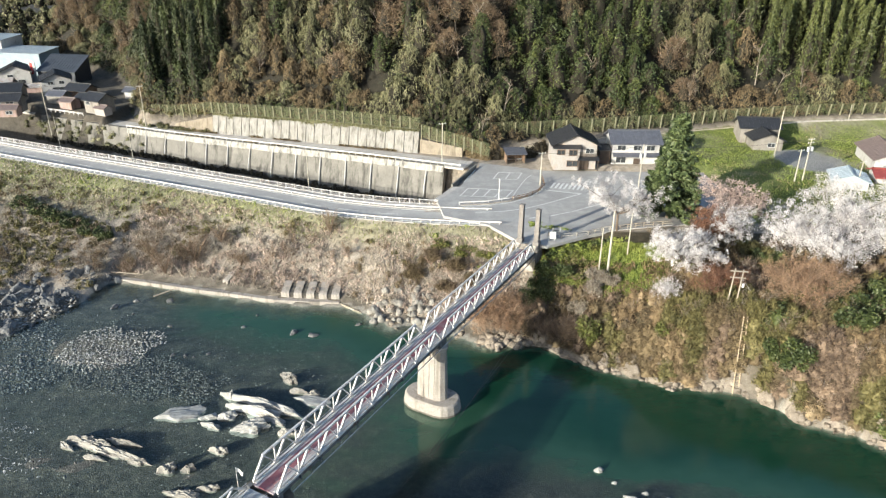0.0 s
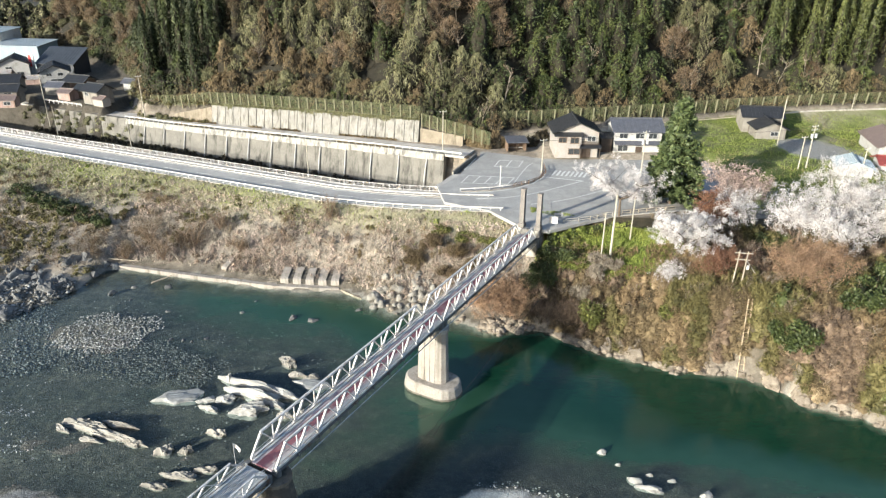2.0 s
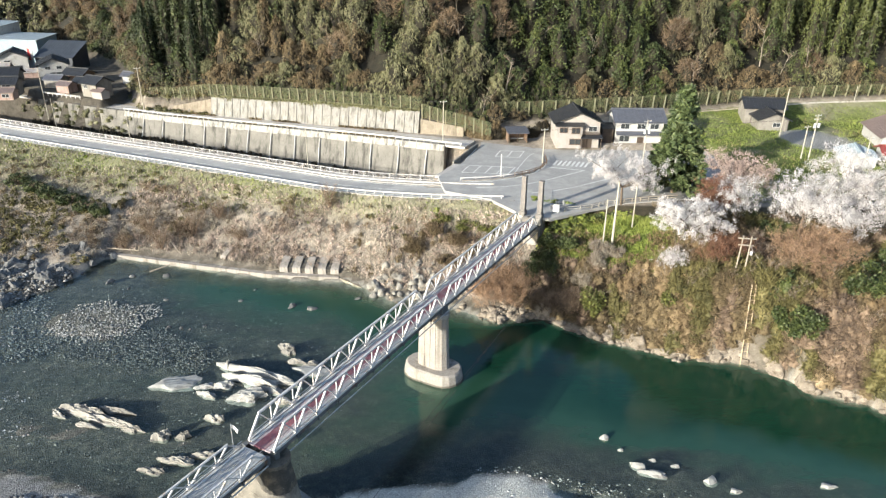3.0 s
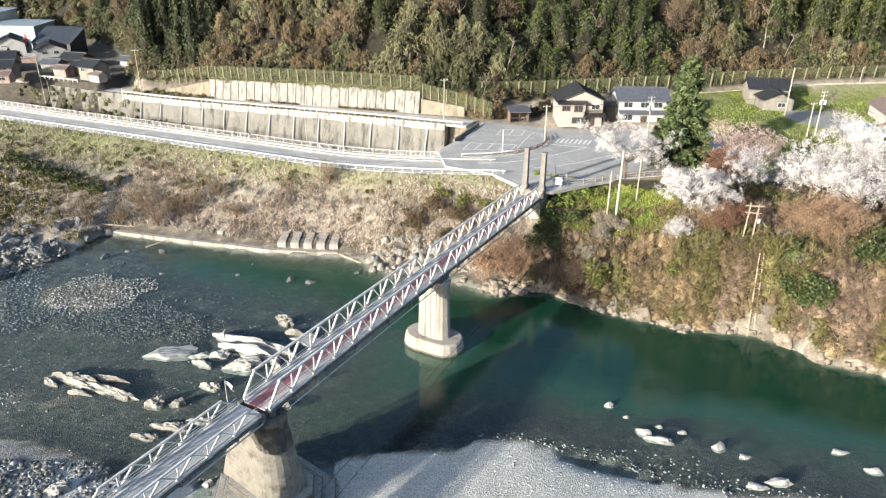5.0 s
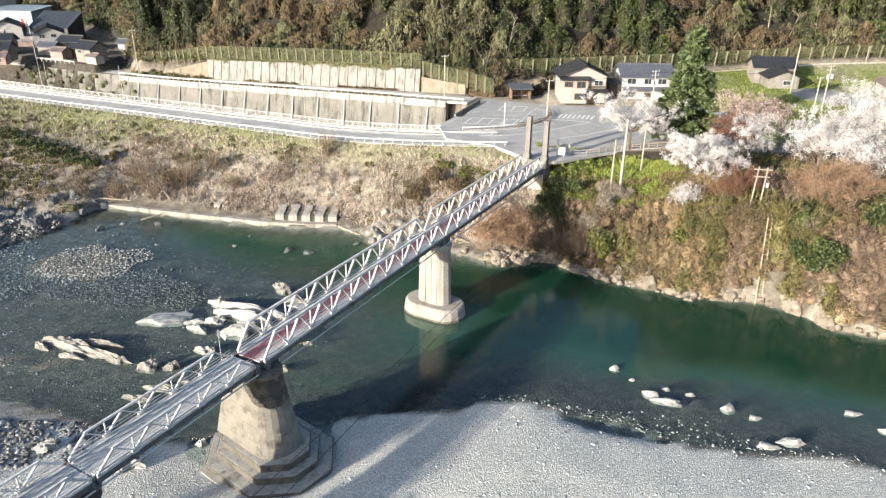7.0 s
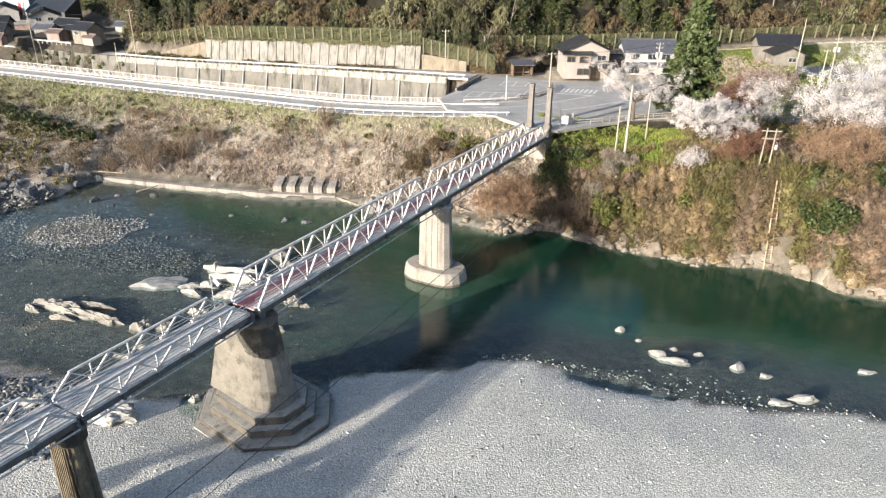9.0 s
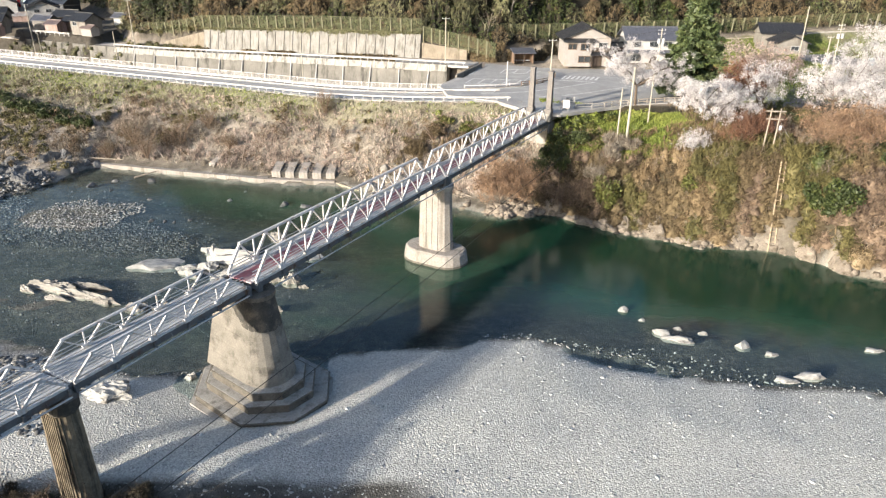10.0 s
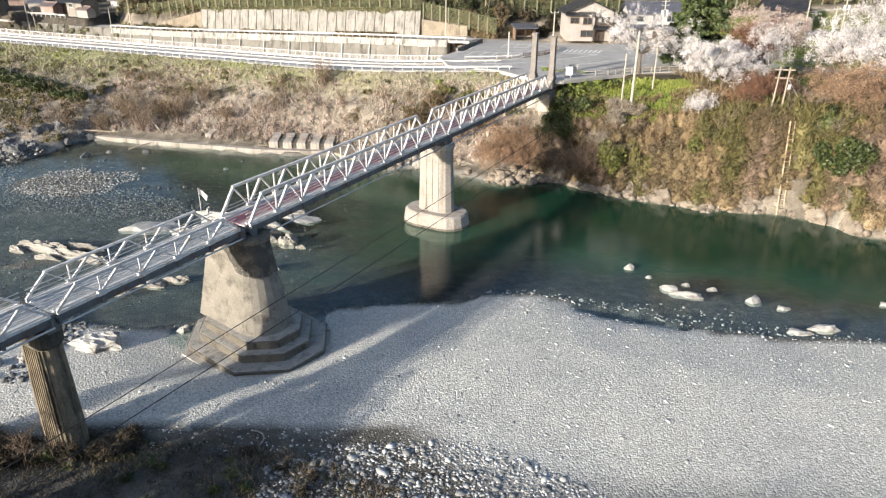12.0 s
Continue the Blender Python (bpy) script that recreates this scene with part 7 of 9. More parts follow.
CB = "cherry tree in full white blossom on the river bank"
crown_tree("cherry_tree", (34.2, 124.6), 24.0, (8.6, 5.4), M_BLOSSOM, "thin cherry tree in pale blossom beside the road", n=6400, leaf=0.34, seed=3, group="cherry trees", clump=1.25, n_limbs=8)
crown_tree("cherry_tree", (41.2, 104.0), 22.2, (6.4, 4.8), M_BLOSSOM, CB, n=8600, leaf=0.32, seed=4, group="cherry trees", clump=1.25, n_limbs=9)
crown_tree("cherry_tree", (37.0, 99.4), 15.6, (2.0, 1.8), M_BLOSSOM, CB, n=1100, leaf=0.28, seed=14, group="cherry trees", clump=0.8, trunk_r=0.15)
crown_tree("cherry_tree", (51.0, 112.0), 23.0, (2.9, 2.8), M_BLOSSOM, CB, n=2400, leaf=0.32, seed=5, group="cherry trees", clump=1.2)
crown_tree("cherry_tree", (61.0, 108.4), 25.4, (5.6, 5.0), M_BLOSSOM, CB, n=7000, leaf=0.34, seed=6, group="cherry trees", n_limbs=11, clump=1.45)
crown_tree("cherry_tree", (70.6, 112.8), 29.5, (7.2, 5.6), M_BLOSSOM, CB, n=8000, leaf=0.35, seed=7, group="cherry trees", n_limbs=11, clump=1.6)
crown_tree("cherry_tree", (82.0, 112.0), 28.0, (6.6, 5.4), M_BLOSSOM, CB, n=5000, leaf=0.36, seed=19, group="cherry trees", n_limbs=9, clump=1.6)
crown_tree("cherry_tree", (66.6, 104.6), 21.6, (5.4, 4.2), M_BLOSSOM, CB, n=4200, leaf=0.34, seed=17, group="cherry trees", n_limbs=9, clump=1.5)
crown_tree("cherry_tree", (76.4, 106.6), 23.0, (5.4, 4.4), M_BLOSSOM, CB, n=3800, leaf=0.34, seed=23, group="cherry trees", n_limbs=9, clump=1.5)
M_BUD = foliage("pinkish_buds", [(0.0, (0.20, 0.14, 0.12)), (0.5, (0.34, 0.26, 0.23)), (1.0, (0.50, 0.41, 0.38))], 0.3, 0.8)
crown_tree("budding_tree", (55.4, 122.4), 24.6, (6.0, 5.0), M_BUD, "leafless pinkish budding tree behind the cherries", n=3200, leaf=0.3, seed=8, aspect=4.0, clump=1.8)
crown_tree("red_leaf_tree", (47.6, 112.4), 23.6, (3.4, 2.8), M_RUSTY, "dark rusty red young tree between the cherries", n=3000, leaf=0.3, seed=9, aspect=2.2, clump=1.3, trunk_r=0.2)


def cedar(base, top_z, r, label, n=9000):
    base = Vector((base[0], base[1], height1(*base)))
    thing = tagged(empty("cedar_tree", base), label, "tree")
    h = top_z - base.z
    bm = bmesh.new()
    rod(bm, (0, 0, -0.4), (0, 0, h * 0.5), 0.5, 0.32, 10)
    rod(bm, (0, 0, h * 0.5), (0.1, 0, h), 0.32, 0.04, 8)
    rd = random.Random(11)
    pts, sz, nrm = [], [], []
    k = 0
    zz = 2.2
    while zz < h - 0.3:
        t = zz / h
        reach = r * (1 - t) ** 0.75 * rd.uniform(0.8, 1.12) + 0.3
        for j in range(6):
            a = rd.uniform(0, math.tau)
            rr = reach * rd.uniform(0.75, 1.1)
            tip = Vector((math.cos(a) * rr, math.sin(a) * rr, zz - 0.10 * rr + rd.uniform(-0.2, 0.2)))
            rod(bm, (0, 0, zz), tip, 0.09, 0.02, 4)
            m = int(26 + 60 * rr / r)
            q = rng.random(m) ** 0.6
            spread = 0.25 + 0.9 * (1 - q) * q * 2.2
            side = rng.normal(size=m) * spread * 0.55
            px = np.stack([tip.x * q - math.sin(a) * side, tip.y * q + math.cos(a) * side, zz + (tip.z - zz) * q + rng.normal(size=m) * 0.16 - 0.25 * np.abs(side)], 1)
            pts.append(px)
            sz.append(rng.uniform(0.35, 0.75, m))
        zz += 0.62
    part("trunk", bm, M_BARK, thing)
    leaf_cloud("crown", np.concatenate(pts), np.concatenate(sz), M_CEDAR, flat=0.5, parent=thing, aspect=2.2)
    return thing


M_CEDAR = foliage("cedar_needles", [(0.0, (0.022, 0.034, 0.012)), (0.5, (0.068, 0.094, 0.034)), (0.85, (0.125, 0.155, 0.058)), (1.0, (0.18, 0.205, 0.085))], 0.35)
cedar((46.3, 131.5), 35.6, 7.4, "tall dark green cedar standing beside the road")


def bush_part_names(aspect):
    return "twig_mass" if aspect > 3 else "leaf_mass"


def bush(base, radii, material, label, n=900, leaf=0.22, aspect=5.0, name="bush", stems=8, group="bank bushes", lift=0.55):
    """A shrub: stems fanning from the ground and twigs or leaves round them."""
    b = Vector((base[0], base[1], height1(base[0], base[1])))
    thing = tagged(empty(name, b), label, "shrub", group)
    bm = bmesh.new()
    rd = random.Random(int(base[0] * 13 + base[1] * 7))
    c = np.array([0, 0, radii[2] * lift])
    for k in range(stems):
        a = math.tau * k / stems + rd.uniform(-0.3, 0.3)
        e = Vector((math.cos(a) * radii[0] * 0.75, math.sin(a) * radii[1] * 0.75, radii[2] * rd.uniform(0.7, 1.4)))
        m = e * 0.45 + Vector((0, 0, radii[2] * 0.15))
        rod(bm, (0, 0, -0.2), m, 0.10, 0.06, 5)
        rod(bm, m, e, 0.06, 0.015, 4)
        for j in range(3):
            rod(bm, m, m + Vector((rd.uniform(-1, 1) * radii[0] * 0.4, rd.uniform(-1, 1) * radii[1] * 0.4, radii[2] * rd.uniform(0.2, 0.7))), 0.035, 0.01, 4)
    part("stem", bm, M_TWIG, thing)
    lobes = []
    for k in range(8):
        a = rng.uniform(0, math.tau)
        lobes.append(blob_points(c + np.array([math.cos(a) * radii[0] * 0.55, math.sin(a) * radii[1] * 0.55, radii[2] * rng.uniform(-0.35, 0.5)]), np.array(radii) * rng.uniform(0.35, 0.65), (n * 2 // 5 if aspect > 3 else n // 4) + 1, 0.25))
    p = np.concatenate(lobes)
    n = len(p)
    if aspect > 3:
        leaf, aspect = leaf * 0.28, aspect * 2.7
    else:
        leaf = leaf * 0.8
    rad = (p - np.array([0, 0, -0.4 * radii[2]]))
    rad /= np.linalg.norm(rad, axis=1)[:, None]
    keep = p[:, 2] > -0.3
    leaf_cloud(bush_part_names(aspect), p[keep], (rng.uniform(0.6, 1.4, n) * leaf)[keep], material, parent=thing, aspect=aspect, bias=(rad * (1.2 if aspect > 3 else 0.2))[keep])
    return thing



M_REDBROWN = foliage("red_brown_twigs", [(0.0, (0.11, 0.062, 0.035)), (0.5, (0.31, 0.195, 0.12)), (1.0, (0.50, 0.35, 0.235))], 0.3, 0.9)
M_GREYTWIG = foliage("grey_twigs", [(0.0, (0.065, 0.048, 0.038)), (0.5, (0.17, 0.12, 0.082)), (1.0, (0.32, 0.235, 0.165))], 0.3, 0.9)
M_OLIVE = foliage("olive_leaves", [(0.0, (0.026, 0.028, 0.010)), (0.5, (0.105, 0.092, 0.030)), (1.0, (0.215, 0.185, 0.076))], 0.3, 0.75)
M_YELLOWGREEN = foliage("yellow_green_leaves", [(0.0, (0.045, 0.052, 0.013)), (0.5, (0.112, 0.120, 0.026)), (1.0, (0.21, 0.205, 0.058))], 0.3, 0.7)
for x, y, r in ((17.6, 112.4, 2.4), (15.8, 111.2, 2.0), (19.0, 110.4, 2.0)):
    bush((x, y), (r, r * 0.9, r * 1.1), M_EVERGREEN, "dark green shrub hanging round the bridge abutment", n=1200, leaf=0.26, aspect=1.7)
TB = np.array([[x, y, height1(x, y) - 0.2] for x, y in ((7.0, 106.0), (9.2, 107.4), (11.4, 106.4), (12.6, 108.2), (8.4, 108.8), (14.2, 106.6), (10.4, 105.0), (5.6, 107.4))])
bare_trees(TB, np.array([4.6, 6.2, 6.4, 5.6, 5.2, 4.8, 3.8, 3.4]), np.array([2.2, 2.8, 3.0, 2.6, 2.4, 2.2, 1.9, 1.7]), M_REDBROWN, M_TWIG, "tall leafless russet bushes below the bridge", twigs=900, limbs=16, name="russet_bushes", leaf=(0.035, 0.06), aspect=12, radius=0.012)
bush((20.6, 103.6), (3.8, 3.2, 4.0), M_GREYTWIG, "dark grey leafless bush at the water's edge", n=1500, leaf=0.2, aspect=6, stems=14)
bush((17.4, 104.6), (2.6, 2.4, 3.0), M_GREYTWIG, "grey leafless bush at the water's edge", n=800, leaf=0.2, aspect=6, stems=12)
bush((25.0, 100.8), (2.0, 2.0, 4.0), M_YELLOWGREEN, "yellow-green evergreen shrub on the bank", n=1200, leaf=0.3, aspect=1.8)
def dome_bush(cx, cy, r, h, count, material, label, name):
    """An open, domed, leafless bush of many stems."""
    spots, hs, sp = [], [], []
    for k in range(count):
        q = math.sqrt((k + 0.3) / count)
        x, y = cx + r * q * math.cos(k * 2.4), cy + 0.75 * r * q * math.sin(k * 2.4)
        spots.append((x, y, height1(x, y) - 0.2))
        hs.append(h * (1.05 - 0.5 * q * q))
        sp.append(0.42 * h)
    bare_trees(np.array(spots), np.array(hs), np.array(sp), material, M_TWIG, label, twigs=620, limbs=13, name=name, leaf=(0.035, 0.06), aspect=12, radius=0.011)


dome_bush(44.6, 99.4, 3.6, 4.6, 9, M_RUSTY, "dark rusty red leafless bush on the bank", "rusty_bush")
dome_bush(10.4, 106.4, 4.6, 4.4, 13, M_REDBROWN, "broad brown leafless bush beside the bridge pier", "brown_bush")
dome_bush(14.8, 105.2, 2.6, 3.2, 6, M_SCRUB, "brown leafless bush on the rubble bank", "brown_bush")
dome_bush(58.0, 98.0, 6.2, 6.4, 17, M_REDBROWN, "broad russet leafless bush on the bank top", "russet_bush")
bush((53.2, 86.4), (2.6, 1.8, 3.2), M_EVERGREEN, "dark green evergreen shrub above the rocks", n=1600, leaf=0.34, aspect=1.7)
bush((51.2, 89.2), (2.4, 1.8, 2.6), M_EVERGREEN, "dark green evergreen shrub above the rocks", n=1200, leaf=0.34, aspect=1.7)
bush((62.5, 89.5), (3.4, 2.4, 2.8), M_EVERGREEN, "green evergreen shrub on the bank", n=1700, leaf=0.34, aspect=1.7)
bush((66.6, 93.0), (3.4, 2.8, 3.0), M_EVERGREEN, "green evergreen shrub on the bank", n=1700, leaf=0.34, aspect=1.7)
for x, y, r in ((20.6, 117.6, 1.8), (19.4, 114.6, 2.2), (22.4, 112.4, 1.9)):
    bush((x, y), (r, r * 0.9, r * 0.95), M_EVERGREEN, "dark green shrub beside the bridge end", n=1100, leaf=0.26, aspect=1.7)
for x, y, r in ((24.6, 117.8, 1.5), (26.0, 115.4, 1.3), (22.6, 120.0, 1.2), (28.6, 118.8, 1.1), (24.4, 110.6, 1.6)):
    bush((x, y), (r, r * 0.9, r * 0.7), M_YELLOWGREEN, "low yellow-green shrub on the sunny slope", n=700, leaf=0.22, aspect=1.8, lift=0.35)
for x, y, r in ((27.4, 109.6, 1.9), (26.0, 107.4, 2.0), (24.0, 105.6, 1.8), (30.0, 108.6, 1.5)):
    bush((x, y), (r, r * 0.9, r * 0.9), M_GREYREED, "pale bramble thicket on the slope", n=900, leaf=0.2, aspect=6)
bush((36.2, 95.6), (1.6, 1.2, 2.2), M_YELLOWGREEN, "yellow-green shrub on the bank", n=600, leaf=0.3, aspect=1.8)
for x, y, r, hgt in ((-58.0, 127.2, 3.8, 4.4), (-52.4, 130.4, 4.6, 4.4), (-62.6, 132.6, 3.6, 3.6), (-47.6, 133.6, 3.4, 3.2), (-66.0, 128.0, 2.6, 2.6), (-23.6, 131.2, 2.6, 4.2), (-42.0, 127.8, 2.4, 2.4)):
    bush((x, y), (r, r * 0.8, hgt), M_PINKBARE, "leafless grey-brown bush among dry reeds", n=int(150 * r), leaf=0.10, aspect=9, lift=0.6, stems=11)
for x, y, r in ((-82.5, 141.0, 3.0), (-88.0, 143.4, 3.4), (-78.0, 138.6, 2.8), (-93.5, 147.0, 3.0), (-74.2, 136.8, 2.2), (-99.0, 150.0, 3.2)):
    bush((x, y), (r, r * 0.8, r * 0.55), M_EVERGREEN, "low dark green bramble thicket on the bank", n=900, leaf=0.34, aspect=1.8, lift=0.4)
for x, y, r in ((-2.5, 120.6, 2.8), (2.6, 119.2, 2.4), (6.4, 115.4, 2.6), (-5.6, 119.0, 2.2), (0.2, 115.6, 2.0)):
    bush((x, y), (r, r * 0.8, r * 0.7), M_SCRUB, "dry brown thicket on the bank", n=700, leaf=0.24, aspect=5)
for x, y, r in ((-1.0, 124.2, 2.4), (4.5, 122.4, 2.6), (8.5, 121.4, 2.0)):
    bush((x, y), (r, r * 0.7, r * 0.45), M_YELLOWGREEN, "low yellow-green weeds on the bank", n=700, leaf=0.28, aspect=2.0, lift=0.3)


# ---- reeds, weeds and grass on the banks ----
def tufts(name, n, box_, keep, size, aspect, material, label, lean=1.6, lift=0.4):
    x, y, z = scatter(n, *box_, keep)
    s = rng.uniform(0.6, 1.4, len(x)) * size
    p = np.stack([x, y, z + s * aspect * 0.5 * lift], 1)
    up = np.tile([0.0, 0.0, lean], (len(x), 1))
    ob = leaf_cloud(name, p, s, material, aspect=aspect, bias=up)
    return tagged(ob, label, "grass", kind="stuff")


def bank_u(x, y):
    fs = np.maximum(np.interp(x, FAR_X, FAR_Y), np.where(x < -69, 116.0, 0))
    rd = np.interp(x, ROAD_X, ROAD_Y)
    return (y - fs) / np.maximum(rd - fs, 1)


def on_left(x, y, u0, u1, thr, scale, seed):
    u = bank_u(x, y)
    return (u > u0) & (u < u1) & (hash_noise(x, y, scale, seed) + 0.5 * hash_noise(x, y, scale / 4, seed + 1) > thr) & (x < 16)


def left_masses(n, u0, u1, thr, scale, seed, size, material, label, per=34, leaf=(0.10, 0.2), aspect=7, core=0.45, x0=-125, x1=16):
    x, y, z = scatter(n, x0, x1, 108, 182, lambda x, y: on_left(x, y, u0, u1, thr, scale, seed))
    s = rng.uniform(*size, len(x))
    foliage_masses("bank_brush", np.stack([x, y, z + s * 0.2], 1), np.stack([s, s, s * rng.uniform(0.6, 0.95, len(x))], 1), material, label, per, leaf, aspect, "brush", core)


M_PINKREED = foliage("pinkish_dead_stalks", [(0.0, (0.17, 0.125, 0.10)), (0.5, (0.42, 0.335, 0.28)), (1.0, (0.64, 0.54, 0.47))], 0.12, 0.9)
tufts("dry_reeds", 60000, (-125, 16, 108, 182), lambda x, y: on_left(x, y, 0.10, 0.985, -0.6, 7, 41), 0.15, 6.0, M_GREYREED, "dry tan reeds and grass covering the far bank", lean=1.1)
tufts("dead_stalks", 45000, (-70, 16, 108, 160), lambda x, y: on_left(x, y, 0.12, 0.9, -0.15, 9, 43), 0.13, 8.0, M_PINKREED, "pinkish dead stalks in drifts on the far bank", lean=1.1)
tufts("green_weeds", 30000, (-125, 16, 112, 182), lambda x, y: on_left(x, y, 0.62, 1.0, 0.05, 8, 45), 0.15, 4.0, M_GRASSLEAF, "green weeds and grass along the top of the bank")
def left_thicket():
    """Low brush on the far bank: pinkish and grey sticks, olive weeds."""
    gx, gy = np.meshgrid(np.arange(-124, 15, 1.5), np.arange(108, 180, 1.5))
    x, y = gx.ravel() + rng.uniform(-0.8, 0.8, gx.size), gy.ravel() + rng.uniform(-0.8, 0.8, gx.size)
    u = bank_u(x, y)
    n1 = hash_noise(x, y, 8, 43) + 0.5 * hash_noise(x, y, 3, 44)
    n2 = hash_noise(x, y, 6, 47) + 0.5 * hash_noise(x, y, 2.2, 48)
    keep = (u > 0.12) & (u < 0.93) & ((u < 0.64) | (u > 0.72)) & (rng.random(len(x)) < np.interp(u, [0.1, 0.3, 0.6, 0.75, 0.95], [0.4, 0.75, 0.75, 0.5, 0.3]))
    x, y, u, n1, n2 = x[keep], y[keep], u[keep], n1[keep], n2[keep]
    B = np.stack([x, y, height(x, y) - 0.15], 1)
    k = len(x)
    R, H = rng.uniform(0.5, 1.2, k), rng.uniform(0.5, 1.5, k) * np.interp(u, [0.1, 0.5, 0.9], [1.1, 1.0, 0.6])
    pk = (n1 > -0.2) & (x > -66)
    ol = ~pk & (n2 > 0.2) & ((x < -50) | (u > 0.6))
    gr = ~pk & ~ol & (n2 > -0.1)
    rest = ~pk & ~ol & ~gr
    for m, mat, lab, per, leaf, asp, dr in (
            (pk, M_PINKREED, "pinkish dead stalks and brush on the far bank", 100, (0.04, 0.085), 14.0, -1.0),
            (ol, M_OLIVE, "olive weeds and brush on the far bank", 80, (0.12, 0.26), 3.0, -0.4),
            (gr, M_SCRUB, "brown leafless brush on the far bank", 90, (0.05, 0.11), 11.0, -0.5),
            (rest, M_GREYREED, "dry tan reeds on the far bank", 100, (0.04, 0.085), 14.0, -1.0)):
        thicket("bank_brush", B[m], R[m], H[m], mat, lab, per=per, leaf=leaf, aspect=asp, droop=dr, spread=0.6, core=0.3, wild=0.5, category="brush")


left_thicket()
tufts("green_weeds", 24000, (-125, -12, 112, 182), lambda x, y: on_left(x, y, 0.78, 1.0, -0.3, 10, 145), 0.14, 4.0, M_GRASSLEAF, "green weeds and grass along the top of the bank")
sx, sy = rng.uniform(-85, 12, 420), rng.uniform(112, 165, 420)
ok = on_left(sx, sy, 0.15, 0.75, 0.1, 9, 151)
sx, sy = sx[ok][:70], sy[ok][:70]
bare_trees(np.stack([sx, sy, height(sx, sy) - 0.1], 1), rng.uniform(1.6, 3.6, len(sx)), rng.uniform(0.9, 1.8, len(sx)), M_PINKBARE, M_TWIG, "reddish leafless shrubs on the far bank", twigs=170, limbs=9, name="bank_saplings", leaf=(0.03, 0.06), aspect=13, radius=0.014)
left_masses(220, 0.55, 0.98, 0.25, 6, 49, (0.4, 1.0), M_GRASSLEAF, "green weed clumps along the top of the bank", leaf=(0.15, 0.35), aspect=2.5)


def on_right(x, y, d0, d1, thr, scale, seed):
    d = y - np.interp(x, FAR_X, FAR_Y)
    return (d > d0) & (d < d1) & (hash_noise(x, y, scale, seed) + 0.5 * hash_noise(x, y, scale / 4, seed + 1) > thr)


def bank_thicket():
    """The tangle that covers the steep right bank."""
    gx, gy = np.meshgrid(np.arange(15, 98, 1.0), np.arange(62, 128, 1.0))
    x, y = gx.ravel() + rng.uniform(-0.6, 0.6, gx.size), gy.ravel() + rng.uniform(-0.6, 0.6, gx.size)
    hx, hd = np.meshgrid(np.arange(31, 98, 0.9), np.arange(0.7, 5.2, 0.38))
    hx = hx.ravel() + rng.uniform(-0.5, 0.5, hx.size)
    x, y = np.concatenate([x, hx]), np.concatenate([y, np.interp(hx, FAR_X, FAR_Y) + hd.ravel() + rng.uniform(-0.2, 0.2, len(hx))])
    d = y - np.interp(x, FAR_X, FAR_Y)
    limit = np.interp(x, [15, 22, 38, 44, 52, 98], [8, 10.5, 11.5, 17, 34, 48])
    n1 = hash_noise(x, y, 6, 55) + 0.5 * hash_noise(x, y, 2.5, 56)
    n2 = hash_noise(x, y, 5, 51) + 0.5 * hash_noise(x, y, 2.2, 52)
    low = np.interp(x, [15, 24, 32, 44, 60, 98], [2.2, 1.6, 0.9, 0.8, 1.0, 1.2]) + 0.7 * n2
    low = np.where(x > 40, np.minimum(low, 0.95 + 0.25 * np.sin(x * 1.7)), low)
    keep = (d > low) & (d < limit) & (rng.random(len(x)) < np.where(d > 14, 0.36, 0.86))
    x, y, d, n1, n2 = x[keep], y[keep], d[keep], n1[keep], n2[keep]
    B = np.stack([x, y, height(x, y) - 0.25], 1)
    k = len(x)
    R, H = rng.uniform(0.75, 1.5, k) * np.where(d > 14, 1.35, 1), rng.uniform(1.1, 2.7, k) * np.where(d < 5, 0.8, 1)
    ev = (n1 > 0.5) & (x > 46)
    ol = ~ev & (n1 > 0.12) & (x > 27)
    gr = ~ev & ~ol & (n2 > 0.35)
    sc = ~ev & ~ol & ~gr & (n2 > -0.25)
    rest = ~ev & ~ol & ~gr & ~sc
    for m, mat, lab, per, leaf, asp, dr, sp in (
            (ev, M_EVERGREEN, "green evergreen brush on the bank", 130, (0.16, 0.36), 1.7, 0.2, 0.6),
            (ol, M_OLIVE, "olive green reeds and brush on the steep bank", 140, (0.11, 0.24), 5.0, -0.7, 0.7),
            (gr, M_GREYTWIG, "grey leafless brush on the steep bank", 140, (0.07, 0.14), 9.0, -0.4, 0.8),
            (sc, M_SCRUB, "brown leafless brush on the steep bank", 140, (0.08, 0.16), 8.0, -0.3, 0.8),
            (rest, M_BANKREED, "dry tan reeds and brush on the steep bank", 140, (0.08, 0.16), 8.0, -0.5, 0.7)):
        thicket("bank_brush", B[m], R[m], H[m], mat, lab, per=per, leaf=leaf, aspect=asp, droop=dr, spread=sp, core=0.66, wild=0.5, category="brush")
    m = rng.random(k) < 0.07
    bare_trees(B[m], rng.uniform(2.2, 4.2, m.sum()), rng.uniform(0.9, 1.7, m.sum()), M_GREYTWIG, M_PALESTEM, "pale leafless saplings on the steep bank", twigs=60, limbs=6, name="bank_saplings", leaf=(0.03, 0.05), aspect=12, radius=0.014)


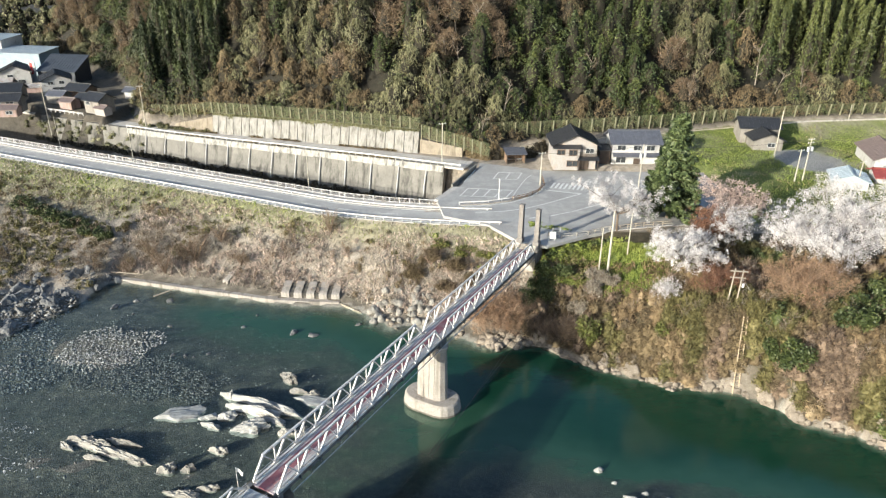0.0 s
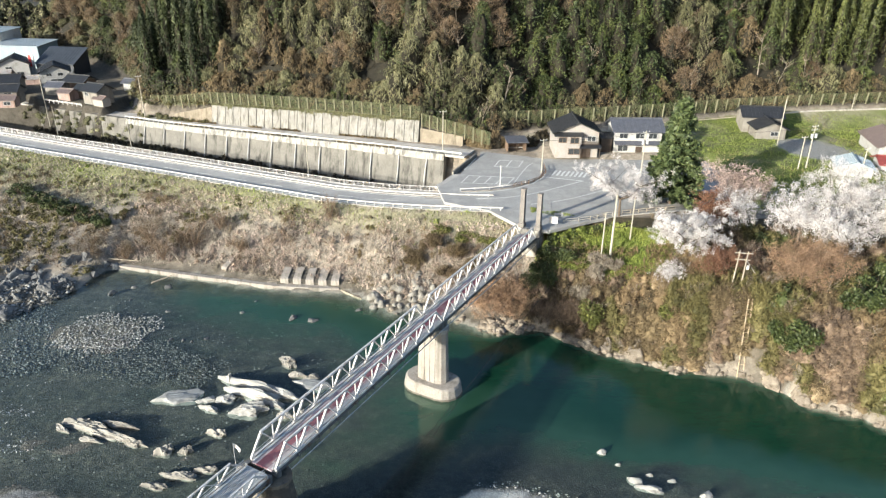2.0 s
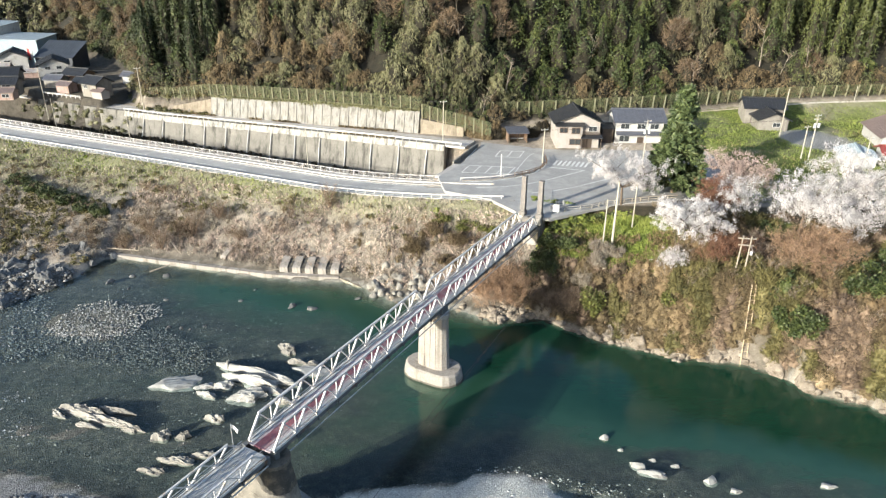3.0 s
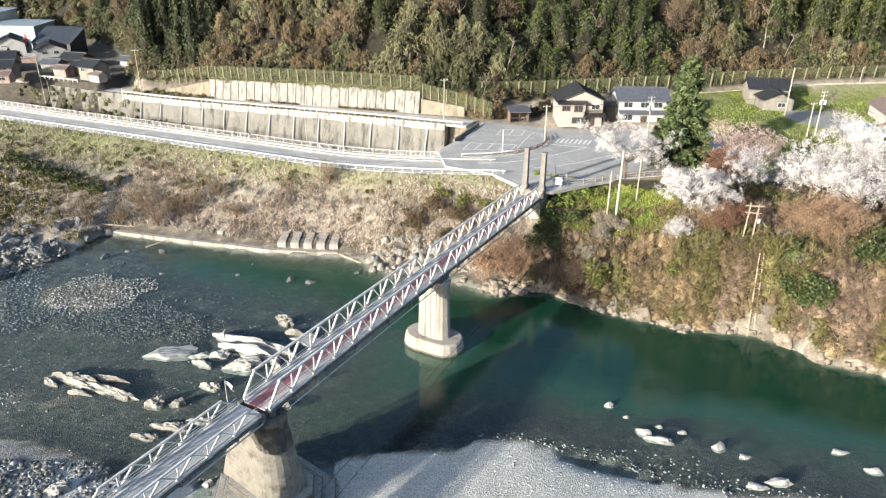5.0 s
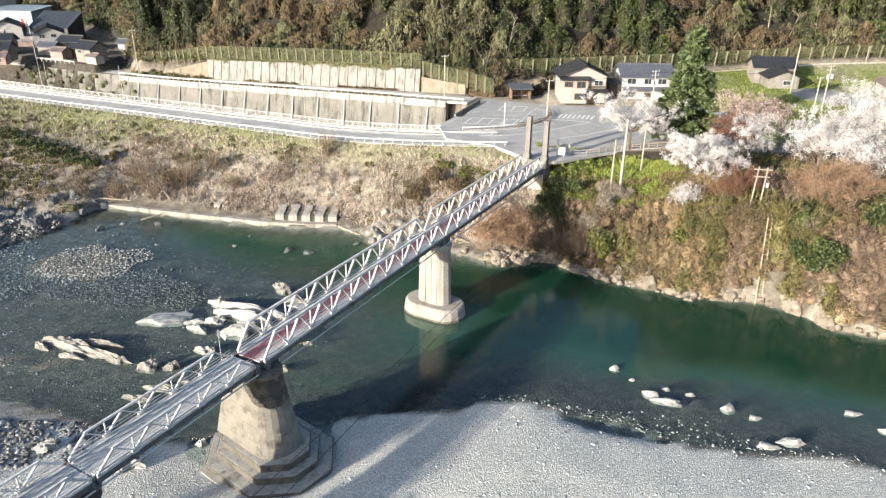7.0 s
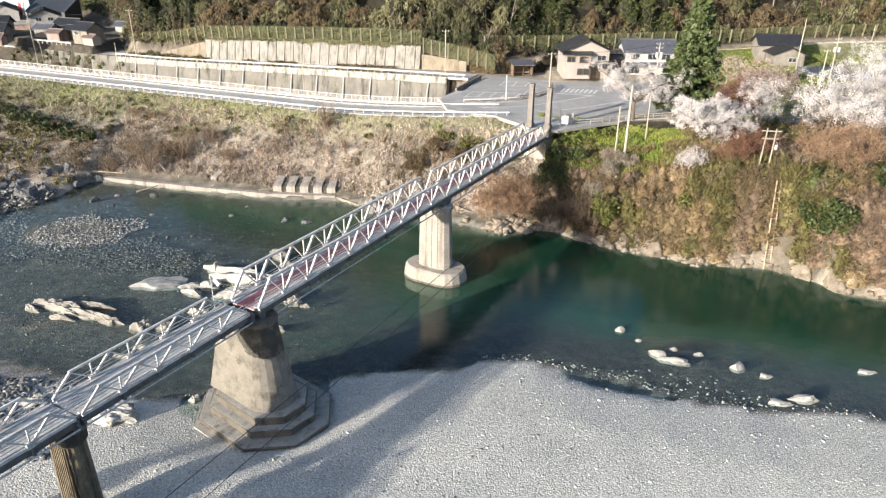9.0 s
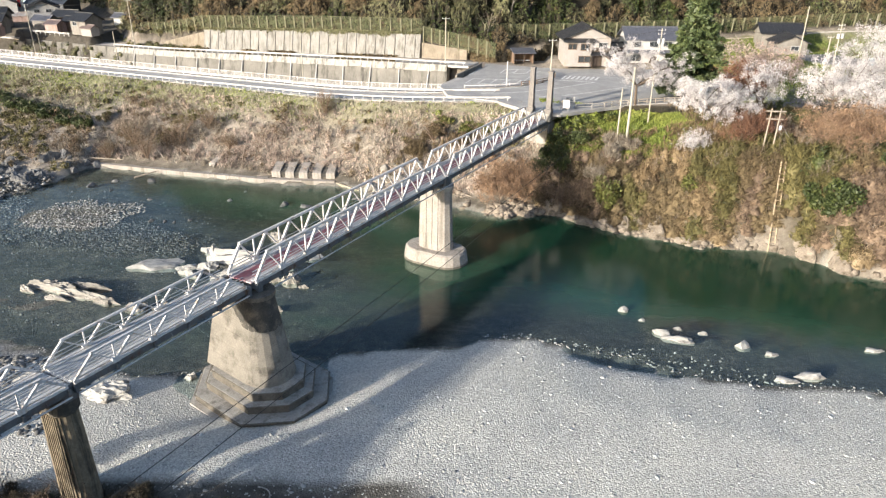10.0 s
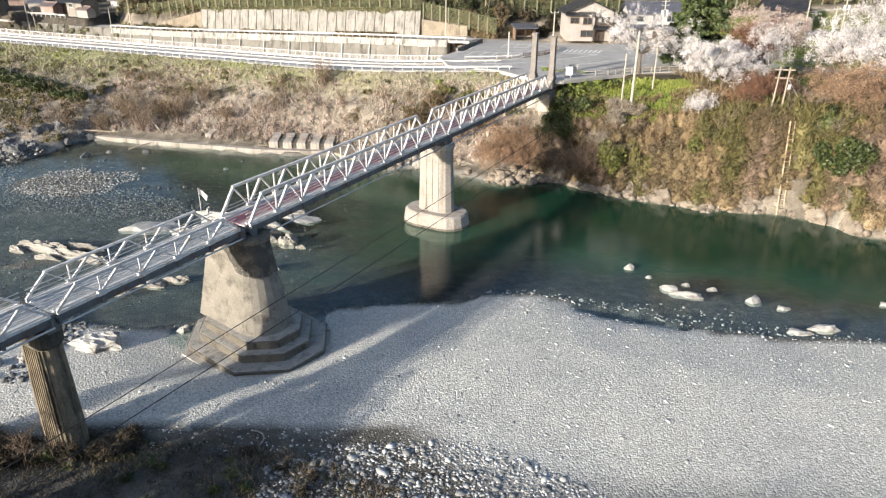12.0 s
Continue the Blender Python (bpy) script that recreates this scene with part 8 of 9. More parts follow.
bank_thicket()
tufts("bank_scrub", 44000, (17, 80, 68, 125), lambda x, y: on_right(x, y, 0.8, 20, -0.6, 6, 51), 0.12, 9.0, M_BANKREED, "dry tan grass on the steep bank", lean=0.9, lift=0.9)
tufts("bank_scrub", 14000, (40, 92, 96, 128), lambda x, y: on_right(x, y, 10, 34, -0.2, 6, 77), 0.12, 10.0, M_SCRUB, "dry brush under the cherry trees", lift=0.9)
tufts("green_grass", 45000, (17, 46, 100, 128), lambda x, y: on_right(x, y, 9.5, 27, -0.6, 5, 57), 0.13, 4.5, M_GRASSLEAF, "bright green grass on the sunny slope")
tufts("green_grass", 42000, (54, 140, 126, 195), lambda x, y: (y < np.interp(x, HILL_X, HILL_Y) - 1.5) & (hash_noise(x, y, 9, 59) > -0.45) & (((x - 93) / 8) ** 2 + ((y - 168) / 10) ** 2 > 1), 0.12, 4.0, M_GRASSLEAF, "green grass field in front of the houses")
tufts("dry_reeds", 9000, (54, 140, 126, 195), lambda x, y: (y < np.interp(x, HILL_X, HILL_Y) - 1.5) & (hash_noise(x, y, 9, 61) > 0.2), 0.12, 4.5, M_REED, "dry grass patches in the field")
# brush of the near bank: a muddy hollow with low weeds, pale dry grass and cobbles
M_DRYBRUSH = foliage("dark_dry_brush", [(0.0, (0.012, 0.010, 0.007)), (0.6, (0.04, 0.033, 0.02)), (1.0, (0.17, 0.14, 0.085))], 0.3, 0.9)


def near_bank(x, y):
    return (y < 39.4 + 0.7 * hash_noise(x, y, 3, 65) + 1.0 * smooth(-18, -26, x) - 0.42 * np.clip(x + 12, 0, 30)) & (x < -1)


tufts("near_brush", 15000, (-46, -1, 26, 42), lambda x, y: near_bank(x, y) & (hash_noise(x, y, 3, 66) > -0.5), 0.05, 11.0, M_DRYBRUSH, "dark dry weeds on the near bank", lean=1.0)
tufts("near_grass", 13000, (-46, -3, 26, 41), lambda x, y: near_bank(x, y) & (hash_noise(x, y, 2.6, 67) + 0.4 * hash_noise(x, y, 0.9, 68) > 0.22), 0.045, 13.0, M_REED, "pale dry grass in tufts on the near bank", lean=1.3)
tufts("near_grass", 7000, (-46, -6, 26, 40), lambda x, y: near_bank(x, y) & (hash_noise(x, y, 3.4, 69) > 0.3), 0.05, 9.0, M_YELLOWGREEN, "olive green weeds on the near bank", lean=1.2)
x, y, z = scatter(2600, -30, 2, 30, 41.5, lambda x, y: near_bank(x, y) & (x > -13 + 2 * hash_noise(x, y, 2, 72)) & (hash_noise(x, y, 3, 70) + 0.5 * hash_noise(x, y, 1.2, 71) > 0.1))
stone_field("cobbles", np.stack([x, y, z], 1), rng.uniform(0.08, 0.26, len(x)) * (1 + 1.0 * (rng.random(len(x)) < 0.06)), M_STONES_DARK, "grey cobbles among the weeds of the near bank")
n = 60
xx, yy = rng.uniform(-44, -9, n), rng.uniform(28, 38.6, n)
keep_n = near_bank(xx, yy)
xx, yy = xx[keep_n], yy[keep_n]
B = np.stack([xx, yy, height(xx, yy) - 0.1], 1)
k = len(xx)
bare_trees(B, rng.uniform(0.7, 1.6, k), rng.uniform(0.4, 0.8, k), M_GREYTWIG, M_PALESTEM, "leafless twiggy shrubs in the near brush", twigs=80, limbs=7, name="near_saplings", leaf=(0.012, 0.025), aspect=14, radius=0.010)
g = hash_noise(xx, yy, 5, 97)
for m, mat, lab, lf, asp, dr in ((g > 0.15, M_EVERGREEN, "dark green weeds in the near brush", (0.05, 0.12), 2.2, 0.0), (g <= 0.15, M_DRYBRUSH, "dark dry weeds in the near brush", (0.03, 0.07), 7.0, -0.6)):
    q = int(m.sum())
    thicket("near_weeds", B[m], rng.uniform(0.4, 1.0, q), rng.uniform(0.25, 0.7, q), mat, lab, per=320, leaf=lf, aspect=asp, droop=dr, core=0.5, wild=0.5, category="brush")

# dark growth round the foot of the bank pier
n = 34
xx, yy = rng.uniform(-34, -22.5, n), rng.uniform(36.5, 40.2, n)
B = np.stack([xx, yy, height(xx, yy) - 0.2], 1)
thicket("near_weeds", B, rng.uniform(0.5, 1.1, n), rng.uniform(0.5, 1.3, n), M_DRYBRUSH, "dark weeds round the foot of the bridge pier", per=420, leaf=(0.03, 0.07), aspect=8, droop=-0.6, core=0.5, wild=0.5, category="brush")
bare_trees(B[:16], rng.uniform(1.2, 2.6, 16), rng.uniform(0.5, 1.0, 16), M_DRYBRUSH, M_TWIG, "leafless dark shrubs round the foot of the bridge pier", twigs=110, limbs=8, name="near_saplings", leaf=(0.012, 0.025), aspect=14, radius=0.012)
sapling_base = np.array([[-27.6, 37.6, height1(-27.6, 37.6) - 0.1], [-29.4, 37.2, height1(-29.4, 37.2) - 0.1]])
bare_trees(sapling_base, np.array([4.6, 3.6]), np.array([1.3, 1.1]), M_DRYBRUSH, M_TWIG, "thin leafless sapling in front of the bridge pier", twigs=40, limbs=9, name="near_saplings", leaf=(0.012, 0.025), aspect=14, radius=0.013)
# a pale hose left lying in the mud
bm = bmesh.new()
hose = [(-14.6 - 0.05 * k + 1.55 * math.sin(k * 0.21), 40.9 - 1.3 * (1 - math.cos(k * 0.21)), 0.72) for k in range(10)]
hose = [(x, y, height1(x, y) + 0.06) for x, y, z in hose]
for a, b in zip(hose, hose[1:]):
    rod(bm, a, b, 0.06, n=6)
tagged(obj_from_bm("hose", bm, M_ROCK_WHITE), "pale hose lying in a bend on the mud", "hose")
rock(-19.3, 40.9, 0.9, 0.7, 0.45, M_ROCK_WHITE, "round white boulder at the edge of the gravel", 20, small=True, group="gravel boulders")
rock(-18.6, 40.4, 0.5, 0.35, 0.2, M_ROCK_WHITE, "small white stone at the edge of the gravel", 0, small=True, group="gravel boulders")

# ---- river wall, groynes ----
river_wall = tagged(empty("river_wall", (-45, 121, 0)), "low pale concrete river wall with a flat top", "wall", "river works")
inv = Vector((-45, 121, 0))
line = [(-70.5, 126.6), (-63.0, 125.0), (-56.0, 123.2), (-48.0, 121.2), (-40.0, 119.4), (-33.0, 117.8), (-26.0, 117.2), (-20.2, 117.0)]
for k, (a, b) in enumerate(zip(line, line[1:])):
    a, b = Vector((*a, 0)) - inv, Vector((*b, 0)) - inv
    d = (b - a).normalized()
    bm = bmesh.new()
    w = 0.75 if k < 4 else 1.1
    n = Vector((-d.y, d.x, 0)) * w
    e = d * 0.012
    f = [a + e - n * 0.3, b - e - n * 0.3, b - e + n, a + e + n]
    loft(bm, [[v + Vector((0, 0, -0.8)) for v in f], [v + Vector((0, 0, 0.75)) for v in f]])
    part("wall_segment", bm, M_CONC_LIGHT, river_wall)


def groyne_block(x, y, rz, tilt, s=1.0, z=0.9):
    bm = bmesh.new()
    loft(bm, [[(-0.82 * s, -1.9 * s, -1.8), (0.82 * s, -1.9 * s, -1.8), (0.82 * s, 1.9 * s, -1.8), (-0.82 * s, 1.9 * s, -1.8)], [(-0.78 * s, -1.8 * s, -0.1), (0.78 * s, -1.8 * s, -0.1), (0.78 * s, 0.2 * s, 0.55), (-0.78 * s, 0.2 * s, 0.55)], [(-0.74 * s, -1.5 * s, 0.05), (0.74 * s, -1.5 * s, 0.05), (0.76 * s, 1.8 * s, 0.8), (-0.76 * s, 1.8 * s, 0.8)]])
    ob = obj_from_bm("groyne_block", bm, M_CONC_LIGHT)
    ob.matrix_basis = pose(x, y, z, 0, 0, rz)
    return tagged(ob, "tilted concrete groyne block behind the river wall", "concrete block", "groyne blocks")


for k in range(5):
    groyne_block(-31.0 + 2.5 * k, 120.3 - 0.2 * k, -3, 0, 1.0, 1.9)
# near-black fillers stand in for the deep shade between the blocks
for k in range(4):
    bm = bmesh.new()
    loft(bm, [[(-0.46, -1.62, -1.6), (0.46, -1.62, -1.6), (0.46, 1.3, -1.6), (-0.46, 1.3, -1.6)], [(-0.46, -1.62, -0.14), (0.46, -1.62, -0.14), (0.46, 1.3, 0.52), (-0.46, 1.3, 0.52)]])
    bmesh.ops.recalc_face_normals(bm, faces=bm.faces)
    slot = tagged(obj_from_bm("groyne_gap_shade", bm, M_CONC_CAP), "black filler painted as the shade between two groyne blocks", "recess", "groyne recesses")
    slot.matrix_basis = pose(-29.75 + 2.5 * k, 120.2 - 0.2 * k, 1.9, 0, 0, -3)
for k, (x, y) in enumerate(((-43.6, 124.6), (-40.9, 125.2), (-38.3, 125.6), (-35.9, 125.6))):
    groyne_block(x, y, -24 + 4 * k, 0, 0.85, 1.9)
bm = bmesh.new()
loft(bm, [[(-32.6, 118.0, 0.1), (-19.8, 117.6, 0.1), (-19.4, 123.4, 0.1), (-32.8, 123.8, 0.1)], [(-32.6, 118.0, 0.45), (-19.8, 117.6, 0.45), (-19.6, 123.2, 0.5), (-32.8, 123.6, 0.5)]])
tagged(obj_from_bm("apron", bm, M_CONC_OLD), "sloping concrete apron under the groyne blocks", "apron", "river works")
bm = bmesh.new()
ribbon(bm, [(-19.4, 122.6, 3.5), (-16.4, 123.8, 4.3), (-13.0, 125.4, 5.1), (-9.6, 127.2, 5.9)], (1.3, 1.1), 0.3, 0.8)
tagged(obj_from_bm("ramp", bm, M_CONC_OLD), "pale concrete ramp up the river bank", "ramp", "river works")
bm = bmesh.new()
beam(bm, (-19.8, 117.0, 0.3), (-15.4, 114.2, -0.2), 0.7, 0.5)
tagged(obj_from_bm("sill", bm, M_CONC_OLD), "dark concrete sill running into the water", "sill", "river works")
for p, q, r in (((-70.5, 128.0, 1.3), (-62.6, 127.0, 1.2), 0.16), ((-57.6, 119.4, 0.1), (-54.2, 121.6, 0.7), 0.2), ((-56.4, 128.4, 3.0), (-53.6, 125.0, 1.8), 0.14), ((-34.6, 118.6, 1.0), (-31.8, 119.2, 1.1), 0.1), ((-25.0, 123.6, 3.2), (-20.0, 121.6, 2.6), 0.1)):
    bm = bmesh.new()
    rod(bm, p, q, r, r * 0.5, 7)
    tagged(obj_from_bm("driftwood", bm, M_WOODPOLE), "bleached driftwood log on the bank", "log", "driftwood")


# ---- poles, cables, signs ----
def utility_pole(base, top_z, label, arms=1, r=0.17, material=None, transformer=False, arm_rz=20, lean=(0, 0)):
    z0 = height1(base[0], base[1]) if len(base) < 3 else base[2]
    thing = tagged(empty("utility_pole", (base[0], base[1], z0)), label, "pole", "poles")
    h = top_z - z0
    bm = bmesh.new()
    rod(bm, (0, 0, -0.5), (lean[0], lean[1], h), r, r * 0.65, 8)
    part("shaft", bm, material or M_POLE, thing)
    a = radians(arm_rz)
    d = Vector((math.cos(a), math.sin(a), 0))
    for k in range(arms):
        z = h - 0.35 - 0.8 * k
        bm = bmesh.new()
        beam(bm, -d * 0.9 + Vector((0, 0, z)), d * 0.9 + Vector((0, 0, z)), 0.1, 0.1)
        arm = part("crossarm", bm, M_GALV, thing)
        for s in (-0.8, 0.0, 0.8):
            bm = bmesh.new()
            rod(bm, d * s + Vector((0, 0, z)), d * s + Vector((0, 0, z + 0.28)), 0.06, 0.05, 6)
            part("insulator", bm, M_WHITE, arm)
    if transformer:
        for s in (-0.55, 0.55):
            bm = bmesh.new()
            rod(bm, d * s + Vector((0, -0.3, h - 3.0)), d * s + Vector((0, -0.3, h - 2.0)), 0.32, 0.32, 10)
            part("transformer", bm, M_GALV, thing)
    return thing


utility_pole((30.1, 112.3), 22.1, "pale tapered concrete pole on the grassy slope", arms=0, r=0.24)
utility_pole((28.8, 113.6), 18.3, "slim pale pole on the grassy slope", arms=0, r=0.15)
utility_pole((34.2, 115.4), 20.6, "slim pale pole on the grassy slope", arms=0, r=0.13)
utility_pole((-31.9, 152.4, 3.0), 20.4, "pale street pole rising beside the road", arms=0, r=0.13)
utility_pole((-83.2, 175.6, 3.0), 19.2, "pale street pole rising beside the road", arms=0, r=0.13)
utility_pole((-93.5, 209.8), 24.0, "concrete utility pole beside the upper road", arms=1)
utility_pole((-130.4, 221.2), 21.6, "concrete utility pole in the village", arms=1)
utility_pole((-115.6, 199.0), 16.6, "thin pole below the village road", arms=0, r=0.1)
utility_pole((-0.6, 166.5), 24.2, "concrete utility pole at the upper road's end", arms=1)
utility_pole((22.3, 151.0, 13.4), 21.5, "concrete utility pole at the junction", arms=1)
utility_pole((44.8, 149.5, 13.4), 24.0, "concrete utility pole with crossarms by the houses", arms=2, transformer=True)
utility_pole((83.8, 152.6), 25.0, "concrete utility pole with transformers", arms=2, transformer=True)
utility_pole((81.6, 151.8), 22.6, "concrete utility pole beside its twin", arms=1)
utility_pole((93.6, 147.3), 21.3, "concrete utility pole by the low buildings", arms=1)
utility_pole((85.2, 171.0), 27.0, "tall concrete utility pole by the small house", arms=0)
utility_pole((117.4, 197.0), 23.2, "slim pole in front of the concrete wall", arms=0, r=0.12)

guard_rail([(-131, 222.4, 12.9), (-124, 219.6, 12.9), (-116, 216.4, 12.8)], label="white guard rail at the village road")
hp = tagged(empty("h_frame_pole", (45.6, 94.9, height1(45.6, 94.9))), "weathered double pole frame with two crossbars", "pole", "poles")
hz0 = height1(45.6, 94.9)
for sx in (-0.62, 0.62):
    bm = bmesh.new()
    rod(bm, (sx, -0.3 * sx, -1.0), (sx * 0.9 + 0.2, -0.3 * sx, 19.5 - hz0), 0.13, 0.10, 8)
    part("pole", bm, M_WOODPOLE, hp)
for z, w in ((19.1, 1.3), (18.0, 1.1)):
    bm = bmesh.new()
    beam(bm, (-w + 0.2, 0.2, z - hz0), (w + 0.2, -0.2, z - hz0), 0.16, 0.16)
    part("crossbar", bm, M_WOODPOLE, hp)
bm = bmesh.new()
rod(bm, (1.0, -0.5, 16.6 - hz0), (1.0, -0.5, 17.2 - hz0), 0.2, 0.2, 8)
part("lamp", bm, M_WHITE, hp)
bm = bmesh.new()
rod(bm, (0.7, -0.2, 18.0 - hz0), (4.0, 0.6, 14.0 - hz0), 0.03, 0.03, 4)
part("stay_wire", bm, M_GALV, hp)
bm = bmesh.new()
box(bm, 0, 1.3, 0, 0.8, 0, 0.7, 0.05)
ob = tagged(obj_from_bm("white_box", bm, M_WALL_WHITE), "white equipment box at the foot of the poles", "box")
ob.matrix_basis = pose(46.9, 94.2, height1(47.4, 94.6) - 0.05, 0, 0, 10)
M_LADDER = surface("bleached_timber", (0.42, 0.33, 0.22), (0.56, 0.46, 0.33), 1.5, 9, 0.8, 0.2, stain=(0.24, 0.17, 0.11), stain_scale=1.5)
ld = tagged(empty("gauge_ladder", (46.7, 89.6, 0)), "long timber ladder down the river bank", "ladder")
for s in (-0.45, 0.45):
    bm = bmesh.new()
    rod(bm, (s, 0.0, -0.8), (s * 0.7 + 0.25, 2.5, 12.7), 0.11, 0.10, 6)
    part("rail", bm, M_LADDER, ld)
for k in range(16):
    t = 0.05 + 0.055 * k
    bm = bmesh.new()
    c = Vector((0, 0.0, -0.8)).lerp(Vector((0.25, 2.5, 12.7)), t)
    w = 0.45 - 0.13 * t
    rod(bm, c - Vector((w, 0, 0)), c + Vector((w, 0, 0)), 0.05, 0.05, 5)
    part("rung", bm, M_LADDER, ld)


def cable(p, q, sag, label, r=0.028, n=14):
    cu = bpy.data.curves.new("cable", "CURVE")
    cu.dimensions, cu.bevel_depth, cu.bevel_resolution = "3D", r, 1
    sp = cu.splines.new("POLY")
    sp.points.add(n)
    for k in range(n + 1):
        t = k / n
        v = Vector(p).lerp(Vector(q), t) - Vector((0, 0, sag * 4 * t * (1 - t)))
        sp.points[k].co = (*v, 1)
    cu.materials.append(M_BLACK)
    return tagged(new("cable", cu), label, "cable", "cables")


cable((-42.7, -20.0, 14.2), (20.6, 104.6, 11.4), 0.6, "black cable strung across the river")
cable((-33.0, -16.0, 18.5), (16.0, 107.4, 4.0), 0.4, "black cable strung across the river")
cable((-93.5, 209.8, 23.6), (-0.6, 166.5, 23.8), 1.4, "black power cable along the upper road", 0.03)
cable((-0.6, 166.5, 23.8), (22.3, 151.0, 21.1), 0.5, "black power cable over the car park", 0.03)
cable((22.3, 151.0, 21.1), (44.8, 149.5, 23.6), 0.5, "black power cable over the junction", 0.03)
cable((44.8, 149.5, 23.6), (83.8, 152.6, 24.6), 1.0, "black power cable above the cherry trees", 0.03)
cable((83.8, 152.6, 24.6), (93.6, 147.3, 21.0), 0.2, "black power cable between poles", 0.03)
cable((-130.4, 221.2, 21.2), (-93.5, 209.8, 23.6), 0.6, "black power cable into the village", 0.03)

# sign in the car park, board and low fence at the bridge end, flag
sg = tagged(empty("sign_post", (12.0, 140.6, 13.5)), "white steel sign post beside the car park", "sign post")
bm = bmesh.new()
rod(bm, (0, 0, -0.2), (0, 0, 4.9), 0.11, 0.10, 8)
part("post", bm, M_WHITE, sg)
bm = bmesh.new()
box(bm, -0.22, 0.22, -0.16, 0.16, -0.02, 0.5, 0.03)
part("foot", bm, M_WHITE, sg)
sb = tagged(empty("notice_board", (21.6, 120.4, 13.4), 14), "white notice board on two legs at the bridge end", "notice board")
bm = bmesh.new()
box(bm, -0.85, 0.85, -0.06, 0.06, 0.55, 2.1, 0.03)
part("panel", bm, M_WALL_WHITE, sb)
for s in (-0.6, 0.6):
    bm = bmesh.new()
    beam(bm, (s, 0, -0.2), (s, 0, 0.6), 0.1, 0.1)
    part("leg", bm, M_GALV, sb)
bm = bmesh.new()
box(bm, -0.6, 0.6, -0.075, -0.055, 1.5, 1.62)
part("text_bar", bm, M_ROOF_GREY, sb)
bm = bmesh.new()
box(bm, -0.6, 0.35, -0.075, -0.055, 1.15, 1.25)
part("text_bar", bm, M_ROOF_GREY, sb)


def post_fence(points, h, label, material, rails=2, every=1.6, name="low_fence"):
    base = Vector(points[0])
    thing = tagged(empty(name, base), label, "fence", "fences")
    for a, b in zip(points, points[1:]):
        a, b = Vector(a) - base, Vector(b) - base
        n = max(1, int((b - a).length / every))
        for k in range(n):
            p = a.lerp(b, k / n)
            bm = bmesh.new()
            beam(bm, p - Vector((0, 0, 0.3)), p + Vector((0, 0, h)), 0.14, 0.14)
            part("post", bm, material, thing)
        for r in range(rails):
            bm = bmesh.new()
            z = Vector((0, 0, h * (0.9 - 0.45 * r)))
            beam(bm, a + z, b + z, 0.09, 0.12)
            part("rail", bm, material, thing)
    return thing


post_fence([(22.6, 120.2, 13.4), (25.6, 120.9, 13.4), (28.0, 121.8, 13.4), (31.0, 123.6, 13.4), (34.5, 124.8, 13.4)], 1.0, "pale concrete post fence along the road edge", M_CONC)
post_fence([(34.8, 124.9, 13.4), (40, 126.4, 13.4), (46, 127.6, 13.4)], 1.0, "brown timber fence behind the cherry tree", M_WOODPOLE)
fl = tagged(empty("flag_pole", br(-2.2, BR_W + 0.1, CHORD_Z)), "thin flag pole with a small white flag", "flag")
bm = bmesh.new()
rod(bm, (0, 0, -0.2), (-0.1, 0.3, 3.3), 0.035, 0.03, 6)
part("pole", bm, M_GALV, fl)
bm = bmesh.new()
rows = []
for k in range(7):
    t = k / 6
    w = 0.10 * math.sin(t * 5)
    rows.append([bm.verts.new((-0.1 + 0.75 * t, 0.3 + w, 3.2 - 0.55 * t)), bm.verts.new((-0.1 + 0.62 * t, 0.3 + w, 2.75 - 0.6 * t))])
for a, b in zip(rows, rows[1:]):
    bm.faces.new((a[0], a[1], b[1], b[0]))
flag_cloth = part("cloth", bm, M_WHITE, fl)
flag_cloth.modifiers.new("thickness", "SOLIDIFY").thickness = 0.01


# ---- rockfall fence on the hill ----
def rockfall_fence(points, h, label, every=2.9):
    """Leaning posts and a net of wires between them."""
    base = Vector(points[0])
    thing = tagged(empty("rockfall_fence", base), label, "fence", "rockfall fences")
    bm = bmesh.new()
    beam(bm, (0, -0.1, -0.6), (0, -0.6, h), 0.32, 0.3)
    first = part("post", bm, M_FENCEPOST, thing)
    k = 0
    for a, b in zip(points, points[1:]):
        a, b = Vector(a) - base, Vector(b) - base
        n = max(1, round((b - a).length / every))
        for j in range(n):
            p, q = a.lerp(b, j / n), a.lerp(b, (j + 1) / n)
            if k:
                part_of_mesh("post", first.data, thing, Matrix.Translation(p))
            bm = bmesh.new()
            m = 12
            for i in range(m + 1):
                o = Vector((0, -0.5 * i / m + 0.1, h * i / m))
                beam(bm, p + o, q + o, 0.05, 0.09)
            for i in range(1, 6):
                c = p.lerp(q, i / 6)
                beam(bm, c + Vector((0, 0.1, 0)), c + Vector((0, -0.4, h)), 0.04, 0.04)
            part("net_panel", bm, M_FENCE, thing)
            k += 1
    return thing


M_FENCEPOST = surface("pale_weathered_steel", (0.20, 0.20, 0.125), (0.28, 0.27, 0.18), 0.6, 6, 0.8, 0.1, stain=(0.2, 0.15, 0.1), stain_scale=0.7)
M_FENCE = surface("weathered_green_steel", (0.11, 0.13, 0.06), (0.17, 0.18, 0.095), 0.6, 6, 0.8, 0.1, stain=(0.16, 0.11, 0.07), stain_scale=0.7)
rockfall_fence([(x, hill_y(x) + 0.6, hill_z(x) + 0.1) for x in (-70.2, -55, -36, -20, -6.6)], 3.5, "green rusting rockfall fence on top of the white wall")
rockfall_fence([(-93, 216.0, 13.4), (-84, 211.6, 14.2), (-76, 207.6, 15.6), (-70.4, 204.8, 16.8)], 3.5, "green rockfall fence climbing along the hill foot")
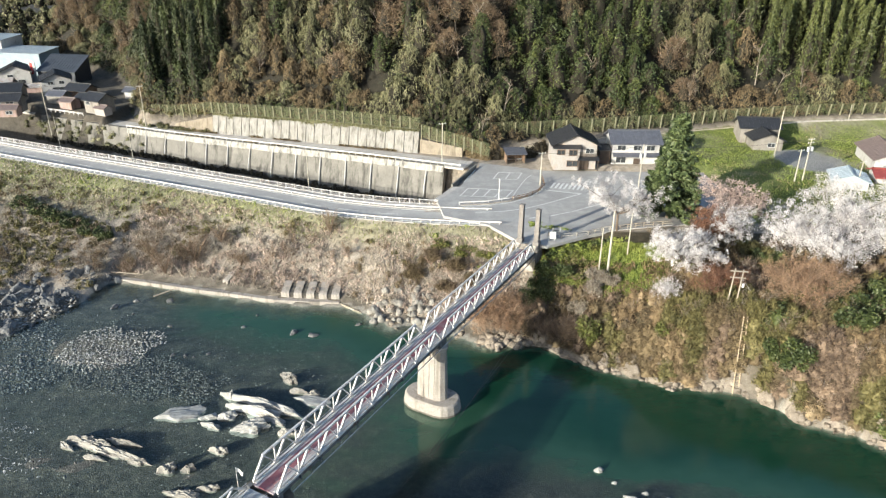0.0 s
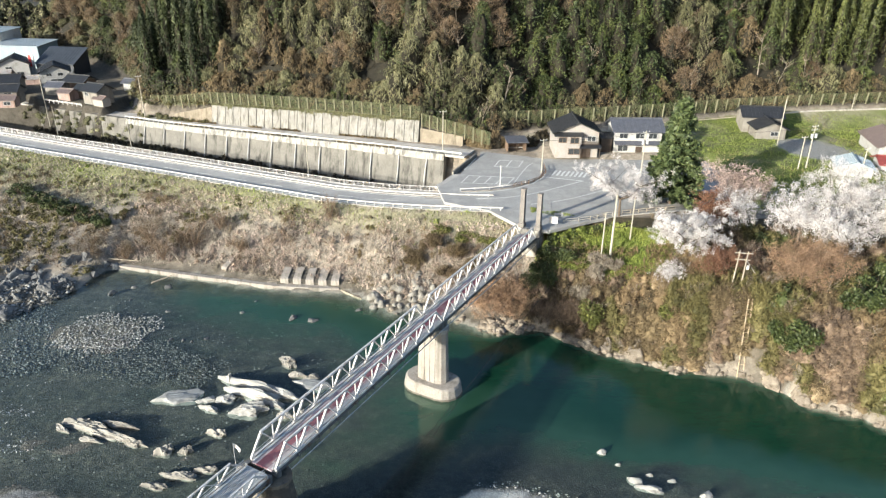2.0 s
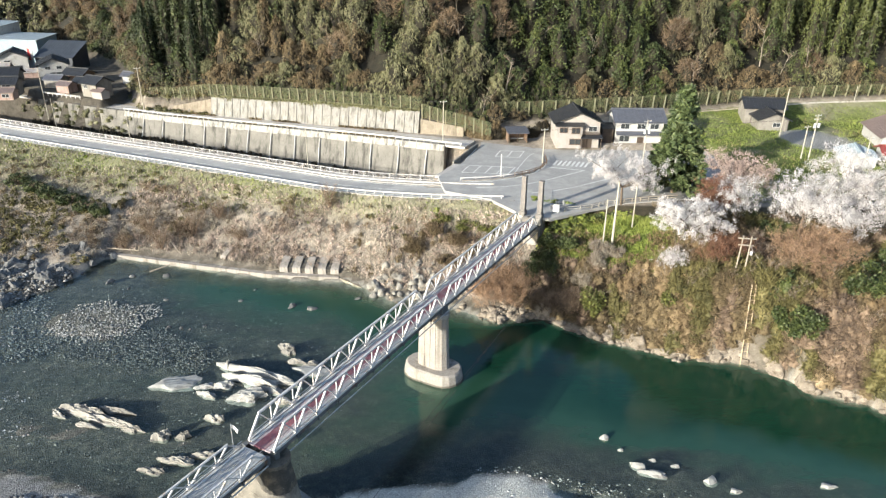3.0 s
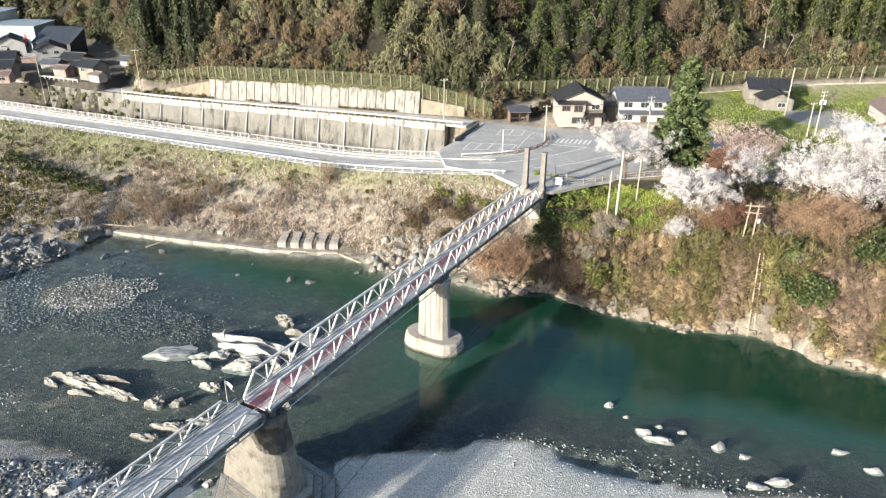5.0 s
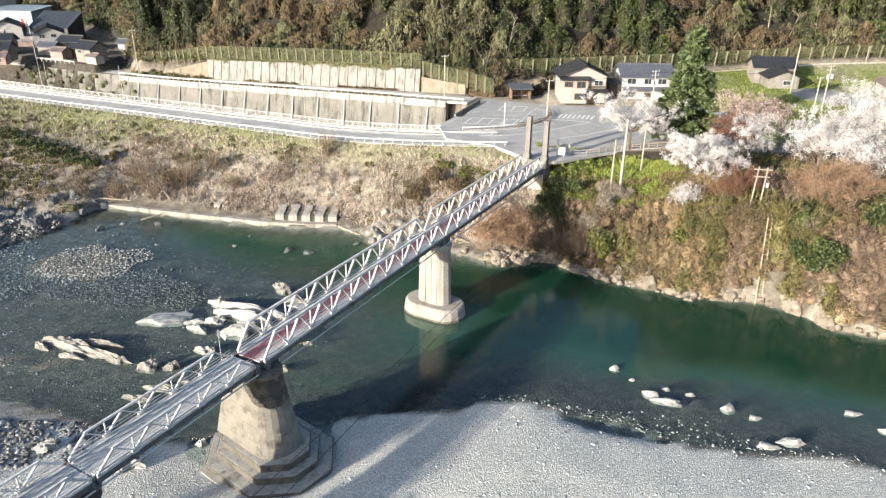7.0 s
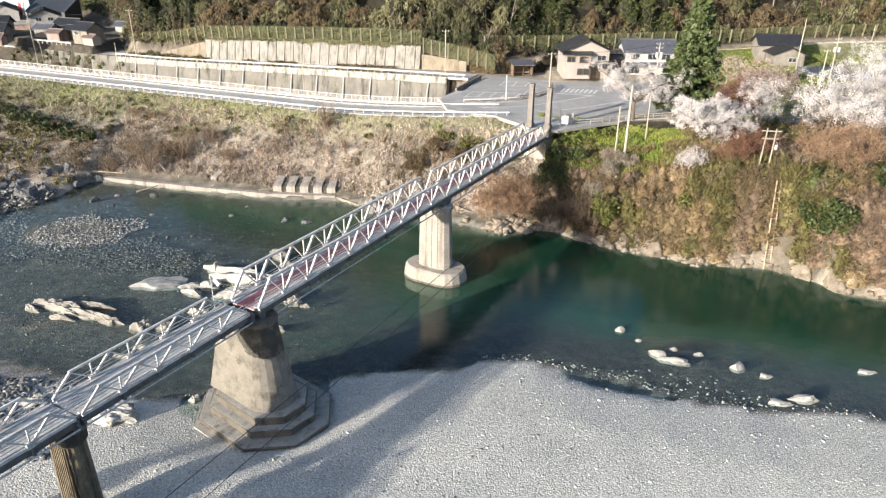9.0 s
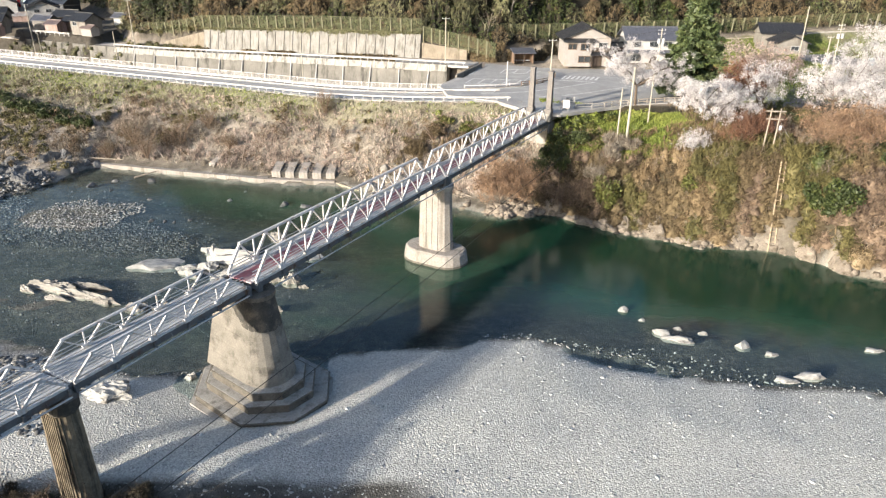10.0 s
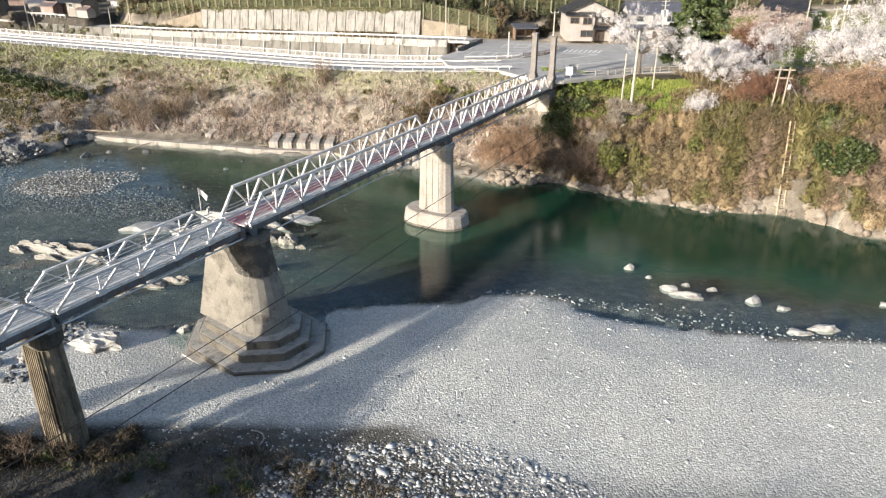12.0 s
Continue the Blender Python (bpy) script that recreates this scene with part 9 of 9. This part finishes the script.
rockfall_fence([(-6.2, 177.4, 17.6), (0, 174.8, 16.6), (5, 172.8, 15.8), (11.5, 169.8, 14.6)], 3.4, "green mesh fence descending to the car park", 2.4)
rockfall_fence([(9, 176.5, 18.4), (22, 180.0, 18.0), (40, 183.6, 18.2), (60, 187.6, 18.6), (80, 194.6, 18.6), (105, 197.6, 19.6), (150, 202.4, 20.4)], 3.4, "brown rockfall fence behind the houses", 3.4)

# ---- unseen trees added on the near bank to shade it and the gravel ----
def shade_tree(across, along, top, sp, n, clump, seed, label):
    """A tree placed by its offset across and along the sun's way."""
    x, y = -0.676 * across + 0.737 * along, 0.737 * across + 0.676 * along
    crown_tree("unseen_shade_oak", (x, y), max(top, height1(x, y) + 3.5), (sp, sp), M_EVERGREEN, label, n=n, leaf=0.6, seed=seed, clump=clump, group="near bank trees", trunk_r=0.25, n_limbs=9)


shade_tree(43.3, -12.0, 13.6, 0.25, 1500, 0.45, 42, "tall slim unseen oak, added to shade the gravel")
shade_tree(46.1, -12.0, 13.6, 0.2, 1300, 0.4, 31, "tall slim unseen oak, added to shade the gravel")
shade_tree(52.0, -16.0, 10.4, 0.5, 1100, 0.6, 33, "slim unseen oak, added to shade the gravel")
shade_tree(39.5, -11.0, 6.2, 1.3, 500, 1.0, 43, "small unseen oak, added to shade the near bank")
shade_tree(35.5, -7.0, 5.6, 1.2, 500, 1.0, 44, "small unseen oak, added to shade the near bank")

# ---- white notice board at the bridge end ----
board = tagged(empty("notice_board", (20.4, 118.6, 13.3), -8), "white blank-backed notice board on two legs beside the bridge end", "notice board")
for x in (-0.55, 0.55):
    bm = bmesh.new()
    rod(bm, (x, 0.04, -0.5), (x, 0.04, 1.5), 0.05, 0.05, 6)
    part("leg", bm, M_GALV, board)
bm = bmesh.new()
box(bm, -0.8, 0.8, -0.05, 0.0, 0.7, 2.1)
part("panel", bm, M_WHITE, board)
bm = bmesh.new()
for z in (0.72, 2.04):
    box(bm, -0.84, 0.84, -0.08, 0.02, z - 0.05, z + 0.05)
part("frame", bm, M_GALV, board)

# ---- ivy and weeds against the edge of the pavement ----
k = 46
t = rng.random(k)
ex = np.interp(t, [0, 0.25, 0.58, 1], [18.6, 24.4, 32.0, 42.0])
ey = np.interp(t, [0, 0.25, 0.58, 1], [115.6, 118.9, 121.6, 123.0]) - rng.uniform(0, 1.0, k)
B = np.stack([ex, ey, np.minimum(height(ex, ey), 12.2) - 0.2], 1)
m = rng.random(k) < 0.45
for q, mat, lab in ((m, M_EVERGREEN, "dark ivy against the pavement edge"), (~m, M_GRASSLEAF, "green weeds against the pavement edge")):
    c = int(q.sum())
    thicket("edge_growth", B[q], rng.uniform(0.7, 1.3, c), np.clip(13.2 - B[q][:, 2], 0.9, 3.6) * rng.uniform(0.8, 1.05, c), mat, lab, per=120, leaf=(0.12, 0.28), aspect=2.2, droop=0.3, category="brush", wild=0.5, core=0.5)

# ---- creepers over the wall tops, weeds at the wall foot ----
n = 5200
xx = rng.uniform(-70, -6.8, n)
drop = np.abs(rng.normal(size=n)) * (0.2 + 0.45 * np.clip(hash_noise(xx, xx * 0, 3.0, 81) + 0.1, 0, 1))
pts = np.stack([xx - 0.1 * drop, np.interp(xx, HILL_X, HILL_Y) + 0.1 - 0.25 * drop - 0.15, np.interp(xx, HILL_X, HILL_Z) + 0.35 - drop], 1)
tagged(leaf_cloud("creeper", pts, rng.uniform(0.15, 0.42, n), M_VINE, facing=np.tile([-0.3, -1.0, 0.3], (n, 1)), jitter=0.6), "dry creepers hanging over the white wall", "creeper", kind="stuff")
n = 3600
xx = rng.uniform(-100, -4, n)
pts = np.stack([xx, np.where(rng.random(n) < 0.5, np.interp(xx, HILL_X, HILL_Y) - 1.5, wall_line(xx) + 0.9) + 0.25 * rng.normal(size=n), np.interp(xx, UP_X, UP_Z) + 0.2 + 0.2 * rng.random(n)], 1)
keep_w = (xx < -7) & (hash_noise(xx, xx * 0, 4.0, 83) > -0.1)
tagged(leaf_cloud("roadside_weeds", pts[keep_w], rng.uniform(0.15, 0.4, int(keep_w.sum())), M_SCRUB, aspect=3.0, bias=np.tile([0, 0, 0.8], (int(keep_w.sum()), 1))), "dry weeds along the foot of the walls", "weeds", kind="stuff")

xx = np.arange(-136, -2, 1.5)
yy = wall_line(xx) - 3.2 + rng.uniform(-0.8, 0.8, len(xx))
thicket("wall_foot_brush", np.stack([xx, yy, height(xx, yy)], 1), rng.uniform(0.8, 1.5, len(xx)), rng.uniform(0.8, 2.0, len(xx)), M_DRYBRUSH, "dark brush along the foot of the retaining wall", per=110, leaf=(0.2, 0.42), category="brush", wild=0.5)
n = 75
xx, t = rng.uniform(-142, -88, n), rng.random(n) ** 0.6
pts = np.stack([xx - 0.9 * (1 - t), wall_line(xx) - 0.2 - 2.0 * (1 - t), 3.0 + t * (np.interp(xx, UP_X, UP_Z) - 3.6)], 1)
keep_w = rng.random(n) < np.interp(xx, [-142, -112, -88], [1.0, 0.7, 0.2])
pts = pts[keep_w]
k = len(pts)
thicket("wall_creeper", pts, rng.uniform(0.8, 2.0, k), rng.uniform(0.6, 1.6, k), M_VINE, "olive creepers over the old stone wall", per=110, leaf=(0.07, 0.16), aspect=5, droop=1.0, category="brush", wild=0.6, core=0.5)

# brush on the slope beside the village end of the fence
n = 170
xx = rng.uniform(-112, -71, n)
yy = np.interp(xx, HILL_X, HILL_Y) + rng.uniform(-2.2, 2.6, n)
B = np.stack([xx, yy, height(xx, yy) - 0.2], 1)
g = hash_noise(xx, yy, 5, 98)
for m, mat, lab in ((g > 0, M_VINE, "olive brush on the slope above the village road"), (g <= 0, M_OLIVE, "yellowish weeds on the slope above the village road")):
    k = int(m.sum())
    thicket("slope_brush", B[m], rng.uniform(0.8, 1.5, k), rng.uniform(0.6, 1.5, k), mat, lab, per=110, leaf=(0.12, 0.3), aspect=3.5, droop=0.2, category="brush", wild=0.5, core=0.6)

# hedge behind the car park and brown pipe rail round its corner
n = 120
u = rng.random(n)
xx = 3.5 + 23 * u
yy = np.interp(xx, [3, 11, 20, 27], [176.0, 171.8, 173.4, 174.6]) + rng.uniform(-0.7, 0.9, n)
B = np.stack([xx, yy, np.maximum(height(xx, yy), 13.5) - 0.2], 1)
g = hash_noise(xx, yy, 4, 99)
for m, mat, lab in ((g > -0.1, M_DRYBRUSH, "dark brown hedge behind the shelter"), (g <= -0.1, M_SCRUB, "tan dead brush behind the shelter")):
    k = int(m.sum())
    thicket("hedge", B[m], rng.uniform(0.7, 1.4, k), rng.uniform(1.4, 3.0, k), mat, lab, per=140, leaf=(0.08, 0.2), aspect=5, droop=-0.3, category="hedge", wild=0.5, core=0.6)


def pipe_rail(points, label, h=0.85):
    base = Vector((*points[0], JZ))
    thing = tagged(empty("pipe_rail", base), label, "railing")
    for (x0, y0), (x1, y1) in zip(points, points[1:]):
        a, b = Vector((x0, y0, JZ)) - base, Vector((x1, y1, JZ)) - base
        n = max(1, round((b - a).length / 2.0))
        for z in (0.45, h):
            bm = bmesh.new()
            rod(bm, a + Vector((0, 0, z)), b + Vector((0, 0, z)), 0.07, n=6)
            part("rail", bm, M_WALL_BROWN, thing)
        for j in range(n):
            p = a.lerp(b, j / n)
            bm = bmesh.new()
            rod(bm, p, p + Vector((0, 0, h + 0.1)), 0.09, n=6)
            part("post", bm, M_WALL_BROWN, thing)


pipe_rail([(15.0, 140.6), (18.4, 142.7), (21.2, 145.6), (23.2, 150.4), (23.4, 155.6)], "brown steel pipe rail round the car park corner")
